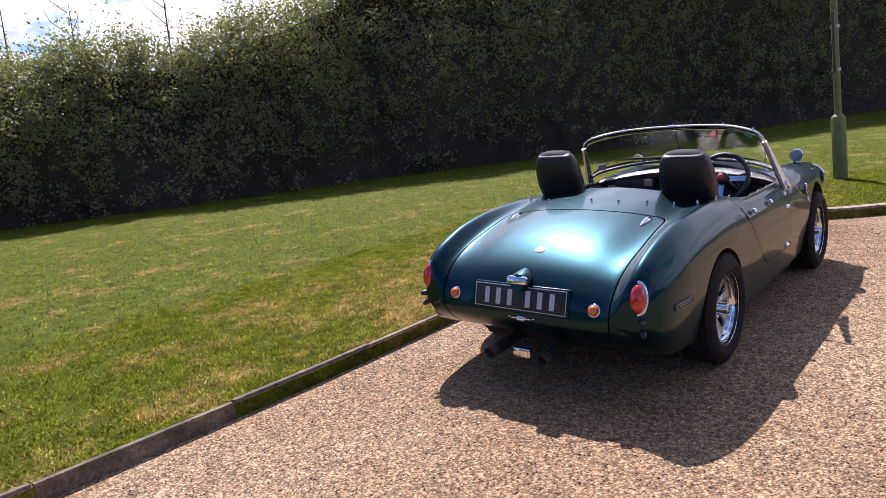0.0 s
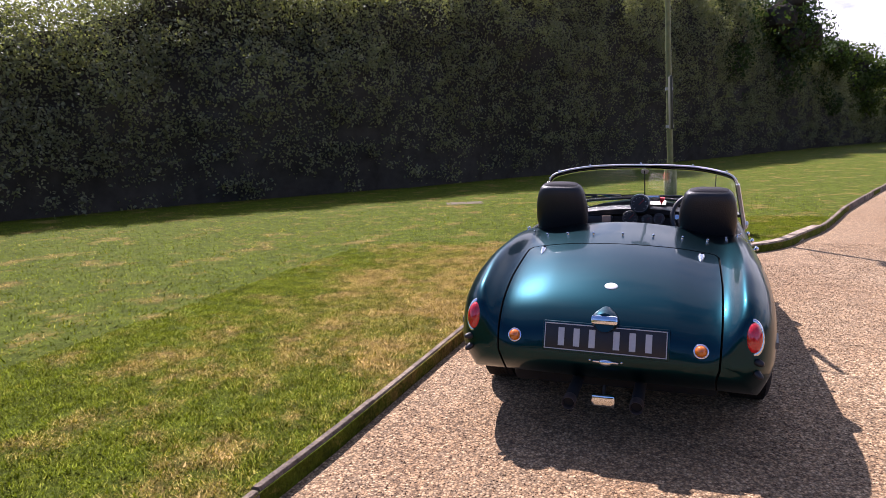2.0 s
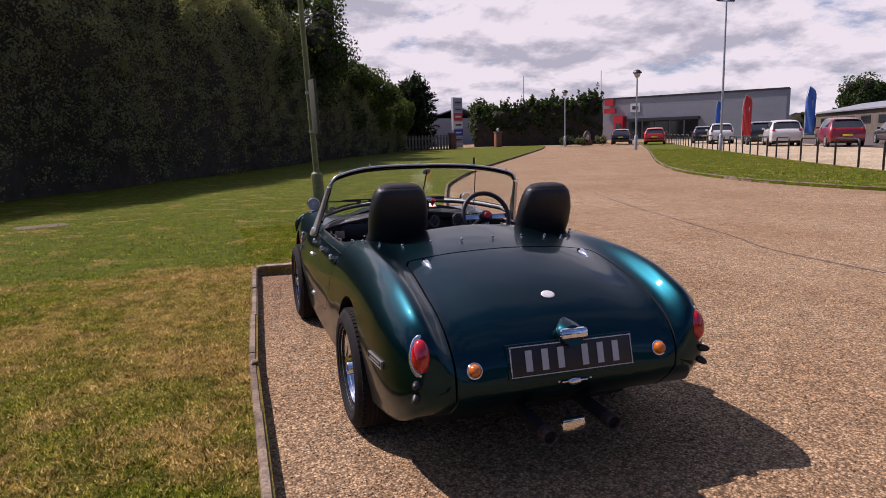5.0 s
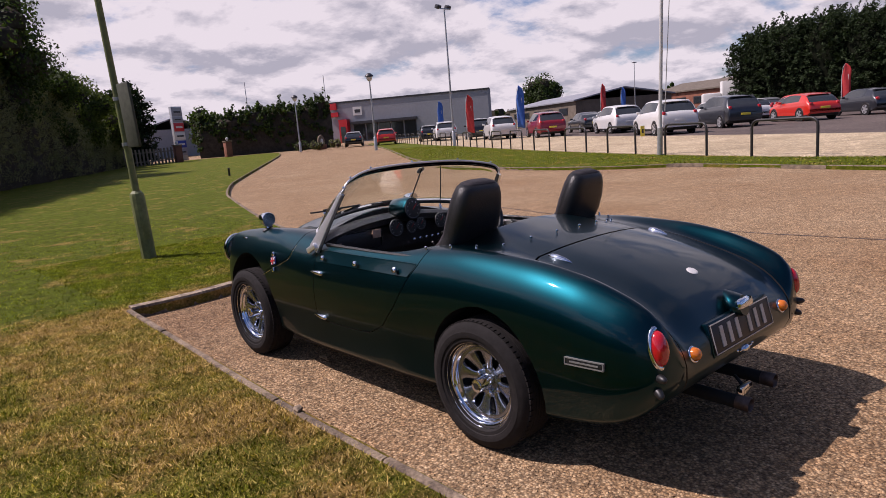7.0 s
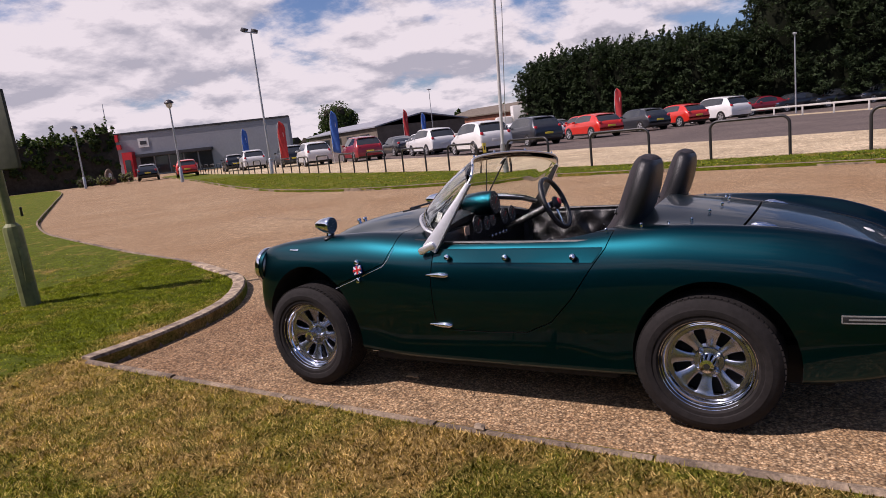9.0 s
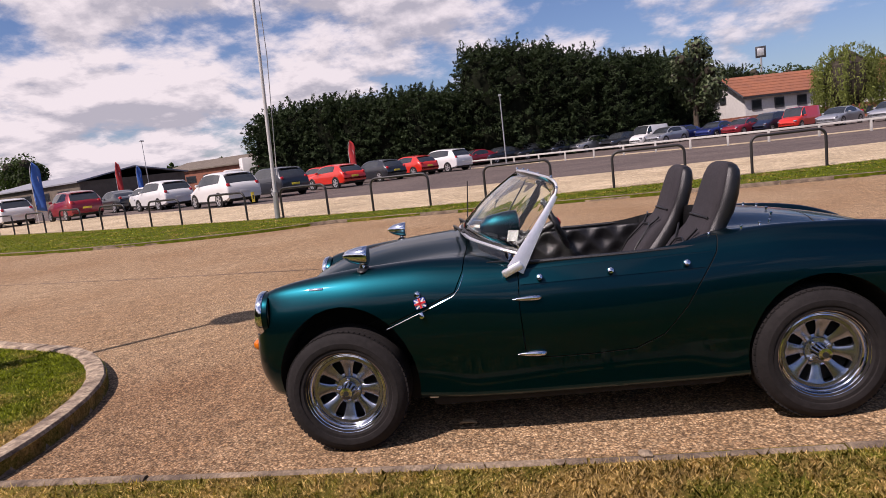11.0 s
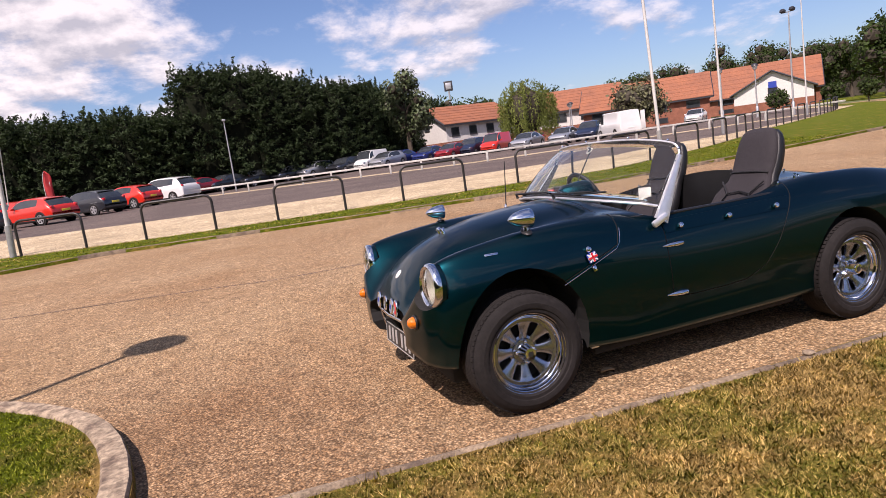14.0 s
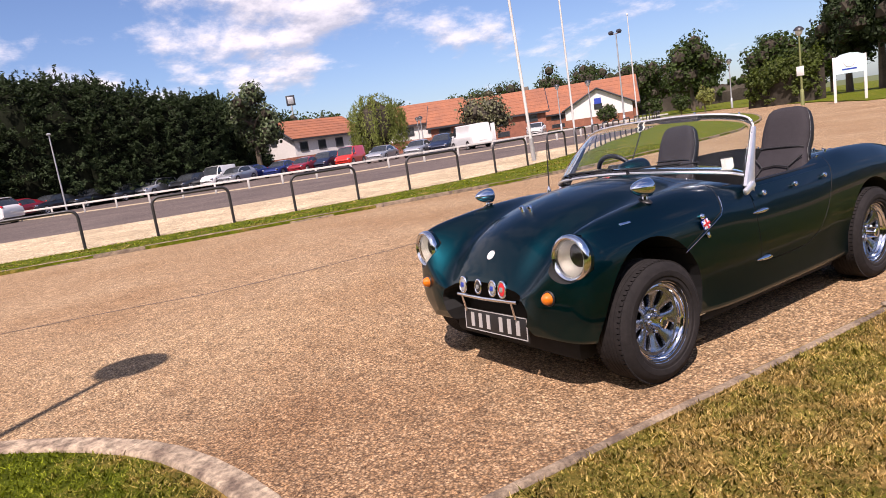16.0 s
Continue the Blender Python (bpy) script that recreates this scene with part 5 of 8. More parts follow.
# ---- buildings ----
def wall_quad(name, p, q, z0, z1, thick, material, parent, label=""):
    p, q = Vector((*p, 0)), Vector((*q, 0))
    d = (q - p)
    a = math.atan2(d.y, d.x)
    return part(name, box((d.length, thick, z1 - z0), ((p.x + q.x) / 2, (p.y + q.y) / 2, (z0 + z1) / 2), 0.0, Matrix.Rotation(a, 4, "Z")), material, parent, label, smooth=False)


sr = thing("car_showroom", "long low grey-clad car showroom with a red entrance portal", "building")
A, B = Vector((71.0, 66.6, 0)), Vector((48.5, 101.5, 0))
dirb = (B - A).normalized()
back = Vector((dirb.y, -dirb.x, 0))
if back.x < 0:
    back = -back


def on_front(s, out=0.0):
    p = A + dirb * s - back * out
    return (p.x, p.y)


LB = (B - A).length
wall_quad("wall", on_front(0, -0.2), on_front(LB, -0.2), 0, 6.3, 0.4, M_CLAD, sr)
skew = Vector((math.cos(radians(44)), math.sin(radians(44)), 0))
e0, e1 = A + skew * 24, B + skew * 24
wall_quad("side_wall", (A.x, A.y), (e0.x, e0.y), 0, 6.3, 0.4, M_CLAD, sr)
wall_quad("side_wall", (B.x, B.y), (e1.x, e1.y), 0, 6.3, 0.4, M_CLAD, sr)
wall_quad("back_wall", (e0.x, e0.y), (e1.x, e1.y), 0, 6.3, 0.4, M_CLAD, sr)
rb_ = bmesh.new()
add_rings(rb_, [[A + Vector((0, 0, 6.1)), B + Vector((0, 0, 6.1)), e1 + Vector((0, 0, 6.1)), e0 + Vector((0, 0, 6.1))], [A + Vector((0, 0, 6.25)), B + Vector((0, 0, 6.25)), e1 + Vector((0, 0, 6.25)), e0 + Vector((0, 0, 6.25))]])
part("roof", rb_, M_CLAD, sr, smooth=False)
wall_quad("coping", on_front(-0.1, 0.08), on_front(LB + 0.1, 0.08), 6.2, 6.42, 0.12, M_CLADDARK, sr)
for k in range(1, 6):
    wall_quad("panel_joint", on_front(0.2, -0.011), on_front(LB - 0.2, -0.011), k * 1.0 + 0.1, k * 1.0 + 0.13, 0.03, M_CLAD, sr)
for k in range(5):
    s = 11.6 + k * 2.1
    wn_ = wall_quad("window", on_front(s, 0.06), on_front(s + 1.9, 0.06), 0.2, 2.7, 0.08, M_CLADDARK, sr)
    wall_quad("pane", on_front(s + 0.08, 0.12), on_front(s + 1.82, 0.12), 0.3, 2.6, 0.04, M_WINDOW, wn_)
wall_quad("canopy", on_front(11.4, 0.4), on_front(22.2, 0.4), 2.75, 3.15, 0.8, M_CLADDARK, sr)
wall_quad("entrance_portal", on_front(22.5, 0.7), on_front(23.9, 0.7), 0, 3.6, 1.2, M_RED, sr, "red entrance portal")
wall_quad("portal_door", on_front(22.8, 1.34), on_front(23.6, 1.34), 0, 2.5, 0.06, M_WINDOW, sr)
wall_quad("wall_sign", on_front(20.3, 0.06), on_front(21.8, 0.06), 4.1, 5.4, 0.06, M_WHITE, sr, "white square wall sign without readable writing")
wall_quad("sign_mark", on_front(20.6, 0.1), on_front(21.5, 0.1), 4.5, 5.0, 0.04, M_CLADDARK, sr)
wall_quad("brand_panel", on_front(24.4, 0.3), on_front(25.8, 0.3), 5.2, 6.2, 0.3, M_RED, sr, "red brand panel")
wall_quad("brand_panel", on_front(24.2, 0.3), on_front(26.0, 0.3), 4.1, 4.8, 0.3, M_RED, sr, "red brand panel")

ts = thing("entrance_totem", "tall sign totem with grey, red, white and blue panels", "sign", m=Matrix.Translation((24.2, 66.6, 0.04)) @ Matrix.Rotation(radians(24), 4, "Z"))
part("column", box((1.42, 0.34, 5.45), (0, 0, 2.72), 0.03), M_GALV, ts)
for z0, z1, m in ((4.5, 5.3, M_CLAD), (3.9, 4.4, M_CLAD), (2.95, 3.8, M_RED), (2.1, 2.85, M_WHITE), (1.3, 2.0, M_BLUE), (0.5, 1.2, M_CLAD)):
    p_ = part("panel", box((1.34, 0.40, z1 - z0), (0, 0, (z0 + z1) / 2), 0.015), m, ts)
    part("writing_bar", box((0.9, 0.43, (z1 - z0) * 0.22), (0, 0, (z0 + z1) / 2)), M_WHITE if m not in (M_WHITE, M_CLAD) else M_CLADDARK, p_)
for x, y in ((26.2, 60.0), (20.6, 58.2)):
    gp = thing("gate_pier", "square red brick gate pier with a round lamp", "pier", "entrance piers", m=Matrix.Translation((x, y, 0.04)))
    part("pier", box((0.6, 0.6, 1.5), (0, 0, 0.75), 0.01), M_BRICK, gp)
    part("cap", box((0.72, 0.72, 0.10), (0, 0, 1.54), 0.02), M_KERB, gp)
    part("lamp", lathe([(0.06, 1.58), (0.08, 1.64), (0.15, 1.75), (0.12, 1.88), (0.01, 1.93)], None, 12), M_WHITE, gp)
gf = thing("timber_fence", "weathered timber fence beside the entrance", "fence")
for k in range(14):
    part("board", box((0.20, 0.03, 1.4), (15.2 + 0.36 * k, 55.6 + 0.17 * k, 0.76), 0.004, Matrix.Rotation(0.44, 4, "Z")), M_FENCE, gf)
for z in (0.4, 1.15):
    part("rail", box((5.4, 0.05, 0.09), (17.6, 56.75, z), 0.005, Matrix.Rotation(0.44, 4, "Z")), M_FENCE, gf)
st = thing("name_stone", "rounded stone sign on a planted bed by the drive", "sign", m=Matrix.Translation((32.9, 53.8, 0.05)) @ Matrix.Rotation(radians(30), 4, "Z"))
part("slab", lathe([(0.62, -0.09), (0.66, -0.05), (0.66, 0.05), (0.62, 0.09)], Matrix.Translation((0, 0, 0.75)) @ Matrix.Rotation(radians(90), 4, "X"), 20), M_KERB, st)
part("plinth", box((1.5, 0.4, 0.5), (0, 0, 0.25), 0.03), M_BRICK, st)
part("emblem", lathe([(0.30, 0.095), (0.28, 0.11), (0.01, 0.11)], Matrix.Translation((0, 0, 0.75)) @ Matrix.Rotation(radians(90), 4, "X"), 16), M_WHITE, st)
for i, (x, y, m) in enumerate([(31.8, 53.0, M_YEW), (33.6, 52.4, M_YEW), (30.6, 53.8, M_TREE)]):
    tree("shrub", (x, y), 0.9, 0.8, m, 700, 0.07, 170 + i, "low clipped shrub round the stone sign", "shrub")

# low industrial roofs behind the sales lot
for x, y, ln, dp, h, a, m, l in ((92.0, 66.0, 40.0, 14.0, 4.6, -0.62, M_FENCE, "brown timber-clad shed"), (106.0, 46.0, 26.0, 12.0, 5.2, -0.5, M_BRICK, "low brick workshop"), (78.0, 25.5, 12.0, 8.0, 4.4, -0.3, M_BRICK, "low brick shed by the conifers"),
                                 (30.0, 104.0, 22.0, 12.0, 5.5, 0.4, M_CLAD, "pale industrial unit beyond the gate"), (14.5, 92.0, 16.0, 10.0, 4.2, 0.4, M_CLADDARK, "dark industrial unit beyond the gate")):
    b_ = thing("industrial_shed", l + " with a shallow pitched roof", "building", m=Matrix.Translation((x, y, 0.02)) @ Matrix.Rotation(a + math.pi / 2, 4, "Z"))
    part("wall", box((ln, dp, h * 0.72), (0, 0, h * 0.36)), m, b_, smooth=False)
    part("roof", prism([(-dp / 2 - 0.4, h * 0.70), (0, h), (dp / 2 + 0.4, h * 0.70), (dp / 2 + 0.4, h * 0.74), (0, h + 0.16), (-dp / 2 - 0.4, h * 0.74)], "x", -ln / 2 - 0.4, ln / 2 + 0.4), M_CLAD if m != M_BRICK else M_FENCE, b_, smooth=False)
    for k in range(5):
        wn_ = part("window", box((ln * 0.10, 0.1, h * 0.22), ((k - 2) * ln * 0.18, -dp / 2 - 0.02, h * 0.42)), M_CLADDARK, b_, smooth=False)
        part("pane", box((ln * 0.085, 0.1, h * 0.17), ((k - 2) * ln * 0.18, -dp / 2 - 0.05, h * 0.42)), M_WINDOW, wn_, smooth=False)
        wn_ = part("window", box((ln * 0.10, 0.1, h * 0.22), ((k - 2) * ln * 0.18, dp / 2 + 0.02, h * 0.42)), M_CLADDARK, b_, smooth=False)
        part("pane", box((ln * 0.085, 0.1, h * 0.17), ((k - 2) * ln * 0.18, dp / 2 + 0.05, h * 0.42)), M_WINDOW, wn_, smooth=False)
bl = thing("box_lorry", "white box lorry body behind the sales cars", "lorry", m=Matrix.Translation((64.2, 25.3, 0.08)) @ Matrix.Rotation(radians(-60), 4, "Z"))
part("box_body", box((6.0, 2.3, 2.3), (0, 0, 2.2), 0.04), M_WHITE, bl)
part("cab", box((1.7, 2.1, 1.9), (-3.9, 0, 1.35), 0.15), M_WHITE, bl)
part("writing_bar", box((3.0, 2.34, 0.4), (0, 0, 2.4)), M_RED, bl, "red bar of unreadable writing")
for xw in (-3.7, 1.6):
    for s in (-1, 1):
        part("wheel", lathe([(0.2, -0.12), (0.4, -0.12), (0.42, 0.0), (0.4, 0.12), (0.2, 0.12)], Matrix.Translation((xw, s * 0.95, 0.42)) @ Matrix.Rotation(radians(90), 4, "X"), 18), M_RUBBER, bl)


def gable_house(at, heading, ln, dp, eave, ridge, label, name, upper=M_RENDER, lower=M_BRICK, windows=5):
    """Brick below, white render above, a tiled roof on both slopes; the gables face local +-x."""
    b_ = thing(name, label, "building", m=Matrix.Translation((*at, 0.0)) @ Matrix.Rotation(heading, 4, "Z"))
    split = eave * 0.42
    part("brick_wall", box((ln, dp, split), (0, 0, split / 2)), lower, b_, smooth=False)
    part("wall", prism([(-dp / 2 + 0.02, split), (dp / 2 - 0.02, split), (dp / 2 - 0.02, eave), (0, ridge - 0.12), (-dp / 2 + 0.02, eave)], "x", -ln / 2 + 0.02, ln / 2 - 0.02), upper, b_, smooth=False)
    slope = (ridge - eave) / (dp / 2)
    for s in (-1, 1):
        roof = part("roof", prism([(0, ridge), (s * (dp / 2 + 0.5), eave - 0.5 * slope), (s * (dp / 2 + 0.5), eave - 0.5 * slope + 0.14), (0, ridge + 0.14)], "x", -ln / 2 - 0.45, ln / 2 + 0.45), M_TILE, b_, "terracotta tiled roof slope", smooth=False)
        n = 7
        for k in range(n):
            t0 = k / n
            y = s * (dp / 2 + 0.5) * (1 - t0)
            z = eave - 0.5 * slope + (ridge - eave + 0.5 * slope) * t0 + 0.15
            part("tile_course", box((ln + 0.9, 0.06, 0.05), (0, y, z)), M_TILE, roof, smooth=False)
        part("fascia", box((ln + 0.9, 0.05, 0.20), (0, s * (dp / 2 + 0.5), eave - 0.5 * slope - 0.02)), M_CLADDARK, b_, smooth=False)
        for e in (-1, 1):
            part("bargeboard", tube([(e * (ln / 2 + 0.45), s * (dp / 2 + 0.5), eave - 0.5 * slope), (e * (ln / 2 + 0.45), 0, ridge)], 0.12, 4), M_CLADDARK, b_)
        for k in range(windows):
            x = (k - (windows - 1) / 2) * ln / windows
            for z, hh in ((split * 0.5, split * 0.5), (split + (eave - split) * 0.5, (eave - split) * 0.5)):
                w_ = part("window", box((ln / windows * 0.42, 0.14, hh), (x, s * dp / 2, z)), M_CLADDARK, b_, smooth=False)
                part("pane", box((ln / windows * 0.34, 0.16, hh * 0.8), (x, s * dp / 2, z)), M_WINDOW, w_, smooth=False)
    for e in (-1, 1):
        w_ = part("window", box((0.14, 1.3, 0.9), (e * ln / 2, 0, eave * 0.95)), M_CLADDARK, b_, smooth=False)
        part("pane", box((0.16, 1.1, 0.7), (e * ln / 2, 0, eave * 0.95)), M_WINDOW, w_, smooth=False)
    return b_


gable_house((85.5, -33.0), radians(104), 12.0, 9.0, 4.2, 6.6, "white two-storey house with a terracotta tiled roof", "house", windows=4)
gable_house((85.0, -51.0), radians(60), 14.0, 9.0, 4.2, 7.0, "white-walled house wing with a terracotta roof", "house", windows=4)
gable_house((74.0, -56.0), radians(50), 16.0, 10.0, 3.2, 6.2, "low lodge wing with a tiled roof", "house", upper=M_BRICK, windows=4)
pub = gable_house((91.2, -83.2), radians(42), 33.0, 14.0, 2.9, 7.6, "red-brick clubhouse with a broad terracotta roof", "clubhouse", upper=M_BRICK, windows=6)
gable_house((75.1, -80.3), radians(132), 10.0, 10.5, 2.9, 5.6, "white gabled porch wing of the clubhouse", "porch_wing", windows=2)
part("sign", box((0.08, 1.1, 0.9), (5.1, 0.0, 3.6)), M_BLUE, bpy.data.objects["porch_wing"], "dark blue square sign without readable writing")
part("roof_vent", box((1.0, 1.0, 1.2), (3.0, 0, 8.0), 0.02), M_FENCE, pub, "small timber roof vent")
bd = thing("notice_board", "pale blue arched notice board on two posts", "sign", m=Matrix.Translation((15.3, -34.9, 0.03)) @ Matrix.Rotation(radians(28), 4, "Z"))
M_PALEBLUE = mat("pale_blue_paint", (0.50, 0.66, 0.70), 0.5, vary=0.08, scale=12)
part("panel", prism([(-0.72, 1.5), (0.72, 1.5), (0.72, 2.36), (0.4, 2.52), (0, 2.58), (-0.4, 2.52), (-0.72, 2.36)], "y", -0.04, 0.04), M_PALEBLUE, bd, smooth=False)
part("emblem", lathe([(0.28, 0.0), (0.26, 0.02), (0.01, 0.02)], Matrix.Translation((0, 0.045, 2.1)) @ Matrix.Rotation(radians(-90), 4, "X"), 16), M_WHITE, bd)
part("writing_bar", box((0.7, 0.10, 0.08), (0, 0, 1.72)), M_BLUE, bd)
for s in (-1, 1):
    part("post", box((0.14, 0.14, 2.45), (s * 0.72, 0, 1.2), 0.01), M_WHITE, bd)
tw = thing("high_sign", "square framed sign on a tall pole in the distance", "sign", m=Matrix.Translation((142.8, -54.3, 0)) @ Matrix.Rotation(radians(70), 4, "Z"))
part("mast", lathe([(0.3, 0), (0.2, 13.8)], None, 10), M_GALV, tw)
part("sign_face", box((2.0, 0.3, 2.3), (0, 0, 14.9), 0.03), M_CLADDARK, tw)
part("sign_mark", box((1.3, 0.34, 1.5), (0, 0, 14.9), 0.03), M_GALV, tw)


# ---- the sports car ----
Y_ST = [-0.80, -0.785, -0.75, -0.70, -0.60, -0.45, -0.20, 0.10, 0.35, 0.60, 0.90, 1.20, 1.45, 1.70, 1.92, 2.15, 2.31, 2.40, 2.47, 2.51]
C_ZT = curve(Y_ST, [0.44, 0.50, 0.56, 0.615, 0.68, 0.745, 0.81, 0.86, 0.885, 0.885, 0.885, 0.885, 0.885, 0.875, 0.85, 0.795, 0.72, 0.635, 0.54, 0.46])
C_XV = curve(Y_ST, [0.40, 0.44, 0.46, 0.47, 0.475, 0.48, 0.48, 0.47, 0.46, 0.46, 0.46, 0.46, 0.44, 0.42, 0.40, 0.38, 0.37, 0.36, 0.33, 0.26])
C_ZV = curve(Y_ST, [0.43, 0.49, 0.55, 0.60, 0.655, 0.705, 0.765, 0.805, 0.82, 0.82, 0.82, 0.82, 0.82, 0.80, 0.76, 0.70, 0.63, 0.56, 0.49, 0.44])
C_XF = curve(Y_ST, [0.50, 0.54, 0.565, 0.575, 0.58, 0.585, 0.59, 0.60, 0.61, 0.63, 0.64, 0.63, 0.60, 0.59, 0.585, 0.58, 0.58, 0.575, 0.515, 0.38])
C_ZF = curve(Y_ST, [0.47, 0.56, 0.635, 0.68, 0.725, 0.77, 0.805, 0.815, 0.80, 0.775, 0.77, 0.77, 0.80, 0.815, 0.81, 0.79, 0.765, 0.735, 0.615, 0.48])
C_W = curve(Y_ST, [0.52, 0.60, 0.645, 0.675, 0.70, 0.712, 0.715, 0.715, 0.715, 0.72, 0.72, 0.72, 0.718, 0.715, 0.712, 0.70, 0.688, 0.665, 0.59, 0.43])
C_ZW = curve(Y_ST, [0.43, 0.45, 0.46, 0.46, 0.46, 0.48, 0.50, 0.50, 0.50, 0.50, 0.50, 0.50, 0.50, 0.50, 0.50, 0.50, 0.50, 0.48, 0.46, 0.43])
C_WB = curve(Y_ST, [0.48, 0.54, 0.58, 0.61, 0.64, 0.66, 0.675, 0.685, 0.69, 0.692, 0.692, 0.692, 0.69, 0.68, 0.67, 0.65, 0.625, 0.59, 0.51, 0.40])
C_ZB = curve(Y_ST, [0.41, 0.375, 0.335, 0.295, 0.25, 0.225, 0.205, 0.192, 0.178, 0.176, 0.176, 0.176, 0.180, 0.195, 0.22, 0.235, 0.245, 0.255, 0.275, 0.33])
# the car stands a little lower on its right side
LEAN = Matrix.Translation((-0.3, 0, 0.3)) @ Matrix.Rotation(radians(1.2), 4, "Y") @ Matrix.Translation((0.3, 0, -0.3))


def car_section(y):
    zt, xv, zv, xf, zf, w, zw, wb, zb = (c(y) for c in (C_ZT, C_XV, C_ZV, C_XF, C_ZF, C_W, C_ZW, C_WB, C_ZB))
    half = [(-xv, 0, zv), (0, 0, zt)][1:] + [(xv * 0.55, 0, zt - (zt - zv) * 0.30), (xv, 0, zv), (xf, 0, zf),
                                           (w - 0.022, 0, zf * 0.62 + zw * 0.38), (w, 0, zw), (w - 0.012, 0, zw * 0.5 + zb * 0.5), (wb + 0.012, 0, zb + 0.018)]
    mirrored = [(-p[0], p[1], p[2]) for p in half[:0:-1]]
    pts = spline(mirrored + half, 7)
    pts = [Vector((p.x, y, p.z)) for p in pts]
    pts.append(Vector((wb, y, zb)))
    pts.append(Vector((-wb, y, zb)))
    return pts


def car_hull():
    ys = sorted(set([round(-0.80 + 0.0042 * i, 4) for i in range(12)] + [round(float(v), 4) for v in np.linspace(-0.75, 2.38, 96)] + [round(2.51 - 0.0065 * i, 4) for i in range(20)]))
    bm = bmesh.new()
    add_rings(bm, [car_section(y) for y in ys])
    bmesh.ops.recalc_face_normals(bm, faces=bm.faces)
    return bm


def bool_mesh(a, cutter, how, mats):
    """Cuts the mesh a with the bmesh cutter; cut faces take the second material."""
    oa = new("cut_a", a)
    cm = bpy.data.meshes.new("cut_b")
    bmesh.ops.recalc_face_normals(cutter, faces=cutter.faces)
    cutter.to_mesh(cm)
    cutter.free()
    for mm in mats:
        cm.materials.append(mm)
    for p in cm.polygons:
        p.material_index = len(mats) - 1
    ob = new("cut_b", cm)
    md = oa.modifiers.new("cut", "BOOLEAN")
    md.operation, md.object, md.solver, md.material_mode = how, ob, "EXACT", "TRANSFER"
    dg = bpy.context.evaluated_depsgraph_get()
    out = bpy.data.meshes.new_from_object(oa.evaluated_get(dg), depsgraph=dg)
    for o in (oa, ob):
        bpy.data.objects.remove(o)
    bpy.data.meshes.remove(cm)
    return out


def smooth_like(me, tree, normals, tris):
    """Gives the cut pieces the unbroken shading of the whole hull."""
    me.shade_smooth()
    out = []
    for p in me.polygons:
        for li in p.loop_indices:
            co = me.vertices[me.loops[li].vertex_index].co
            loc, fn, i, dist = tree.find_nearest(co)
            n = p.normal
            if loc is not None and dist < 0.003 and fn.dot(p.normal) > 0.75:
                a, b, c = tris[i]
                from_bary = poly_weights(loc, a[0], b[0], c[0])
                n = (a[1] * from_bary[0] + b[1] * from_bary[1] + c[1] * from_bary[2]).normalized()
            out.append(n)
    me.normals_split_custom_set(out)


def poly_weights(p, a, b, c):
    v0, v1, v2 = b - a, c - a, p - a
    d00, d01, d11, d20, d21 = v0.dot(v0), v0.dot(v1), v1.dot(v1), v2.dot(v0), v2.dot(v1)
    den = d00 * d11 - d01 * d01
    if abs(den) < 1e-14:
        return 1.0, 0.0, 0.0
    v = (d11 * d20 - d01 * d21) / den
    w = (d00 * d21 - d01 * d20) / den
    return 1 - v - w, v, w


def grown(outline, d):
    """The outline moved outwards by d."""
    n, out = len(outline), []
    area = sum(outline[i][0] * outline[(i + 1) % n][1] - outline[(i + 1) % n][0] * outline[i][1] for i in range(n))
    s = 1 if area > 0 else -1
    for i in range(n):
        p0, p1, p2 = (Vector(outline[k % n]) for k in (i - 1, i, i + 1))
        e1, e2 = (p1 - p0).normalized(), (p2 - p1).normalized()
        nn = (Vector((e1.y, -e1.x)) + Vector((e2.y, -e2.x))) * s
        nn.normalize()
        out.append(tuple(p1 + nn * d))
    return out


def round_outline(pts, per=5):
    return [(p.x, p.y) for p in spline([(a, b, 0) for a, b in pts], per, True)]


from mathutils.bvhtree import BVHTree

car = thing("sports_car", "dark metallic green open two-seater sports car parked in a gravel bay", "car")
hull_bm = car_hull()
hull_bm.normal_update()
# the sills tuck in towards the ground between the wheels
for v in hull_bm.verts:
    k = min(max((0.44 - v.co.z) / 0.26, 0.0), 1.0)
    along = min(max((v.co.y + 0.25) / 0.4, 0.0), 1.0) * min(max((2.1 - v.co.y) / 0.4, 0.0), 1.0)
    v.co.x *= 1 - 0.018 * along * k * k * (3 - 2 * k)
    v.co.z += 0.016 * along * k
tri_bm = hull_bm.copy()
bmesh.ops.triangulate(tri_bm, faces=[f for f in tri_bm.faces])
tri_bm.normal_update()
hull_tree = BVHTree.FromBMesh(tri_bm)
hull_tris = [[(v.co.copy(), v.normal.copy()) for v in f.verts] for f in tri_bm.faces]
tri_bm.free()
hull = bpy.data.meshes.new("hull")
hull_bm.to_mesh(hull)
hull_bm.free()
PM = [M_PAINT, M_TRIM]
for mm in PM:
    hull.materials.append(mm)


def arch_outline(yc, zc, ry, rz, n=36):
    return [(yc + ry * math.cos(2 * math.pi * i / n), zc + rz * math.sin(2 * math.pi * i / n)) for i in range(n)]


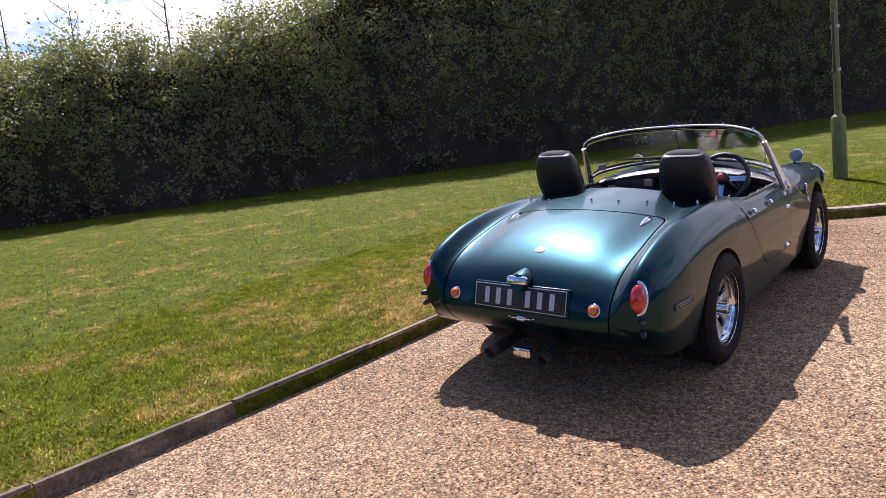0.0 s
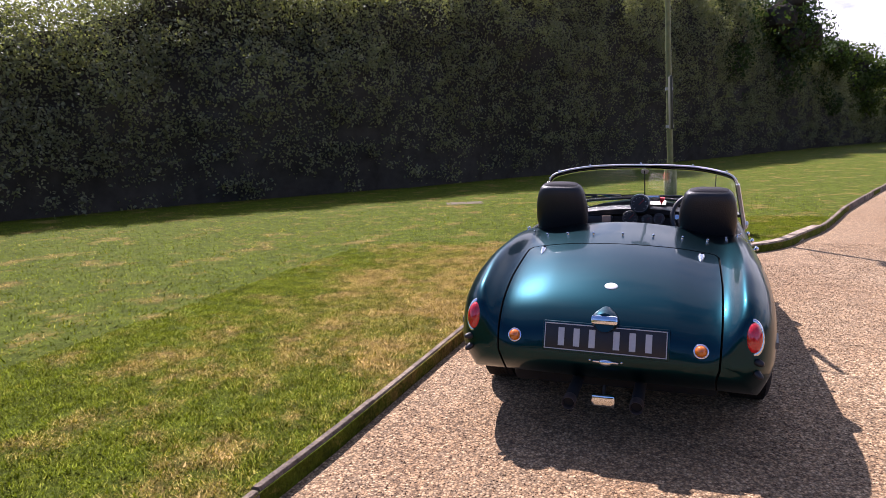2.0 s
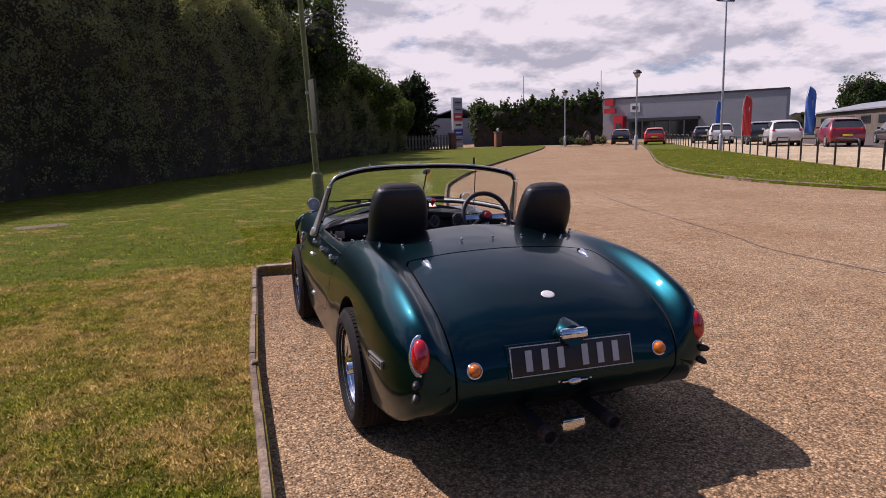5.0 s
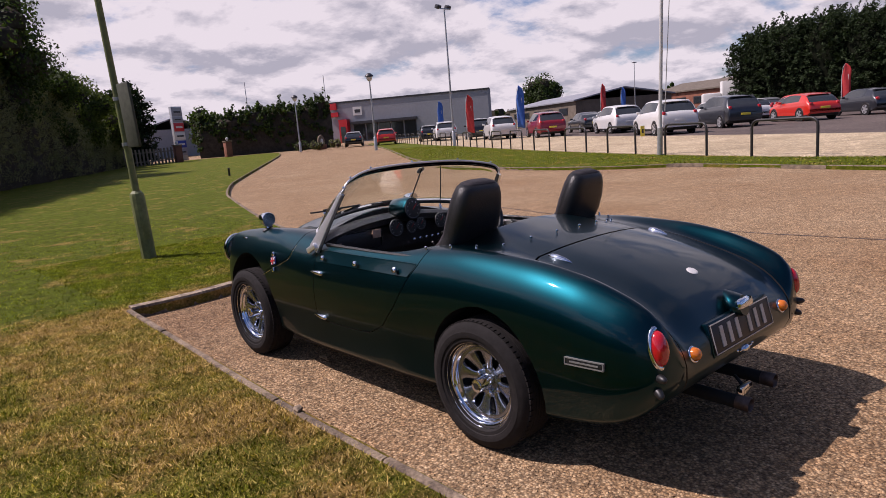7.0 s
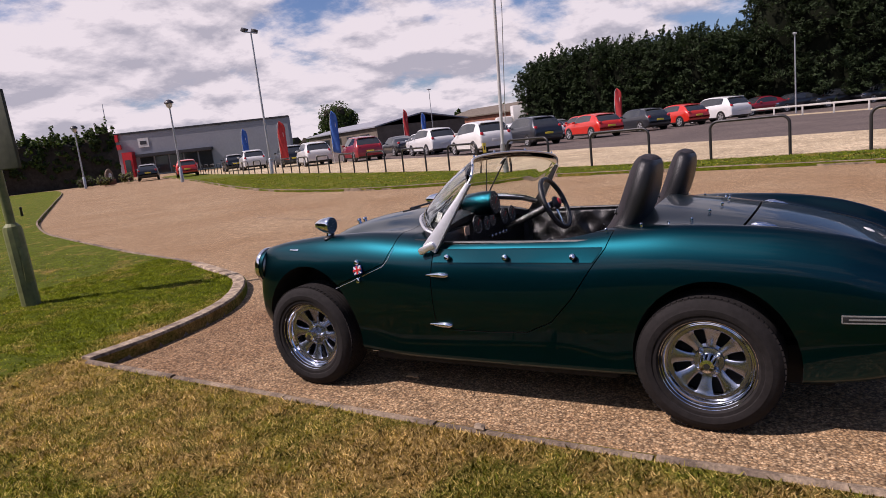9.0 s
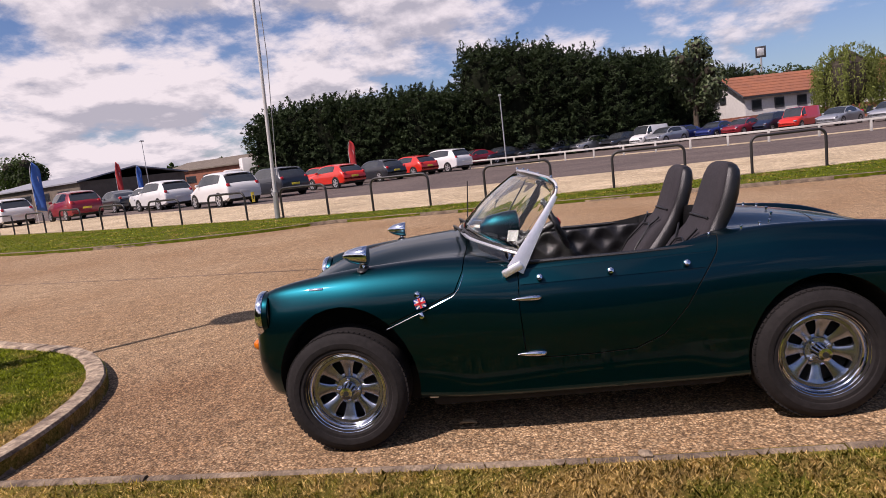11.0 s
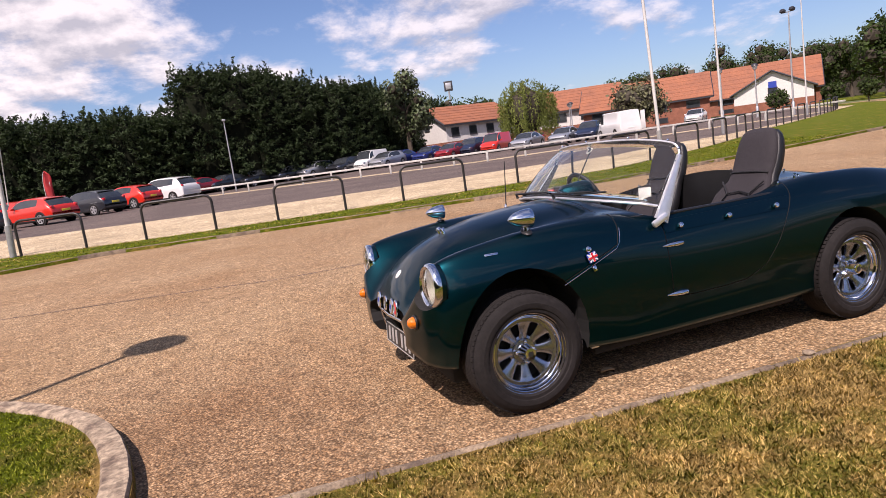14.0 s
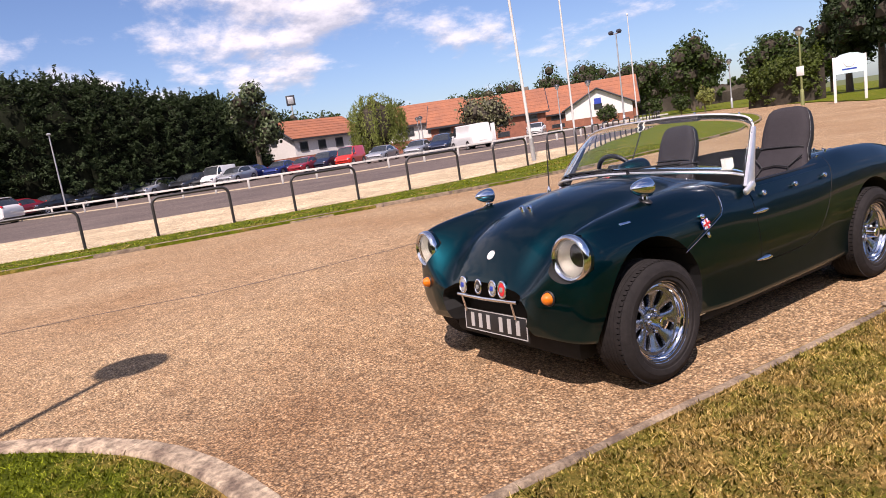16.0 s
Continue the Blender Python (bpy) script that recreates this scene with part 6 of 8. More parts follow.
REAR_ARCH = arch_outline(-0.02, 0.278, 0.315, 0.335)
FRONT_ARCH = arch_outline(2.035, 0.285, 0.325, 0.375)
for sx in (-1, 1):
    for o in (REAR_ARCH, FRONT_ARCH):
        hull = bool_mesh(hull, prism(o, "x", *sorted((sx * 0.42, sx * 0.9))), "DIFFERENCE", [M_PAINT, M_DARK])
if len(hull.materials) < 3:
    hull.materials.append(M_DARK)
COCKPIT = [(-0.63, 0.62), (-0.635, 0.9), (-0.635, 1.18), (-0.60, 1.30), (-0.42, 1.40), (0.0, 1.43), (0.42, 1.40), (0.60, 1.30), (0.635, 1.18), (0.635, 0.9), (0.63, 0.62),
           (0.58, 0.42), (0.46, 0.30), (0.20, 0.26), (0.0, 0.255), (-0.20, 0.26), (-0.46, 0.30), (-0.58, 0.42)]
hull = bool_mesh(hull, prism(round_outline(COCKPIT, 3), "z", 0.28, 1.3), "DIFFERENCE", [M_PAINT, M_TRIM])
# seats of the headlamps
for sx in (-1, 1):
    cyl = lathe([(0.101, 2.375), (0.101, 2.9)], Matrix.Translation((sx * 0.578, 0, 0.642)) @ Matrix.Rotation(radians(-90), 4, "X"), 36)
    hull = bool_mesh(hull, cyl, "DIFFERENCE", [M_PAINT, M_DARK])
# mouth under the nose
GRILLE = [(-0.29, 0.465), (-0.12, 0.505), (0.12, 0.505), (0.29, 0.465), (0.345, 0.40), (0.325, 0.33), (0.29, 0.20), (-0.29, 0.20), (-0.325, 0.33), (-0.345, 0.40)]
hull = bool_mesh(hull, prism(round_outline(GRILLE, 3), "y", 2.35, 2.8), "DIFFERENCE", [M_PAINT, M_DARK])

DOOR = [(1.222, 0.83), (1.236, 0.60), (1.228, 0.40), (1.205, 0.366), (1.10, 0.358), (0.92, 0.358), (0.76, 0.366), (0.64, 0.42), (0.54, 0.53), (0.46, 0.65), (0.395, 0.74), (0.36, 0.83)]
CLIP = [(1.445, 1.1), (1.455, 0.86), (1.475, 0.76), (1.515, 0.68), (1.84, 0.555), (2.0, 0.5), (2.0, 0.05), (2.9, 0.05), (2.9, 1.1)]
LID = [(-0.425, 0.465), (0.425, 0.465), (0.455, 0.455), (0.470, 0.425), (0.478, 0.15), (0.474, -0.10), (0.468, -0.275), (0.452, -0.305), (0.2, -0.316), (-0.2, -0.316), (-0.452, -0.305),
       (-0.468, -0.275), (-0.474, -0.10), (-0.478, 0.15), (-0.470, 0.425), (-0.455, 0.455)]
LID_TURN = Matrix(((1, 0, 0, 0), (0, 0.7071, -0.7071, 0), (0, 0.7071, 0.7071, 0), (0, 0, 0, 1)))


def lid_prism(o, lo, hi):
    bm = prism(o, "z", lo, hi)
    bmesh.ops.transform(bm, matrix=LID_TURN, verts=bm.verts)
    return bm


pieces = {}
GAP = 0.0046
pieces["boot_lid"] = bool_mesh(hull.copy(), lid_prism(LID, 0.62, 2.0), "INTERSECT", PM)
hull = bool_mesh(hull, lid_prism(grown(LID, GAP * 1.9), 0.60, 2.0), "DIFFERENCE", [M_PAINT, M_DARK])
for sx, nm in ((-1, "door"), (1, "door.001")):
    pieces[nm] = bool_mesh(hull.copy(), prism(DOOR, "x", *sorted((sx * 0.60, sx * 0.9))), "INTERSECT", PM)
    hull = bool_mesh(hull, prism(grown(DOOR, GAP), "x", *sorted((sx * 0.595, sx * 0.9))), "DIFFERENCE", [M_PAINT, M_DARK])
pieces["bonnet"] = bool_mesh(hull.copy(), prism(CLIP, "x", -1.0, 1.0), "INTERSECT", PM)
hull = bool_mesh(hull, prism(grown(CLIP, GAP), "x", -1.0, 1.0), "DIFFERENCE", [M_PAINT, M_DARK])
pieces["body"] = hull
car_parts = {}
for nm, me in pieces.items():
    smooth_like(me, hull_tree, None, hull_tris)
    # sealed underside
    me.materials.append(M_DARK)
    for p in me.polygons:
        if p.normal.z < -0.8 and p.center.z < 0.24:
            p.material_index = len(me.materials) - 1
    me.transform(LEAN)
    me.name = nm
    car_parts[nm] = part(nm.split(".")[0], me, None, car)


def cpart(name, bm, material, label="", parent=None, angle=40, lean=True):
    if lean:
        bmesh.ops.transform(bm, matrix=LEAN, verts=bm.verts)
    return part(name, bm, material, parent or car, label, angle=angle)


def skin(x, y, lift=0.0):
    """The place on the hull straight below (x, y) and its normal."""
    loc, n, i, d = hull_tree.ray_cast(Vector((x, y, 2.0)), Vector((0, 0, -1)))
    return loc + n * lift, n


def skin_from(origin, direction, lift=0.0):
    loc, n, i, d = hull_tree.ray_cast(Vector(origin), Vector(direction))
    return loc + n * lift, n


# wheels
TYRE_R, TYRE_W = 0.280, 0.200


def build_wheel():
    wheel = new("wheel")
    wheel.parent = car
    h = TYRE_W / 2
    prof = [(0.178, -h * 0.72), (0.195, -h * 0.92), (0.222, -h * 1.0), (0.247, -h * 0.965), (0.264, -h * 0.86), (0.277, -h * 0.71)]
    for k in range(-3, 3):
        z0 = h * 0.60 * (k + 0.5) / 3
        prof += [(TYRE_R, z0 - 0.0085), (TYRE_R, z0 + 0.0085), (TYRE_R - 0.007, z0 + 0.0095), (TYRE_R - 0.007, z0 + 0.0125)]
    prof += [(0.277, h * 0.71), (0.264, h * 0.86), (0.249, h * 0.955), (0.239, h * 0.98), (0.236, h * 1.0), (0.222, h * 1.0), (0.212, h * 0.975), (0.209, h * 0.93), (0.195, h * 0.92), (0.178, h * 0.72)]
    bm = lathe(prof, None, 72, False)
    # shoulder tread blocks
    for i in range(72):
        a = 2 * math.pi * i / 72
        for s in (-1, 1):
            add_box(bm, (0.010, 0.018, 0.018), (0.2755 * math.cos(a), 0.2755 * math.sin(a), s * h * 0.66), 0, Matrix.Rotation(a, 4, "Z"))
    part("tyre", bm, M_RUBBER, wheel, "black rubber tyre", angle=30)
    rim = lathe([(0.170, -h * 0.8), (0.176, -h * 0.75), (0.170, 0.0), (0.168, 0.030), (0.172, 0.050), (0.184, 0.062), (0.187, 0.072), (0.193, 0.079), (0.190, 0.084), (0.185, 0.081),
                 (0.182, 0.070), (0.177, 0.067), (0.174, 0.068), (0.171, 0.056), (0.166, 0.052), (0.163, 0.053), (0.160, 0.044), (0.155, 0.036), (0.152, 0.0), (0.152, -h * 0.7)], None, 64, False)
    part("rim", rim, M_CHROME, wheel, "chromed steel wheel rim")
    sp = bmesh.new()
    # pressed centre: eight flat spokes with tapered windows between them
    n = 8
    for i in range(n):
        a0 = 2 * math.pi * (i + 0.5) / n
        rows = []
        for r, half, z in ((0.058, 0.385, 0.016), (0.066, 0.345, 0.017), (0.073, 0.290, 0.019), (0.086, 0.255, 0.023), (0.104, 0.248, 0.028), (0.120, 0.252, 0.032), (0.133, 0.262, 0.035), (0.138, 0.290, 0.037), (0.144, 0.385, 0.038)):
            ring = []
            for u, dz in ((-1, -0.012), (-0.9, -0.001), (-0.72, 0.002), (0, 0.0035), (0.72, 0.002), (0.9, -0.001), (1, -0.012)):
                ring.append(Vector((r * math.cos(a0 + half * u), r * math.sin(a0 + half * u), z + dz)))
            for u, dz in ((0.95, -0.014), (-0.95, -0.014)):
                ring.append(Vector((r * math.cos(a0 + half * u), r * math.sin(a0 + half * u), z + dz)))
            rows.append(ring)
        add_rings(sp, rows)
    add_lathe(sp, [(0.072, 0.004), (0.072, 0.013), (0.066, 0.016), (0.060, 0.018), (0.056, 0.025), (0.036, 0.026), (0.034, 0.004)], None, 48, False)
    add_lathe(sp, [(0.139, 0.022), (0.140, 0.038), (0.144, 0.040), (0.152, 0.039), (0.157, 0.040), (0.160, 0.028)], None, 64, False)
    part("spoke_plate", sp, M_SPOKE, wheel, "polished steel wheel centre with eight spokes", angle=35)
    part("brake_drum", lathe([(0.03, -0.07), (0.150, -0.07), (0.152, -0.03), (0.148, -0.016), (0.11, -0.014), (0.03, -0.014)], None, 36), M_DARK, wheel)
    cap = lathe([(0.0005, 0.018), (0.036, 0.018), (0.036, 0.036), (0.031, 0.042), (0.030, 0.084), (0.027, 0.090), (0.015, 0.092), (0.014, 0.089), (0.0005, 0.089)], None, 28, False)
    part("hub_cap", cap, M_CHROME, wheel, "chrome hub cap")
    part("cap_badge", lathe([(0.0005, 0.0895), (0.0125, 0.0895), (0.012, 0.091), (0.0005, 0.0915)], None, 20, False), M_DIAL, wheel)
    for i in range(4):
        a = 2 * math.pi * (i + 0.25) / 4
        part("wheel_nut", lathe([(0.011, 0.022), (0.012, 0.034), (0.010, 0.044), (0.005, 0.048), (0.0005, 0.049)], Matrix.Translation((0.047 * math.cos(a), 0.047 * math.sin(a), 0)), 6), M_CHROME, wheel)
    return wheel


wheel_a = build_wheel()
X_W = 0.636
wheel_a.matrix_basis = Matrix.Translation((-X_W, 0.0, TYRE_R)) @ Matrix.Rotation(radians(-90), 4, "Y") @ Matrix.Rotation(0.25, 4, "Z")
for x, y, spin in ((-X_W, 2.045, 1.1), (X_W, 0.0, 0.6), (X_W, 2.045, 2.0)):
    copy_thing(wheel_a, Matrix.Translation((x, y, TYRE_R)) @ Matrix.Rotation(radians(-90 if x < 0 else 90), 4, "Y") @ Matrix.Rotation(spin, 4, "Z"))
cpart("underbody", box((0.98, 2.8, 0.18), (0, 0.95, 0.225), 0.03), M_DARK, lean=False)
cpart("floor_pan", box((1.30, 1.30, 0.10), (0, 1.02, 0.205), 0.03), M_DARK, lean=False)
cpart("rear_axle", tube([(-0.6, 0, 0.28), (0.6, 0, 0.28)], 0.035), M_DARK, lean=False)

# windscreen: the foot curves round the scuttle, the top leans back
WS_FOOT = [(-0.655, 1.215, 0.812), (-0.645, 1.247, 0.822), (-0.60, 1.315, 0.843), (-0.38, 1.448, 0.878), (0.0, 1.505, 0.898), (0.38, 1.448, 0.878), (0.60, 1.315, 0.843), (0.645, 1.247, 0.822), (0.655, 1.215, 0.812)]
WS_HEAD = [(-0.622, 1.066, 1.005), (-0.604, 1.028, 1.068), (-0.545, 1.042, 1.115), (-0.34, 1.132, 1.152), (0.0, 1.175, 1.162), (0.34, 1.132, 1.152), (0.545, 1.042, 1.115), (0.604, 1.028, 1.068), (0.622, 1.066, 1.005)]
foot, head = spline(WS_FOOT, 8), spline(WS_HEAD, 8)
bm = bmesh.new()
rows = []
for k in range(9):
    t = k / 8
    bow = 0.02 * math.sin(math.pi * t)
    rows.append([a.lerp(b, t) + Vector((0, bow, bow * 0.5)) for a, b in zip(foot, head)])
add_rings(bm, rows, closed=False, cap=False)
ws = cpart("windscreen", bm, M_GLASS, "curved clear windscreen")
sol = ws.modifiers.new("thickness", "SOLIDIFY")
sol.thickness = 0.005
ws.visible_shadow = False
cpart("windscreen_top_frame", tube(head, 0.0062, 8), M_ALU, "thin pale alloy windscreen frame")
bm = tube(foot, 0.008, 8)
cpart("windscreen_seal", tube([Vector((p.x * 0.982, p.y - 0.016, p.z + 0.006)) for p in foot], 0.011, 8), M_BLACK, "black rubber seal inside the windscreen foot")
cpart("windscreen_foot_frame", bm, M_ALU, "chrome strip at the foot of the windscreen")
for sx in (-1, 1):
    bm = bmesh.new()
    f, hd = Vector((0.684, 1.240, 0.748)), Vector((0.614, 1.036, 1.045))
    rings = []
    for t in np.linspace(0, 1, 8):
        c = f.lerp(hd, t)
        wdt = 0.027 * (1 - t) ** 1.3 + 0.011
        rings.append([Vector((sx * (c.x + dx), c.y + dy * wdt, c.z + dz * wdt)) for dx, dy, dz in ((0.010, -0.85, -0.5), (0.014, 0.0, 0.0), (0.010, 0.85, 0.5), (-0.008, 0.85, 0.5), (-0.008, -0.85, -0.5))])
    add_rings(bm, rings)
    cpart("windscreen_post", bm, M_ALU, "polished alloy windscreen post")
    cpart("post_foot", box((0.024, 0.098, 0.036), (sx * 0.695, 1.252, 0.752), 0.011, Matrix.Rotation(radians(-24), 4, "X")), M_ALU)
    inner = bmesh.new()
    add_rings(inner, [[Vector((p.x - sx * 0.002, p.y, p.z)) for p in (r[3], r[4])] + [Vector((p.x - sx * 0.006, p.y, p.z)) for p in (r[4], r[3])] for r in rings])
    cpart("post_lining", inner, M_BLACK, "black lining inside the windscreen post")
for i in range(9):
    p = head[int(i * (len(head) - 1) / 8)]
    cpart("frame_stud", lathe([(0.006, 0), (0.006, 0.006), (0.003, 0.010), (0.0005, 0.011)], Matrix.Translation(p + Vector((0, 0, 0.007))), 8), M_CHROME)


# ---- fittings of the sports car ----
def facing_pose(at, z_dir, up=(0, 0, 1)):
    """A pose with local z along z_dir and local y as near to up as it can be."""
    z = Vector(z_dir).normalized()
    x = Vector(up).cross(z).normalized()
    y = z.cross(x)
    m = Matrix((x, y, z)).transposed().to_4x4()
    m.translation = at
    return m


DOME = [(1.0, 0.0), (0.97, 0.30), (0.86, 0.58), (0.66, 0.82), (0.40, 0.95), (0.15, 1.0), (0.01, 1.0)]


def dome(r, h, m, n=24, sx=1.0, sy=1.0):
    bm = bmesh.new()
    rings = [[m @ Vector((sx * r * k * math.cos(2 * math.pi * i / n), sy * r * k * math.sin(2 * math.pi * i / n), h * z)) for i in range(n)] for k, z in DOME]
    add_rings(bm, rings)
    return bm


def ring_band(r, tube_r, m, n=32, sx=1.0, sy=1.0, rise=1.0):
    """A raised oval band."""
    bm = bmesh.new()
    prof = [(r + tube_r * math.cos(a), tube_r * rise * math.sin(a)) for a in np.linspace(-0.6, math.pi + 0.6, 9)]
    rings = [[m @ Vector((sx * p * math.cos(2 * math.pi * i / n), sy * p * math.sin(2 * math.pi * i / n), h)) for i in range(n)] for p, h in prof]
    add_rings(bm, rings, True, False)
    return bm


lid = car_parts["boot_lid"]
# rear lamps
for sx in (-1, 1):
    loc, n = skin_from((sx * 0.60, -1.5, 0.555), (0, 1, 0))
    m = facing_pose(loc - n * 0.012, (Vector((sx * 0.25, -0.9, 0.22))).normalized())
    lamp = cpart("tail_lamp", ring_band(0.043, 0.008, m, 32, 0.86, 1.55), M_CHROME, "upright oval tail lamp in a chrome surround")
    cpart("lens", dome(0.041, 0.034, m, 28, 0.86, 1.55), M_REDLENS, "red lens", lamp)
    for dz in (0.455, 0.405):
        loc, n = skin_from((sx * 0.615, -1.5, dz), (0, 1, 0))
        cpart("rubber_stop", lathe([(0.016, -0.01), (0.016, 0.006), (0.012, 0.026), (0.006, 0.034), (0.001, 0.036)], axis_to(n, loc), 14), M_BLACK, "black rubber stop")
    loc, n = skin_from((sx * 0.398, -1.5, 0.482), (0, 1, 0))
    m = axis_to(n, loc)
    ind = cpart("indicator", ring_band(0.027, 0.005, m, 24), M_CHROME, "round amber indicator in a chrome ring")
    cpart("lens", dome(0.026, 0.030, m, 24), M_AMBER, "amber lens", ind)

# rear number plate on a raised plinth
pc, pn = Vector((0.003, -0.775, 0.492)), Vector((0, -0.965, 0.262)).normalized()
PLATE = facing_pose(pc, pn)


def on_plate(m, size, at, bevel=0.0):
    bm = box(size, at, bevel)
    bmesh.ops.transform(bm, matrix=m, verts=bm.verts)
    return bm


def bars_for_characters(m, width, height, gap_after, z, parent, count=6):
    """Plain bars in place of the characters."""
    step = width / (count + 0.55)
    x = -width / 2 + step * 0.5
    for k in range(count):
        cpart("character_bar", on_plate(m, (step * 0.40, height, 0.003), (x, 0, z), 0.0), M_SILVERTXT, "", parent, lean=False)
        x += step * (1.55 if k == gap_after else 1.0)


PL = LEAN @ PLATE
plate = part("rear_number_plate", on_plate(PL, (0.545, 0.135, 0.030), (0, 0, 0.0), 0.008), M_PAINT, car, "black number plate with pale bars on a raised plinth")
part("plate_face", on_plate(PL, (0.525, 0.116, 0.008), (0, 0, 0.016), 0.002), M_BLACK, plate)
for sx, sy, px, py in ((0.525, 0.0035, 0, 0.0555), (0.525, 0.0035, 0, -0.0555), (0.0035, 0.112, 0.259, 0), (0.0035, 0.112, -0.259, 0)):
    part("plate_border", on_plate(PL, (sx, sy, 0.003), (px, py, 0.0205)), M_SILVERTXT, plate)
bars_for_characters(PL, 0.44, 0.079, 2, 0.0215, plate)
hood = bmesh.new()
rings = []
for t in np.linspace(0, 1, 7):
    r = 0.058 * math.sin(math.pi * (0.18 + 0.60 * t)) ** 0.8
    rings.append([PL @ Vector((r * 1.05 * math.cos(a), 0.075 + 0.055 * math.sin(a) * (1 - 0.25 * t) + 0.018 * (1 - t), -0.02 + 0.062 * t)) for a in np.linspace(0, 2 * math.pi, 20, endpoint=False)])
add_rings(hood, rings)
hd = part("plate_lamp", hood, M_PAINT, car, "domed number-plate lamp in body colour and chrome")
part("chrome_hood", on_plate(PL, (0.118, 0.042, 0.028), (0, 0.086, 0.045), 0.014), M_CHROME, hd, "chrome lamp hood")
# badges and catch on the boot
loc, n = skin_from((0.005, -0.58, 2.0), (0, 0, -1))
m = facing_pose(loc, n, (0, 1, 0))
cpart("boot_badge", dome(0.024, 0.004, m, 24, 1.25, 1.0), M_WHITE, "small white oval badge", lid)
loc, n = skin_from((0.012, -1.5, 0.398), (0, 1, 0))
m = facing_pose(loc, n)
bw = cpart("boot_handle", dome(0.028, 0.018, m, 24, 1.1, 0.62), M_CHROME, "chrome winged boot catch", lid)
for sx in (-1, 1):
    cpart("wing", on_plate(m, (0.036, 0.010, 0.006), (sx * 0.038, 0.002, 0.006), 0.003), M_CHROME, "", bw)
    cpart("catch_screw", dome(0.006, 0.006, m @ Matrix.Translation((sx * 0.068, 0.004, 0)), 10), M_CHROME, "", bw)
for sx in (-1, 1):
    loc, n = skin_from((sx * 0.392, -0.20, 2), (0, 0, -1))
    m = facing_pose(loc, n, (0, -1, 0.1))
    bm = bmesh.new()
    rings = []
    for t, w, h in ((0.0, 0.004, 0.004), (0.15, 0.014, 0.014), (0.4, 0.017, 0.018), (0.75, 0.011, 0.012), (1.0, 0.002, 0.003)):
        rings.append([m @ Vector((w * math.cos(a), -0.055 + 0.115 * t, max(-0.002, h * math.sin(a)))) for a in np.linspace(0, 2 * math.pi, 12, endpoint=False)])
    add_rings(bm, rings)
    cpart("boot_hinge", bm, M_CHROME, "tapered chrome boot hinge", lid)
# tonneau studs round the back of the cockpit
for k in range(13):
    a = math.pi * (k / 12)
    x, y = 0.60 * math.cos(a), 0.40 - 0.42 * math.sin(a) ** 0.8
    loc, n = skin(x, y)
    cpart("tonneau_stud", lathe([(0.006, 0), (0.005, 0.008), (0.0065, 0.010), (0.0065, 0.014), (0.003, 0.017), (0.001, 0.0175)], axis_to(n, loc), 10), M_CHROME)

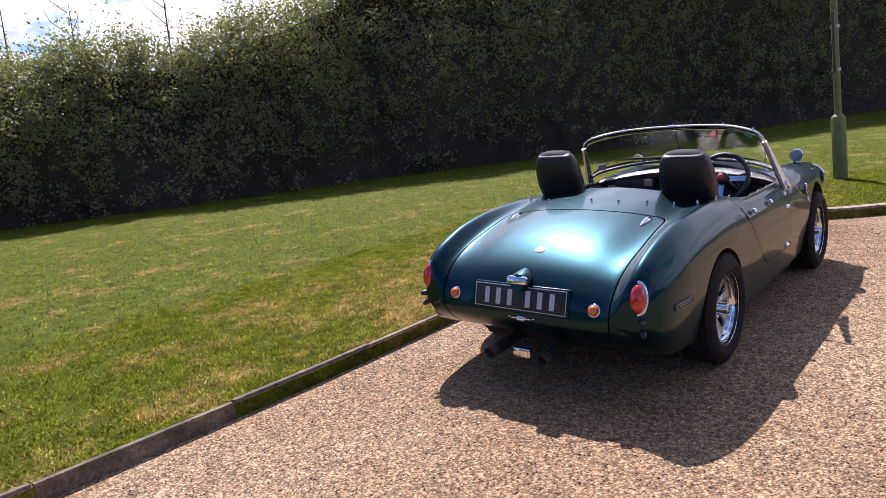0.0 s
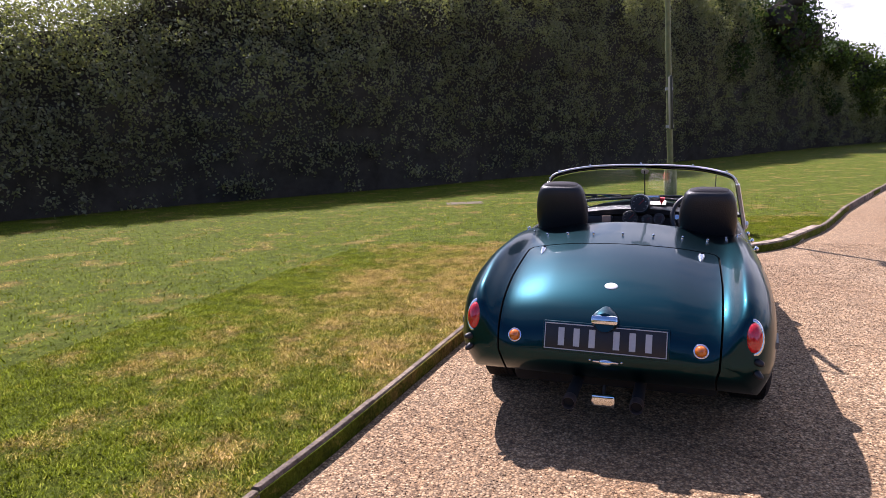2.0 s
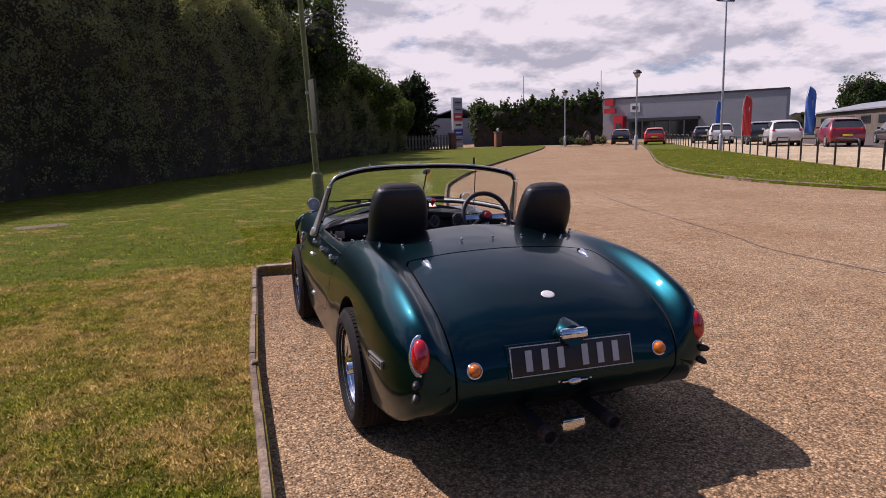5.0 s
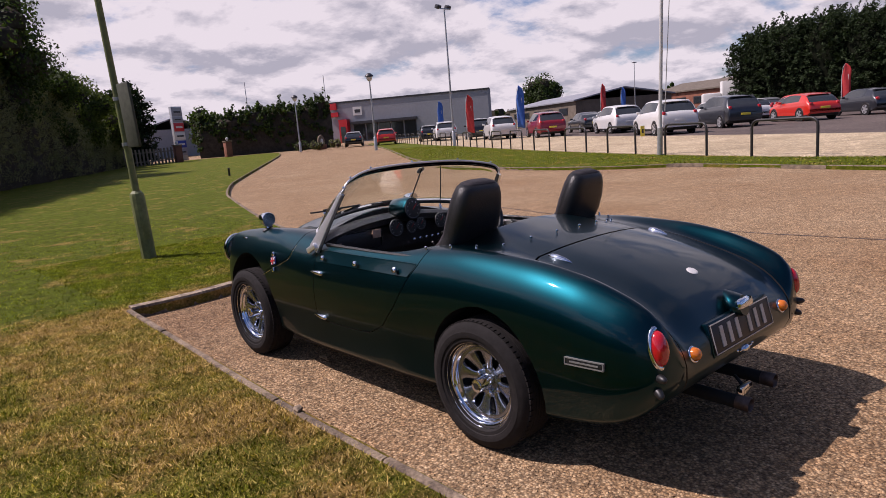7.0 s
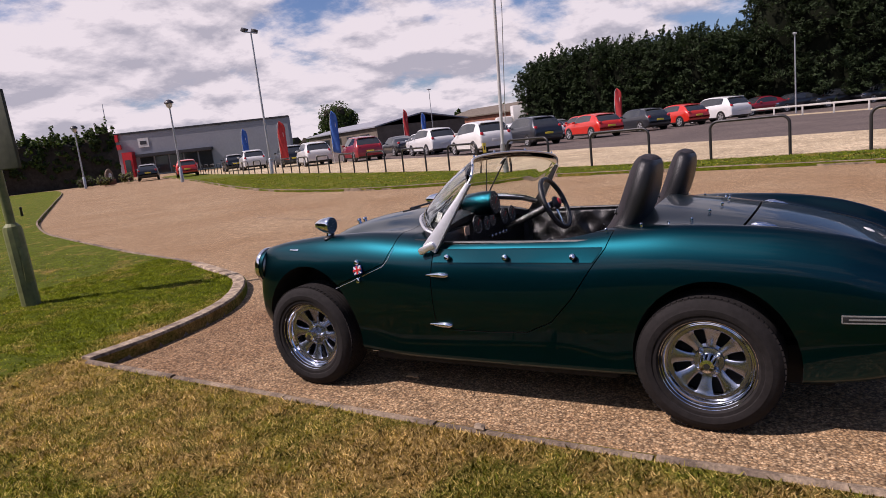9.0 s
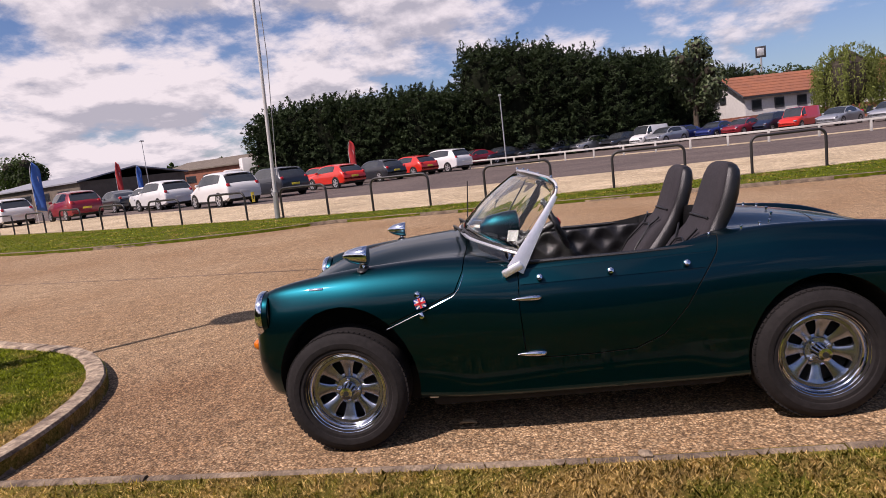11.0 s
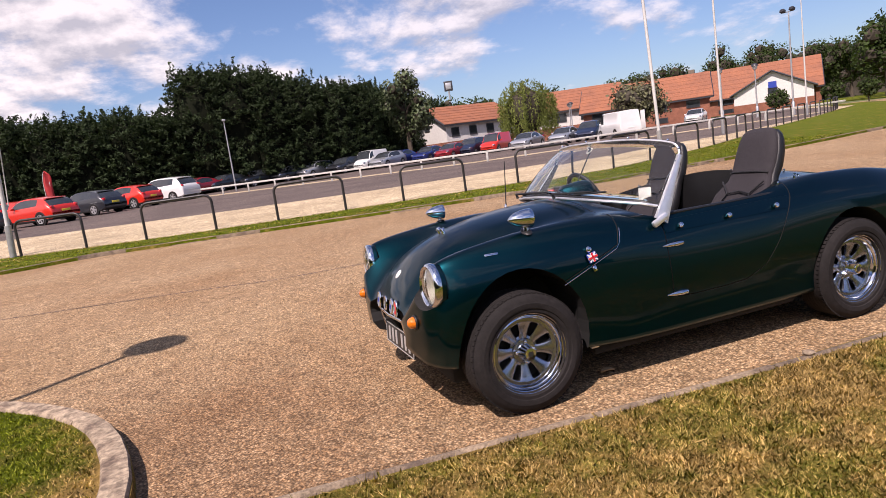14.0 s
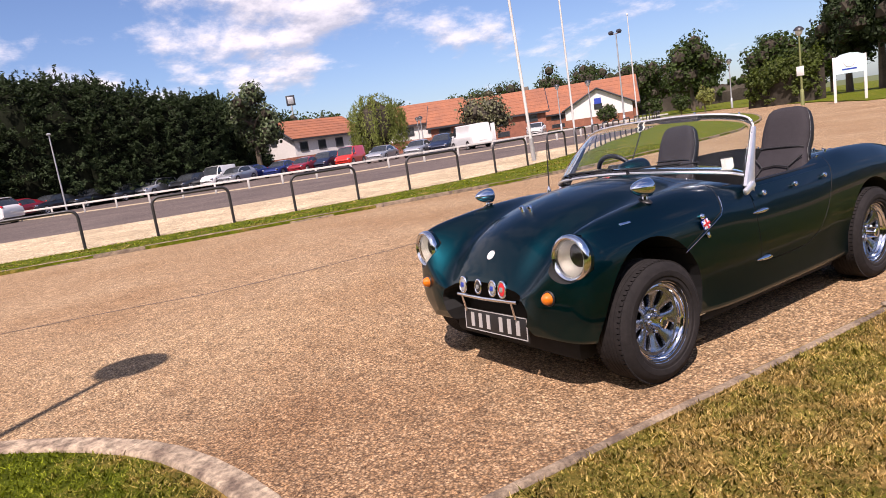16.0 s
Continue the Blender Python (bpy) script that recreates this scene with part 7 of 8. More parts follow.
# sides: script plates, door knobs, hinges, bonnet catches
for sx in (-1, 1):
    door = car_parts["door" if sx < 0 else "door.001"]
    loc, n = skin_from((sx * 1.5, -0.535, 0.482), (-sx, 0, 0))
    m = facing_pose(loc, n)
    scr = cpart("side_script", on_plate(m, (0.15, 0.024, 0.008), (0, 0, 0.002), 0.003), M_BLACK, "black script plate with a tarnished rim")
    for s_, p_ in (((0.154, 0.004, 0.010), (0, 0.0125, 0.003)), ((0.154, 0.004, 0.010), (0, -0.0125, 0.003)), ((0.004, 0.028, 0.010), (0.077, 0, 0.003)), ((0.004, 0.028, 0.010), (-0.077, 0, 0.003))):
        cpart("script_rim", on_plate(m, s_, p_), M_DULLTXT, "", scr)
    cpart("script_bar", on_plate(m, (0.115, 0.006, 0.009), (0, 0, 0.003)), M_DULLTXT, "", scr)
    for y in (1.14, 0.84, 0.525):
        loc, n = skin_from((sx * 1.5, y, 0.702), (-sx, 0, 0))
        m = axis_to((n + Vector((0, 0, 0.1))).normalized(), loc)
        cpart("door_knob", lathe([(0.008, -0.004), (0.007, 0.010), (0.014, 0.013), (0.0155, 0.019), (0.012, 0.026), (0.005, 0.029), (0.001, 0.0295)], m, 16), M_CHROME, "round chrome screw knob", door)
    rings = []
    for k in np.linspace(0, 1, 14):
        y = 1.226 - 0.783 * k
        p0, n0 = skin_from((sx * 1.5, y, 0.684), (-sx, 0, 0))
        p1, n1 = skin_from((sx * 1.5, y - 0.038 * k, 0.736), (-sx, 0, 0))
        o = Vector((sx, 0, 0))
        rings.append([p0 + o * 0.005, p1 + o * 0.002, p1 - o * 0.001 + Vector((0, 0, 0.008)), p1 - o * 0.03 + Vector((0, 0, 0.010)), p1 - o * 0.03, p0 - o * 0.01])
    bm = bmesh.new()
    add_rings(bm, rings)
    cpart("top_rail", bm, M_PAINT, "flat capping rail along the door top", door, angle=30)
    for z in (0.624, 0.380):
        loc, n = skin_from((sx * 1.5, 1.20, z), (-sx, 0, 0))
        m = facing_pose(loc, n)
        bm = bmesh.new()
        rings = []
        for t, w, h in ((0.0, 0.006, 0.006), (0.08, 0.013, 0.018), (0.35, 0.014, 0.019), (0.7, 0.010, 0.012), (1.0, 0.002, 0.003)):
            rings.append([m @ Vector((sx * (0.06 - 0.125 * t) * -1, w * math.cos(a), max(-0.002, h * math.sin(a)))) for a in np.linspace(0, 2 * math.pi, 12, endpoint=False)])
        add_rings(bm, rings)
        cpart("door_hinge", bm, M_CHROME, "pointed chrome door hinge", door)
    # bonnet catch with a small flag-coloured tag
    loc, n = skin_from((sx * 1.5, 1.665, 0.645), (-sx, 0, 0))
    m = facing_pose(loc, n)
    m = m @ Matrix.Rotation(radians(-14 * sx), 4, "Z")
    cat = cpart("bonnet_catch", lathe([(0.013, -0.002), (0.015, 0.010), (0.010, 0.018), (0.001, 0.020)], m @ Matrix.Translation((0, 0.040, 0)), 14), M_CHROME, "chrome bonnet catch with a flag-coloured tag")
    cpart("catch_foot", on_plate(m, (0.022, 0.030, 0.016), (0.012 * sx, -0.052, 0.006), 0.006), M_CHROME, "", cat)
    cpart("tag", on_plate(m, (0.050, 0.044, 0.005), (0, 0.0, 0.010), 0.001), M_BLUE, "enamel tag in red, white and blue", cat)
    for ang in (0.72, -0.72):
        bm = box((0.056, 0.007, 0.005), (0, 0, 0.0125))
        bmesh.ops.transform(bm, matrix=m @ Matrix.Rotation(ang, 4, "Z"), verts=bm.verts)
        cpart("stripe", bm, M_WHITE, "", cat)
    for size in ((0.050, 0.0125), (0.0125, 0.044)):
        cpart("stripe", on_plate(m, (*size, 0.005), (0, 0, 0.0145)), M_WHITE, "", cat)
    for size in ((0.050, 0.009), (0.009, 0.044)):
        cpart("stripe", on_plate(m, (*size, 0.005), (0, 0, 0.0165)), M_RED, "", cat)
    # added chrome tube draws the light caught along the bonnet's shut line
    edge_line = []
    for y, z in ((1.478, 0.755), (1.490, 0.725), (1.505, 0.695), (1.530, 0.668), (1.60, 0.641), (1.68, 0.610), (1.76, 0.579), (1.835, 0.550)):
        loc, n = skin_from((sx * 1.5, y - 0.010, z - 0.006), (-sx, 0, 0))
        edge_line.append(loc + n * 0.0006)
    cpart("panel_edge", tube(edge_line, 0.0016, 6), M_CHROME, "thin chrome line added as the glint on the bonnet panel's edge", car_parts["bonnet"])
    # wing mirror: chrome bullet on a short stalk
    loc, n = skin(sx * 0.595, 1.925)
    foot_ = loc
    mir = cpart("wing_mirror", tube([foot_ - n * 0.004, foot_ + Vector((0, 0, 0.035))], [0.016, 0.010], 10), M_CHROME, "chrome bullet wing mirror")
    cpart("mirror_foot", dome(0.026, 0.010, axis_to(n, foot_), 16, 1.0, 1.5), M_BLACK, "", mir)
    c = foot_ + Vector((0, 0.0, 0.062))
    cpart("shell", lathe([(0.043, -0.030), (0.045, -0.026), (0.0445, -0.010), (0.040, 0.018), (0.032, 0.048), (0.019, 0.072), (0.006, 0.085), (0.001, 0.087)], axis_to((0, 1, 0.05), c), 24), M_CHROME, "", mir)
    cpart("mirror_glass", lathe([(0.001, -0.028), (0.039, -0.028), (0.039, -0.031), (0.001, -0.031)], axis_to((0, 1, 0.05), c), 24), M_ALLOY, "", mir)
    # pale script on the wing
    loc, n = skin(sx * 0.648, 2.14)
    m = facing_pose(loc, n)
    cpart("wing_script", on_plate(m, (0.065, 0.011, 0.005), (0, 0, 0.001), 0.002), M_CHROME, "small pale script plate", car_parts["bonnet"])
    # headlamp
    hc = Vector((sx * 0.578, 2.418, 0.642))
    m = facing_pose(hc, Vector((sx * 0.05, 1, 0.06)))
    bucket = cpart("headlamp", lathe([(0.094, -0.038), (0.100, -0.034), (0.100, -0.01), (0.097, 0.002)], m, 36, False), M_PAINT, "round headlamp with a chrome rim")
    cpart("rim", ring_band(0.092, 0.013, m, 40, 1, 1, 1.6), M_CHROME, "chrome headlamp rim", bucket)
    cpart("reflector", lathe([(0.085, 0.0), (0.06, -0.04), (0.02, -0.055), (0.001, -0.056)], m, 32, False), M_REFLECT, "", bucket)
    cpart("lens", lathe([(0.086, 0.006), (0.075, 0.015), (0.05, 0.026), (0.025, 0.031), (0.001, 0.032), (0.001, 0.029), (0.025, 0.028), (0.05, 0.023), (0.074, 0.012), (0.084, 0.003)], m, 32, False), M_LENS, "clear lens", bucket)
    loc, n = skin_from((sx * 0.49, 3.2, 0.475), (0, -1, 0))
    m = axis_to((n * 0.4 + Vector((0, 0.6, 0))).normalized(), loc)
    ind = cpart("indicator", ring_band(0.030, 0.006, m, 24), M_BLACK, "round amber front indicator")
    cpart("lens", dome(0.029, 0.036, m, 24), M_AMBER, "amber lens", ind)
    cpart("sill_end", box((0.02, 0.045, 0.012), (sx * 0.64, 1.66, 0.205), 0.004), M_ALU, "small pale plate at the sill end", lean=False)
    # windscreen wiper
    w0, w1 = Vector((sx * 0.22 + 0.06, 1.515, 0.895)), Vector((sx * 0.22 - 0.24, 1.47, 0.925))
    wp = cpart("wiper", tube([w0, w0 + Vector((0, 0.01, 0.025)), w1], [0.010, 0.006, 0.005], 8), M_BLACK, "black windscreen wiper")
    cpart("blade", tube([w1 + Vector((0.13, 0.022, -0.012)), w1 + Vector((-0.10, -0.02, -0.004))], 0.005, 6), M_BLACK, "", wp)

# front: badge, bonnet knob, badge bar, number plate
loc, n = skin(0.0, 2.405)
cpart("nose_badge", dome(0.026, 0.005, axis_to(n, loc), 24), M_WHITE, "small white round badge", car_parts["bonnet"])
for dx in (-0.03, 0.03):
    loc, n = skin(dx, 2.13)
    cpart("bonnet_pin", lathe([(0.012, 0), (0.010, 0.018), (0.016, 0.022), (0.012, 0.032), (0.001, 0.034)], axis_to(n, loc), 12), M_CHROME, "chrome bonnet pin", car_parts["bonnet"])
YB = 2.478
bar = cpart("badge_bar", tube([(-0.24, YB - 0.005, 0.425), (0, YB + 0.01, 0.425), (0.24, YB - 0.005, 0.425)], 0.011, 10), M_CHROME, "chrome badge bar carrying round badges")
for x, r, mm in ((-0.16, 0.033, M_RED), (-0.085, 0.031, M_STICKER), (0.03, 0.029, M_DIAL), (0.16, 0.034, M_STICKER)):
    m = facing_pose((x, YB + 0.012, 0.485), (0, 1, 0.15))
    b_ = cpart("car_badge", ring_band(r, 0.006, m, 24, 0.85, 1.15), M_CHROME, "round enamel car badge in a chrome ring", bar)
    cpart("badge_face", dome(r * 0.97, 0.006, m, 24, 0.85, 1.15), mm, "", b_)
    cpart("badge_mark", on_plate(m, (r * 0.7, r * 0.7, 0.004), (0, 0, 0.006), 0.004), M_STICKER if mm is not M_STICKER else M_BLUE, "", b_)
for x in (-0.2, 0.2):
    cpart("bar_stay", tube([(x, YB - 0.015, 0.335), (x, YB, 0.425)], 0.008, 8), M_CHROME, "", bar)
FPM = LEAN @ facing_pose((-0.02, 2.455, 0.290), (0, 1.0, 0.08))
fp = part("front_number_plate", on_plate(FPM, (0.50, 0.112, 0.008), (0, 0, 0), 0.002), M_BLACK, car, "black front number plate with pale bars")
for sx, sy, px, py in ((0.50, 0.004, 0, 0.053), (0.50, 0.004, 0, -0.053), (0.004, 0.11, 0.248, 0), (0.004, 0.11, -0.248, 0)):
    part("plate_border", on_plate(FPM, (sx, sy, 0.003), (px, py, 0.005)), M_SILVERTXT, fp)
bars_for_characters(FPM, 0.43, 0.074, 2, 0.006, fp)
# aerial on the wing
loc, n = skin(0.50, 1.50)
ae = cpart("aerial", lathe([(0.013, 0), (0.011, 0.02), (0.006, 0.035), (0.004, 0.04)], axis_to(n, loc), 12), M_CHROME, "thin black car aerial")
cpart("whip", tube([loc, loc + Vector((0.0, -0.03, 0.31))], [0.0045, 0.003], 6), M_BLACK, "", ae)
# exhausts and reversing lamp
for x, y0 in ((-0.135, -0.88), (0.15, -0.86)):
    ex = cpart("exhaust_pipe", tube([(x, -0.45, 0.235), (x, -0.75, 0.225), (x, y0 + 0.02, 0.22)], 0.027, 18), M_DARK, "soot-black exhaust tailpipe", lean=False)
    cpart("tip", lathe([(0.029, -0.05), (0.030, 0.0), (0.028, 0.004), (0.025, 0.0), (0.024, -0.06)], axis_to((0, -1, -0.05), (x, y0, 0.22)), 20, False), mat("burnt_steel", (0.12, 0.09, 0.08), 0.5, metal=0.8, vary=0.3, scale=40), "", ex, lean=False)
RV = facing_pose((0.005, -0.80, 0.215), (0, -1, 0))
rv = cpart("reversing_lamp", on_plate(RV, (0.105, 0.056, 0.030), (0, 0, 0), 0.012), M_CHROME, "chrome-framed rectangular reversing lamp", lean=False)
cpart("lens", on_plate(RV, (0.080, 0.034, 0.010), (0, 0, 0.012), 0.004), M_LENS, "", rv, lean=False)
cpart("stalk", tube([(0.005, -0.79, 0.235), (0.005, -0.76, 0.27)], 0.007, 8), M_DARK, "", rv, lean=False)

# ---- cockpit ----
dash = bmesh.new()
rings = []
for x in np.linspace(-0.62, 0.62, 15):
    yy = 1.30 + 0.085 * math.sqrt(max(0, 1 - (x / 0.66) ** 2))
    zz = 0.845 - 0.075 * (x / 0.62) ** 2
    rings.append([Vector((x, yy + a, zz + b)) for a, b in ((0.07, 0.0), (0.03, 0.014), (-0.04, 0.012), (-0.075, -0.005), (-0.07, -0.04), (-0.045, -0.06), (-0.04, -0.20), (0.07, -0.20))])
add_rings(dash, rings)
dsh = cpart("dashboard", dash, M_TRIM, "black padded dashboard with round dials")


M_DULL = mat("dull_dark_steel", (0.10, 0.10, 0.10), 0.45, metal=0.7, vary=0.1, scale=40)


def dial(x, z, r, y=1.255):
    m = facing_pose((x, y, z), (0, -1, 0.08))
    d_ = cpart("dial", ring_band(r, 0.004, m, 28), M_DULL, "round black dial in a thin dull rim", dsh)
    cpart("dial_face", dome(r * 0.98, 0.002, m, 28), M_DIAL, "", d_)
    for k in range(9):
        a = radians(225 - 270 * k / 8)
        bm = box((r * 0.16, r * 0.04, 0.002), (r * 0.76, 0, 0.003))
        bmesh.ops.transform(bm, matrix=m @ Matrix.Rotation(a, 4, "Z"), verts=bm.verts)
        cpart("dial_mark", bm, M_WHITE, "", d_)
    bm = box((r * 0.8, r * 0.05, 0.002), (r * 0.3, 0, 0.005))
    bmesh.ops.transform(bm, matrix=m @ Matrix.Rotation(0.8, 4, "Z"), verts=bm.verts)
    cpart("needle", bm, M_RED, "", d_)
    return d_


# the pod of the large dial rises over the dash, painted like the car
cpart("dial_pod", lathe([(0.066, 0.0), (0.070, 0.02), (0.069, 0.08), (0.060, 0.16), (0.03, 0.20), (0.001, 0.205)], axis_to((0, 1, -0.03), (0.0, 1.20, 0.888)), 28), M_PAINT, "dial pod in body colour", dsh)
dial(0.0, 0.888, 0.058, 1.198)
for x, z, r in ((-0.07, 0.775, 0.05), (0.05, 0.765, 0.036), (0.13, 0.775, 0.036), (0.30, 0.775, 0.045), (0.42, 0.775, 0.045)):
    dial(x, z, r, 1.285)
cpart("glove_box", box((0.34, 0.02, 0.11), (-0.36, 1.292, 0.735), 0.02), M_TRIM, "black glove box lid", dsh)
for x, z in ((-0.52, 0.72), (-0.235, 0.765)):
    cpart("label_sticker", box((0.06, 0.004, 0.05), (x, 1.268, z), 0.001), mat("tan_label", (0.42, 0.27, 0.18), 0.7, vary=0.15, scale=60), "", dsh)
for k in range(5):
    cpart("switch", lathe([(0.009, 0), (0.007, 0.012), (0.010, 0.02), (0.004, 0.026)], axis_to((0, -1, 0), (0.04 + 0.05 * k, 1.27, 0.69)), 10), M_CHROME, "", dsh)
# steering wheel
SW = facing_pose((0.38, 0.98, 0.83), (0.0, -0.92, 0.40))
sw = cpart("steering_wheel", tube([SW @ Vector((0.156 * math.cos(a), 0.156 * math.sin(a), 0)) for a in np.linspace(0, 2 * math.pi, 40, endpoint=False)], 0.015, 10, True), M_TRIM, "black-rimmed three-spoke steering wheel")
for a in (radians(90 + 90), radians(0), radians(270)):
    bm = box((0.13, 0.032, 0.006), (0.082, 0, -0.008), 0.002)
    bmesh.ops.transform(bm, matrix=SW @ Matrix.Rotation(a, 4, "Z"), verts=bm.verts)
    cpart("spoke", bm, M_ALLOY, "drilled silver spoke", sw)
cpart("boss", dome(0.040, 0.030, SW, 24), M_BLACK, "", sw)
cpart("boss_badge", dome(0.022, 0.006, SW @ Matrix.Translation((0, 0, 0.028)), 20), M_RED, "", sw)
cpart("column", tube([SW @ Vector((0, 0, -0.01)), (0.38, 1.32, 0.68)], 0.022, 12), M_BLACK, "", sw)
# floor, tunnel, trim
cpart("cockpit_floor", box((1.22, 1.15, 0.02), (0, 0.84, 0.30), 0.004), M_TRIM, "black carpet floor")
cpart("tunnel", box((0.22, 1.1, 0.20), (0.03, 0.86, 0.40), 0.05), M_TRIM, "black transmission tunnel")
gl = cpart("gear_lever", tube([(0.03, 0.95, 0.49), (0.03, 0.90, 0.64)], 0.007, 8), M_CHROME, "gear lever with a round knob")
cpart("knob", lathe([(0.001, -0.02), (0.016, -0.012), (0.02, 0.0), (0.016, 0.012), (0.001, 0.02)], Matrix.Translation((0.03, 0.90, 0.655)), 14), M_BLACK, "", gl)
# quilted side trims
for sx in (-1, 1):
    bm = bmesh.new()
    nx, nz = 64, 26
    rows = []
    for j in range(nz + 1):
        row = []
        for i in range(nx + 1):
            y, z = 0.40 + 0.82 * i / nx, 0.38 + 0.375 * j / nz
            u, v = (y / 0.085 + z / 0.085) * math.pi, (y / 0.085 - z / 0.085) * math.pi
            puff = 0.026 * (1 - abs(math.cos(u / 2) * math.cos(v / 2))) ** 0.8
            row.append(Vector((sx * (0.612 - puff), y, z)))
        rows.append(row)
    add_rings(bm, rows, False, False)
    tr = cpart("quilted_trim", bm, M_TRIM, "black diamond-quilted side trim")
    sd = tr.modifiers.new("thickness", "SOLIDIFY")
    sd.thickness = 0.004
    cpart("cockpit_roll", tube([(sx * 0.632, 0.45, 0.765), (sx * 0.64, 0.8, 0.765), (sx * 0.638, 1.18, 0.768)], 0.010, 8), M_TRIM, "thin black edge piping")


def seat_at(cx, low=0.0):
    st_ = cpart("seat_base", box((0.40, 0.46, 0.13), (cx, 0.78, 0.385), 0.05, None, 3), M_SEAT, "charcoal bucket seat with an upright headrest")
    # the back leans and narrows into the headrest
    stations = [(0.0, 0.20, 0.075), (0.12, 0.215, 0.085), (0.30, 0.21, 0.08), (0.42, 0.188, 0.07), (0.50, 0.155, 0.058), (0.545, 0.143, 0.056), (0.60, 0.148, 0.060), (0.67, 0.144, 0.059), (0.73, 0.132, 0.054), (0.765, 0.118, 0.047), (0.785, 0.098, 0.036), (0.795, 0.062, 0.022)]
    spine_y = curve([0.0, 0.30, 0.50, 0.62, 0.795], [0.63, 0.475, 0.362 - low, 0.300 - low, 0.248 - low])
    spine_z = curve([0.0, 0.30, 0.50, 0.62, 0.795], [0.36, 0.615, 0.800 - low, 0.925 - low, 1.102 - low])

    def spine(s):
        """A point on the seat's curved back and the direction its face looks."""
        e = min(s + 0.01, 0.795)
        d = Vector((0, spine_y(e) - spine_y(e - 0.02), spine_z(e) - spine_z(e - 0.02))).normalized()
        return Vector((cx, spine_y(s), spine_z(s))), Vector((0, d.z, -d.y))
    bm = bmesh.new()
    rings = []
    for s, w, th in stations:
        c, f = spine(s)
        ring = []
        for k in range(28):
            a = 2 * math.pi * k / 28
            ca, sa = math.cos(a), math.sin(a)
            px = w * math.copysign(abs(ca) ** 0.45, ca)
            py = th * math.copysign(abs(sa) ** 0.55, sa)
            if s < 0.5 and sa > 0:
                py += 0.035 * (abs(px) / w) ** 3 - 0.012
            ring.append(c + Vector((px, 0, 0)) + f * py)
        rings.append(ring)
    add_rings(bm, rings)
    cpart("backrest", bm, M_SEAT, "charcoal fabric backrest", st_, angle=60)
    # vinyl back shell wraps round the sides
    bm = bmesh.new()
    rings = []
    for s, w, th in stations[:-1]:
        c, f = spine(s)
        rings.append([c + Vector((w * 1.025 * math.copysign(abs(math.cos(a)) ** 0.45, math.cos(a)), 0, 0)) + f * (0.35 * th - th * 1.42 * abs(math.sin(a)) ** 0.5) for a in np.linspace(0, math.pi, 17)])
    add_rings(bm, rings, False, False)
    sh = cpart("back_shell", bm, M_TRIM, "black vinyl seat back", st_, angle=60)
    sd = sh.modifiers.new("thickness", "SOLIDIFY")
    sd.thickness = 0.006
    c, f = spine(0.545)
    cpart("seam", tube([c + Vector((0.143 * u, 0, 0)) + f * (0.062 - 0.02 * abs(u) ** 4) for u in np.linspace(-0.95, 0.95, 11)], 0.005, 6), M_TRIM, "", st_)
    for pts in ([(-0.155, 0.10), (-0.14, 0.30), (-0.08, 0.42), (0.0, 0.435), (0.08, 0.42), (0.14, 0.30), (0.155, 0.10)], [(-0.08, 0.42), (-0.13, 0.47), (-0.15, 0.49)], [(0.08, 0.42), (0.13, 0.47), (0.15, 0.49)]):
        cpart("seam", tube([spine(s)[0] + Vector((x, 0, 0)) + spine(s)[1] * (0.074 + 0.012 * (abs(x) / 0.2) ** 2 - 0.10 * max(0.0, s - 0.40)) for x, s in pts], 0.005, 6), M_TRIM, "", st_)
    cpart("cushion", box((0.30, 0.42, 0.06), (cx, 0.80, 0.46), 0.028, None, 3), M_SEAT, "", st_)


seat_at(-0.385)
seat_at(0.425, 0.02)
# stickers and things on the windscreen and dash
gm = facing_pose((0.03, 1.135, 1.118), (0, 0.5, 0.5))
cpart("round_sticker", lathe([(0.026, 0), (0.0255, 0.002), (0.001, 0.002)], gm, 24), M_PAPER, "round pale windscreen sticker", ws)
cpart("sticker_mark", lathe([(0.015, 0.0015), (0.0145, 0.0032), (0.001, 0.0032)], gm, 20), M_DIAL, "", ws)
cpart("screen_support", tube([(0.03, 1.30, 0.86), (0.03, 1.125, 1.125)], 0.004, 8), M_BLACK, "thin black stay inside the windscreen")
cpart("square_sticker", on_plate(facing_pose((-0.575, 1.235, 0.885), (-0.72, 0.62, 0.33)), (0.060, 0.050, 0.002), (0, 0, 0), 0.0), M_STICKER, "white sticker inside the windscreen corner", ws)
cpart("paper_slip", box((0.14, 0.08, 0.004), (0.10, 1.40, 0.878), 0.001, Matrix.Rotation(0.3, 4, "X")), M_PAPER, "pale paper slip on the dash")
cpart("red_trinket", lathe([(0.004, -0.03), (0.012, -0.01), (0.024, 0.008), (0.018, 0.02), (0.002, 0.022)], Matrix.Translation((0.14, 1.36, 0.90)), 9), M_RED, "small red trinket on the dash")
im = cpart("interior_mirror", box((0.14, 0.03, 0.045), (0.06, 1.34, 0.915), 0.012), M_BLACK, "small rear-view mirror on the dash")
cpart("mirror_glass", box((0.125, 0.004, 0.035), (0.06, 1.323, 0.915), 0.001), M_ALLOY, "", im)


# ---- grass blades, loose chips ----
def inside(xs, ys, outline):
    hit = np.zeros(len(xs), bool)
    n = len(outline)
    for i in range(n):
        (x0, y0), (x1, y1) = outline[i], outline[(i + 1) % n]
        if y0 == y1:
            continue
        cross = ((y0 > ys) != (y1 > ys)) & (xs < (x1 - x0) * (ys - y0) / (y1 - y0) + x0)
        hit ^= cross
    return hit


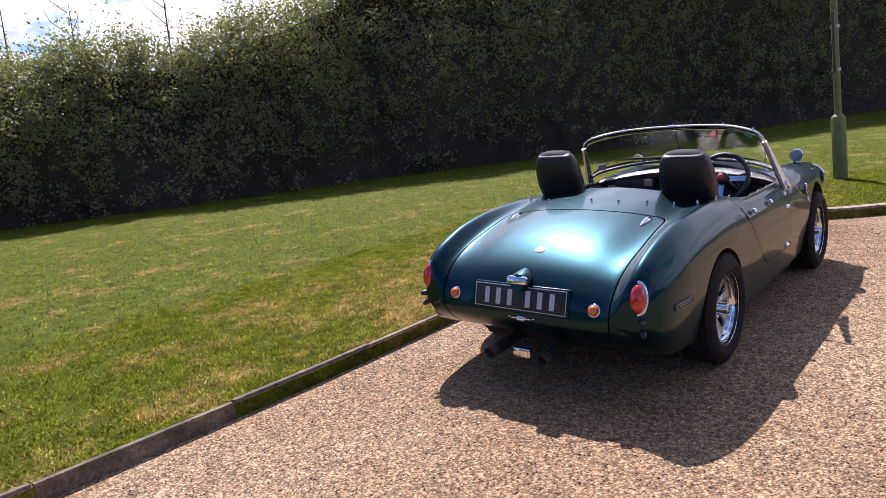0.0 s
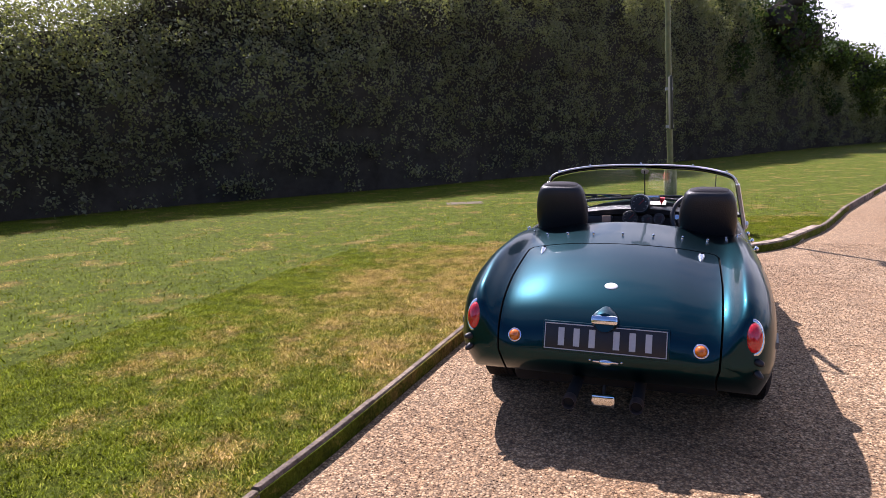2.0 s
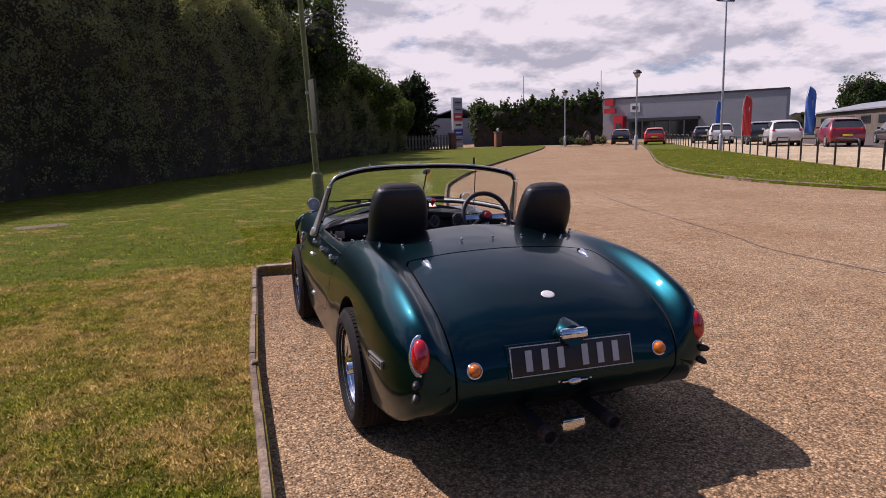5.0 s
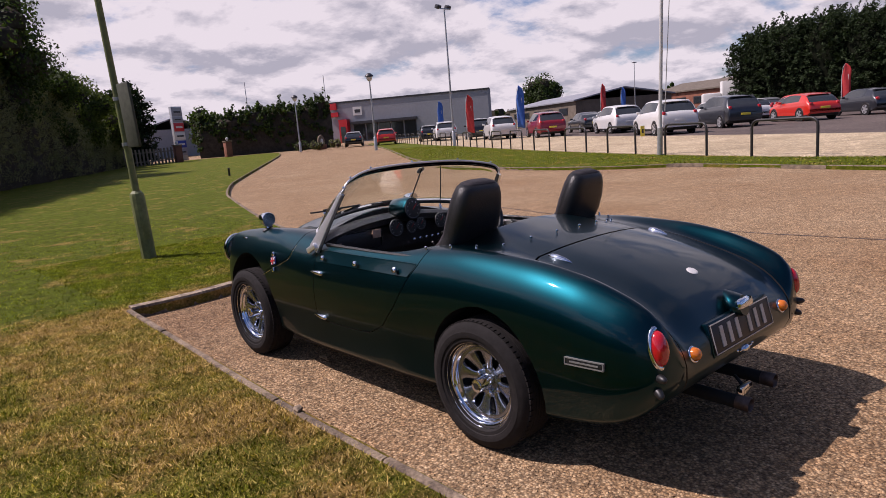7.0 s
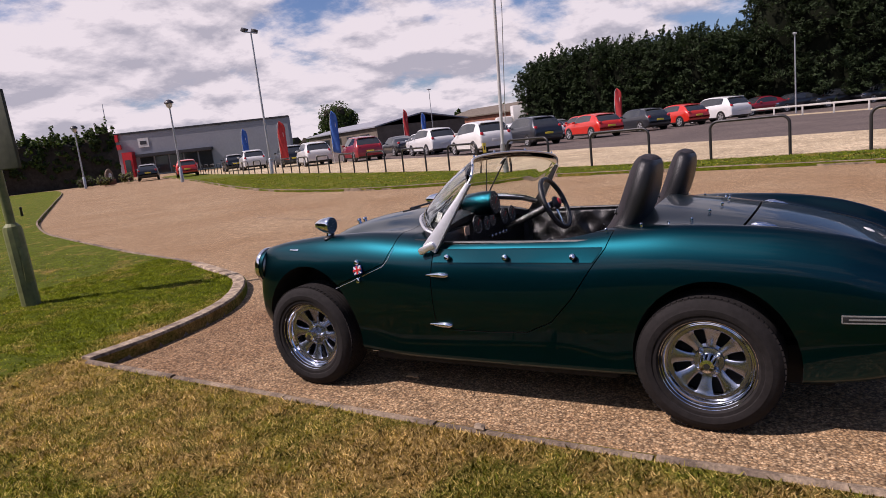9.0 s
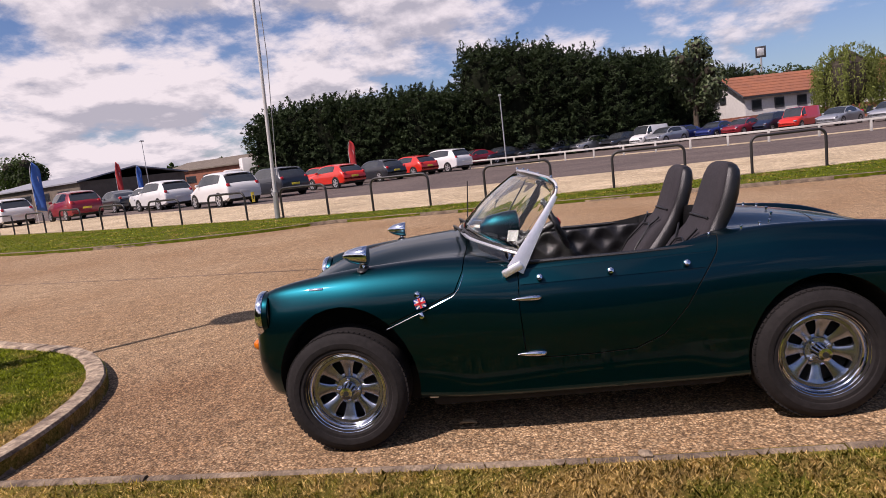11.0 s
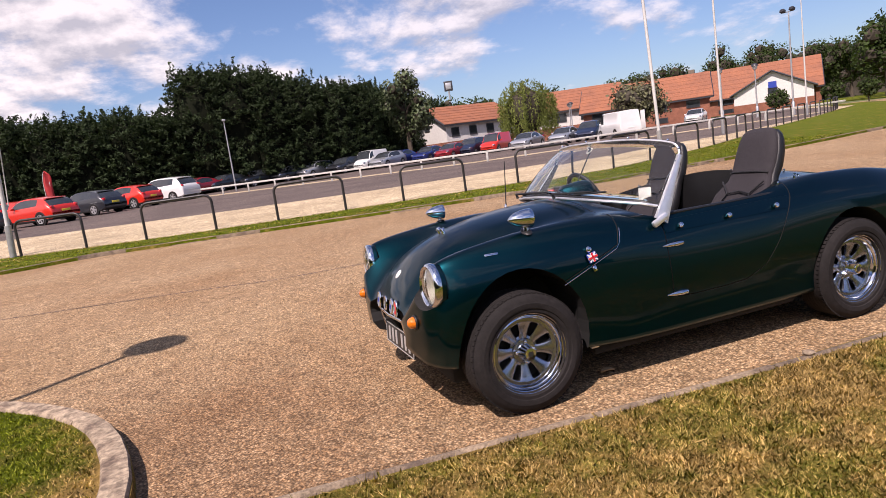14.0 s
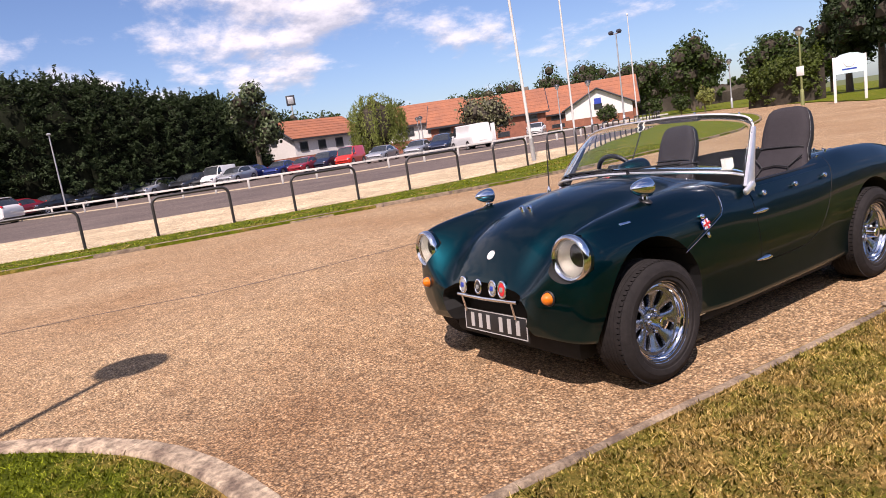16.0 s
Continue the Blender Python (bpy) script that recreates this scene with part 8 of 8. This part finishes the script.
def blades(name, zone, count, low, high, width, z, clip, seed, label, fade=None):
    rng = np.random.default_rng(seed)
    x, y = rng.uniform(zone[0], zone[1], count), rng.uniform(zone[2], zone[3], count)
    tuft = np.array([noise.noise(Vector((a * 7, b * 7, 3.1))) for a, b in zip(x, y)])
    ok = inside(x, y, clip) & (rng.random(count) < 0.75 + 0.6 * tuft)
    if fade:
        d = np.hypot(x - fade[0], y - fade[1])
        ok &= rng.random(count) < np.clip((fade[3] - d) / (fade[3] - fade[2]), 0, 1)
    x, y, tuft = x[ok], y[ok], tuft[ok]
    n = len(x)
    h = rng.uniform(low, high, n) * (1 + 0.5 * tuft)
    a = rng.uniform(0, 2 * math.pi, n)
    w = width * rng.uniform(0.6, 1.4, n) / 2
    lean = rng.normal(size=(n, 2)) * 0.75 * h[:, None]
    b = np.stack([x, y, np.full(n, z)], 1)
    side = np.stack([np.cos(a) * w, np.sin(a) * w, 0 * a], 1)
    tip = b + np.stack([lean[:, 0], lean[:, 1], h], 1)
    v = np.stack([b - side, b + side, tip], 1).reshape(-1, 3)
    me = soup(name, v.tolist(), np.arange(3 * n).reshape(-1, 3).tolist(), M_BLADE)
    up = rng.normal(size=(n, 3)) * 0.28 + (0, 0, 1)
    up /= np.linalg.norm(up, axis=1, keepdims=True)
    me.normals_split_custom_set_from_vertices(np.repeat(up, 3, 0).tolist())
    ob = new(name, me)
    return tagged(ob, label, "grass", kind="stuff")


LAWN_CLIP = [(a - 0.055, b) for a, b in KERB_L[:-1]] + [(-0.98, 3.86)] + [(a - 0.03, b + 0.14) for a, b in nose[2:40]] + [(3.0, 14.0), (-60, 14.0), (-60, -9)]
zl = EDGE_L - 0.014
blades("grass_blades", (-3.6, -1.0, -3.6, 4.2), 620000, 0.007, 0.018, 0.0055, zl, LAWN_CLIP, 1, "short dry mown grass beside the bay", (-1.4, 0.6, 2.2, 4.2))
blades("grass_blades", (-1.0, 2.2, 3.8, 7.2), 130000, 0.008, 0.021, 0.0065, zl, LAWN_CLIP, 2, "short mown grass on the lawn's nose")
blades("grass_blades", (-12.0, 3.0, -6.0, 13.0), 300000, 0.010, 0.026, 0.011, zl, LAWN_CLIP, 3, "mown lawn grass", (-1.6, 0.6, 2.5, 12.0))
blades("grass_blades", (-1.35, -0.95, -3.6, 4.0), 2600, 0.015, 0.040, 0.005, zl, LAWN_CLIP, 4, "longer grass tufts along the kerb")
VERGE_CLIP = right + fence_line[::-1]
blades("grass_blades", (7.0, 27.0, -14.0, 44.0), 300000, 0.014, 0.030, 0.028, EDGE_R - 0.012, VERGE_CLIP, 5, "mown verge grass")

rng = np.random.default_rng(9)
n = 100000
cx, cy = rng.uniform(-1.05, 3.4, n), rng.uniform(-3.4, 5.2, n)
keep = ~inside(cx, cy, LAWN_CLIP) & ~((cx < -0.9) & (cy > 3.7)) & ~((cy > 3.7) & (cx < 1.6))
cx, cy = cx[keep], cy[keep]
n = len(cx)
r, a = rng.uniform(0.003, 0.0075, n), rng.uniform(0, 6.28, n)
ring = [np.stack([cx + r * rng.uniform(0.7, 1.3, n) * np.cos(a + k * 2.094), cy + r * rng.uniform(0.7, 1.3, n) * np.sin(a + k * 2.094), np.full(n, -0.0005)], 1) for k in range(3)]
apex = np.stack([cx + r * rng.uniform(-0.4, 0.4, n), cy + r * rng.uniform(-0.4, 0.4, n), r * rng.uniform(0.4, 0.9, n)], 1)
v = np.stack([*ring, apex], 1).reshape(-1, 3)
base = np.arange(n)[:, None] * 4
f = np.concatenate([base + np.array([0, 1, 3]), base + np.array([1, 2, 3]), base + np.array([2, 0, 3])])
tagged(new("stone_chips", soup("stone_chips", v.tolist(), f.tolist(), M_ROAD)), "loose tan stone chips on the drive", "gravel", kind="stuff")

# a broken lump of kerb and a dry leaf
bm = bmesh.new()
bmesh.ops.create_icosphere(bm, subdivisions=2, radius=0.024, matrix=Matrix.Translation((-1.113, 0.83, EDGE_L + 0.008)))
for v in bm.verts:
    v.co.z = EDGE_L + (v.co.z - EDGE_L) * 0.62
    v.co += Vector((1, 1.3, 0.5)) * 0.010 * noise.noise(v.co * 60)
tagged(part("kerb_fragment", bm, M_KERB_WORN, angle=30), "broken pale lump of concrete lying on the kerb", "stone")
bm = bmesh.new()
add_rings(bm, [[Vector((-0.53 + 0.022 * math.sin(math.pi * t) * u, 1.49 + 0.085 * t, 0.004 + 0.016 * abs(u) + 0.012 * math.sin(3 * t))) for u in (-1, -0.4, 0.4, 1)] for t in (0.02, 0.2, 0.45, 0.7, 0.98)], False, False)
leaf = part("dry_leaf", bm, mat("dry_leaf", (0.42, 0.30, 0.17), 0.8, vary=0.25, scale=50), smooth=True)
leaf.modifiers.new("thickness", "SOLIDIFY").thickness = 0.0015
tagged(leaf, "curled dry tan leaf on the gravel", "leaf")
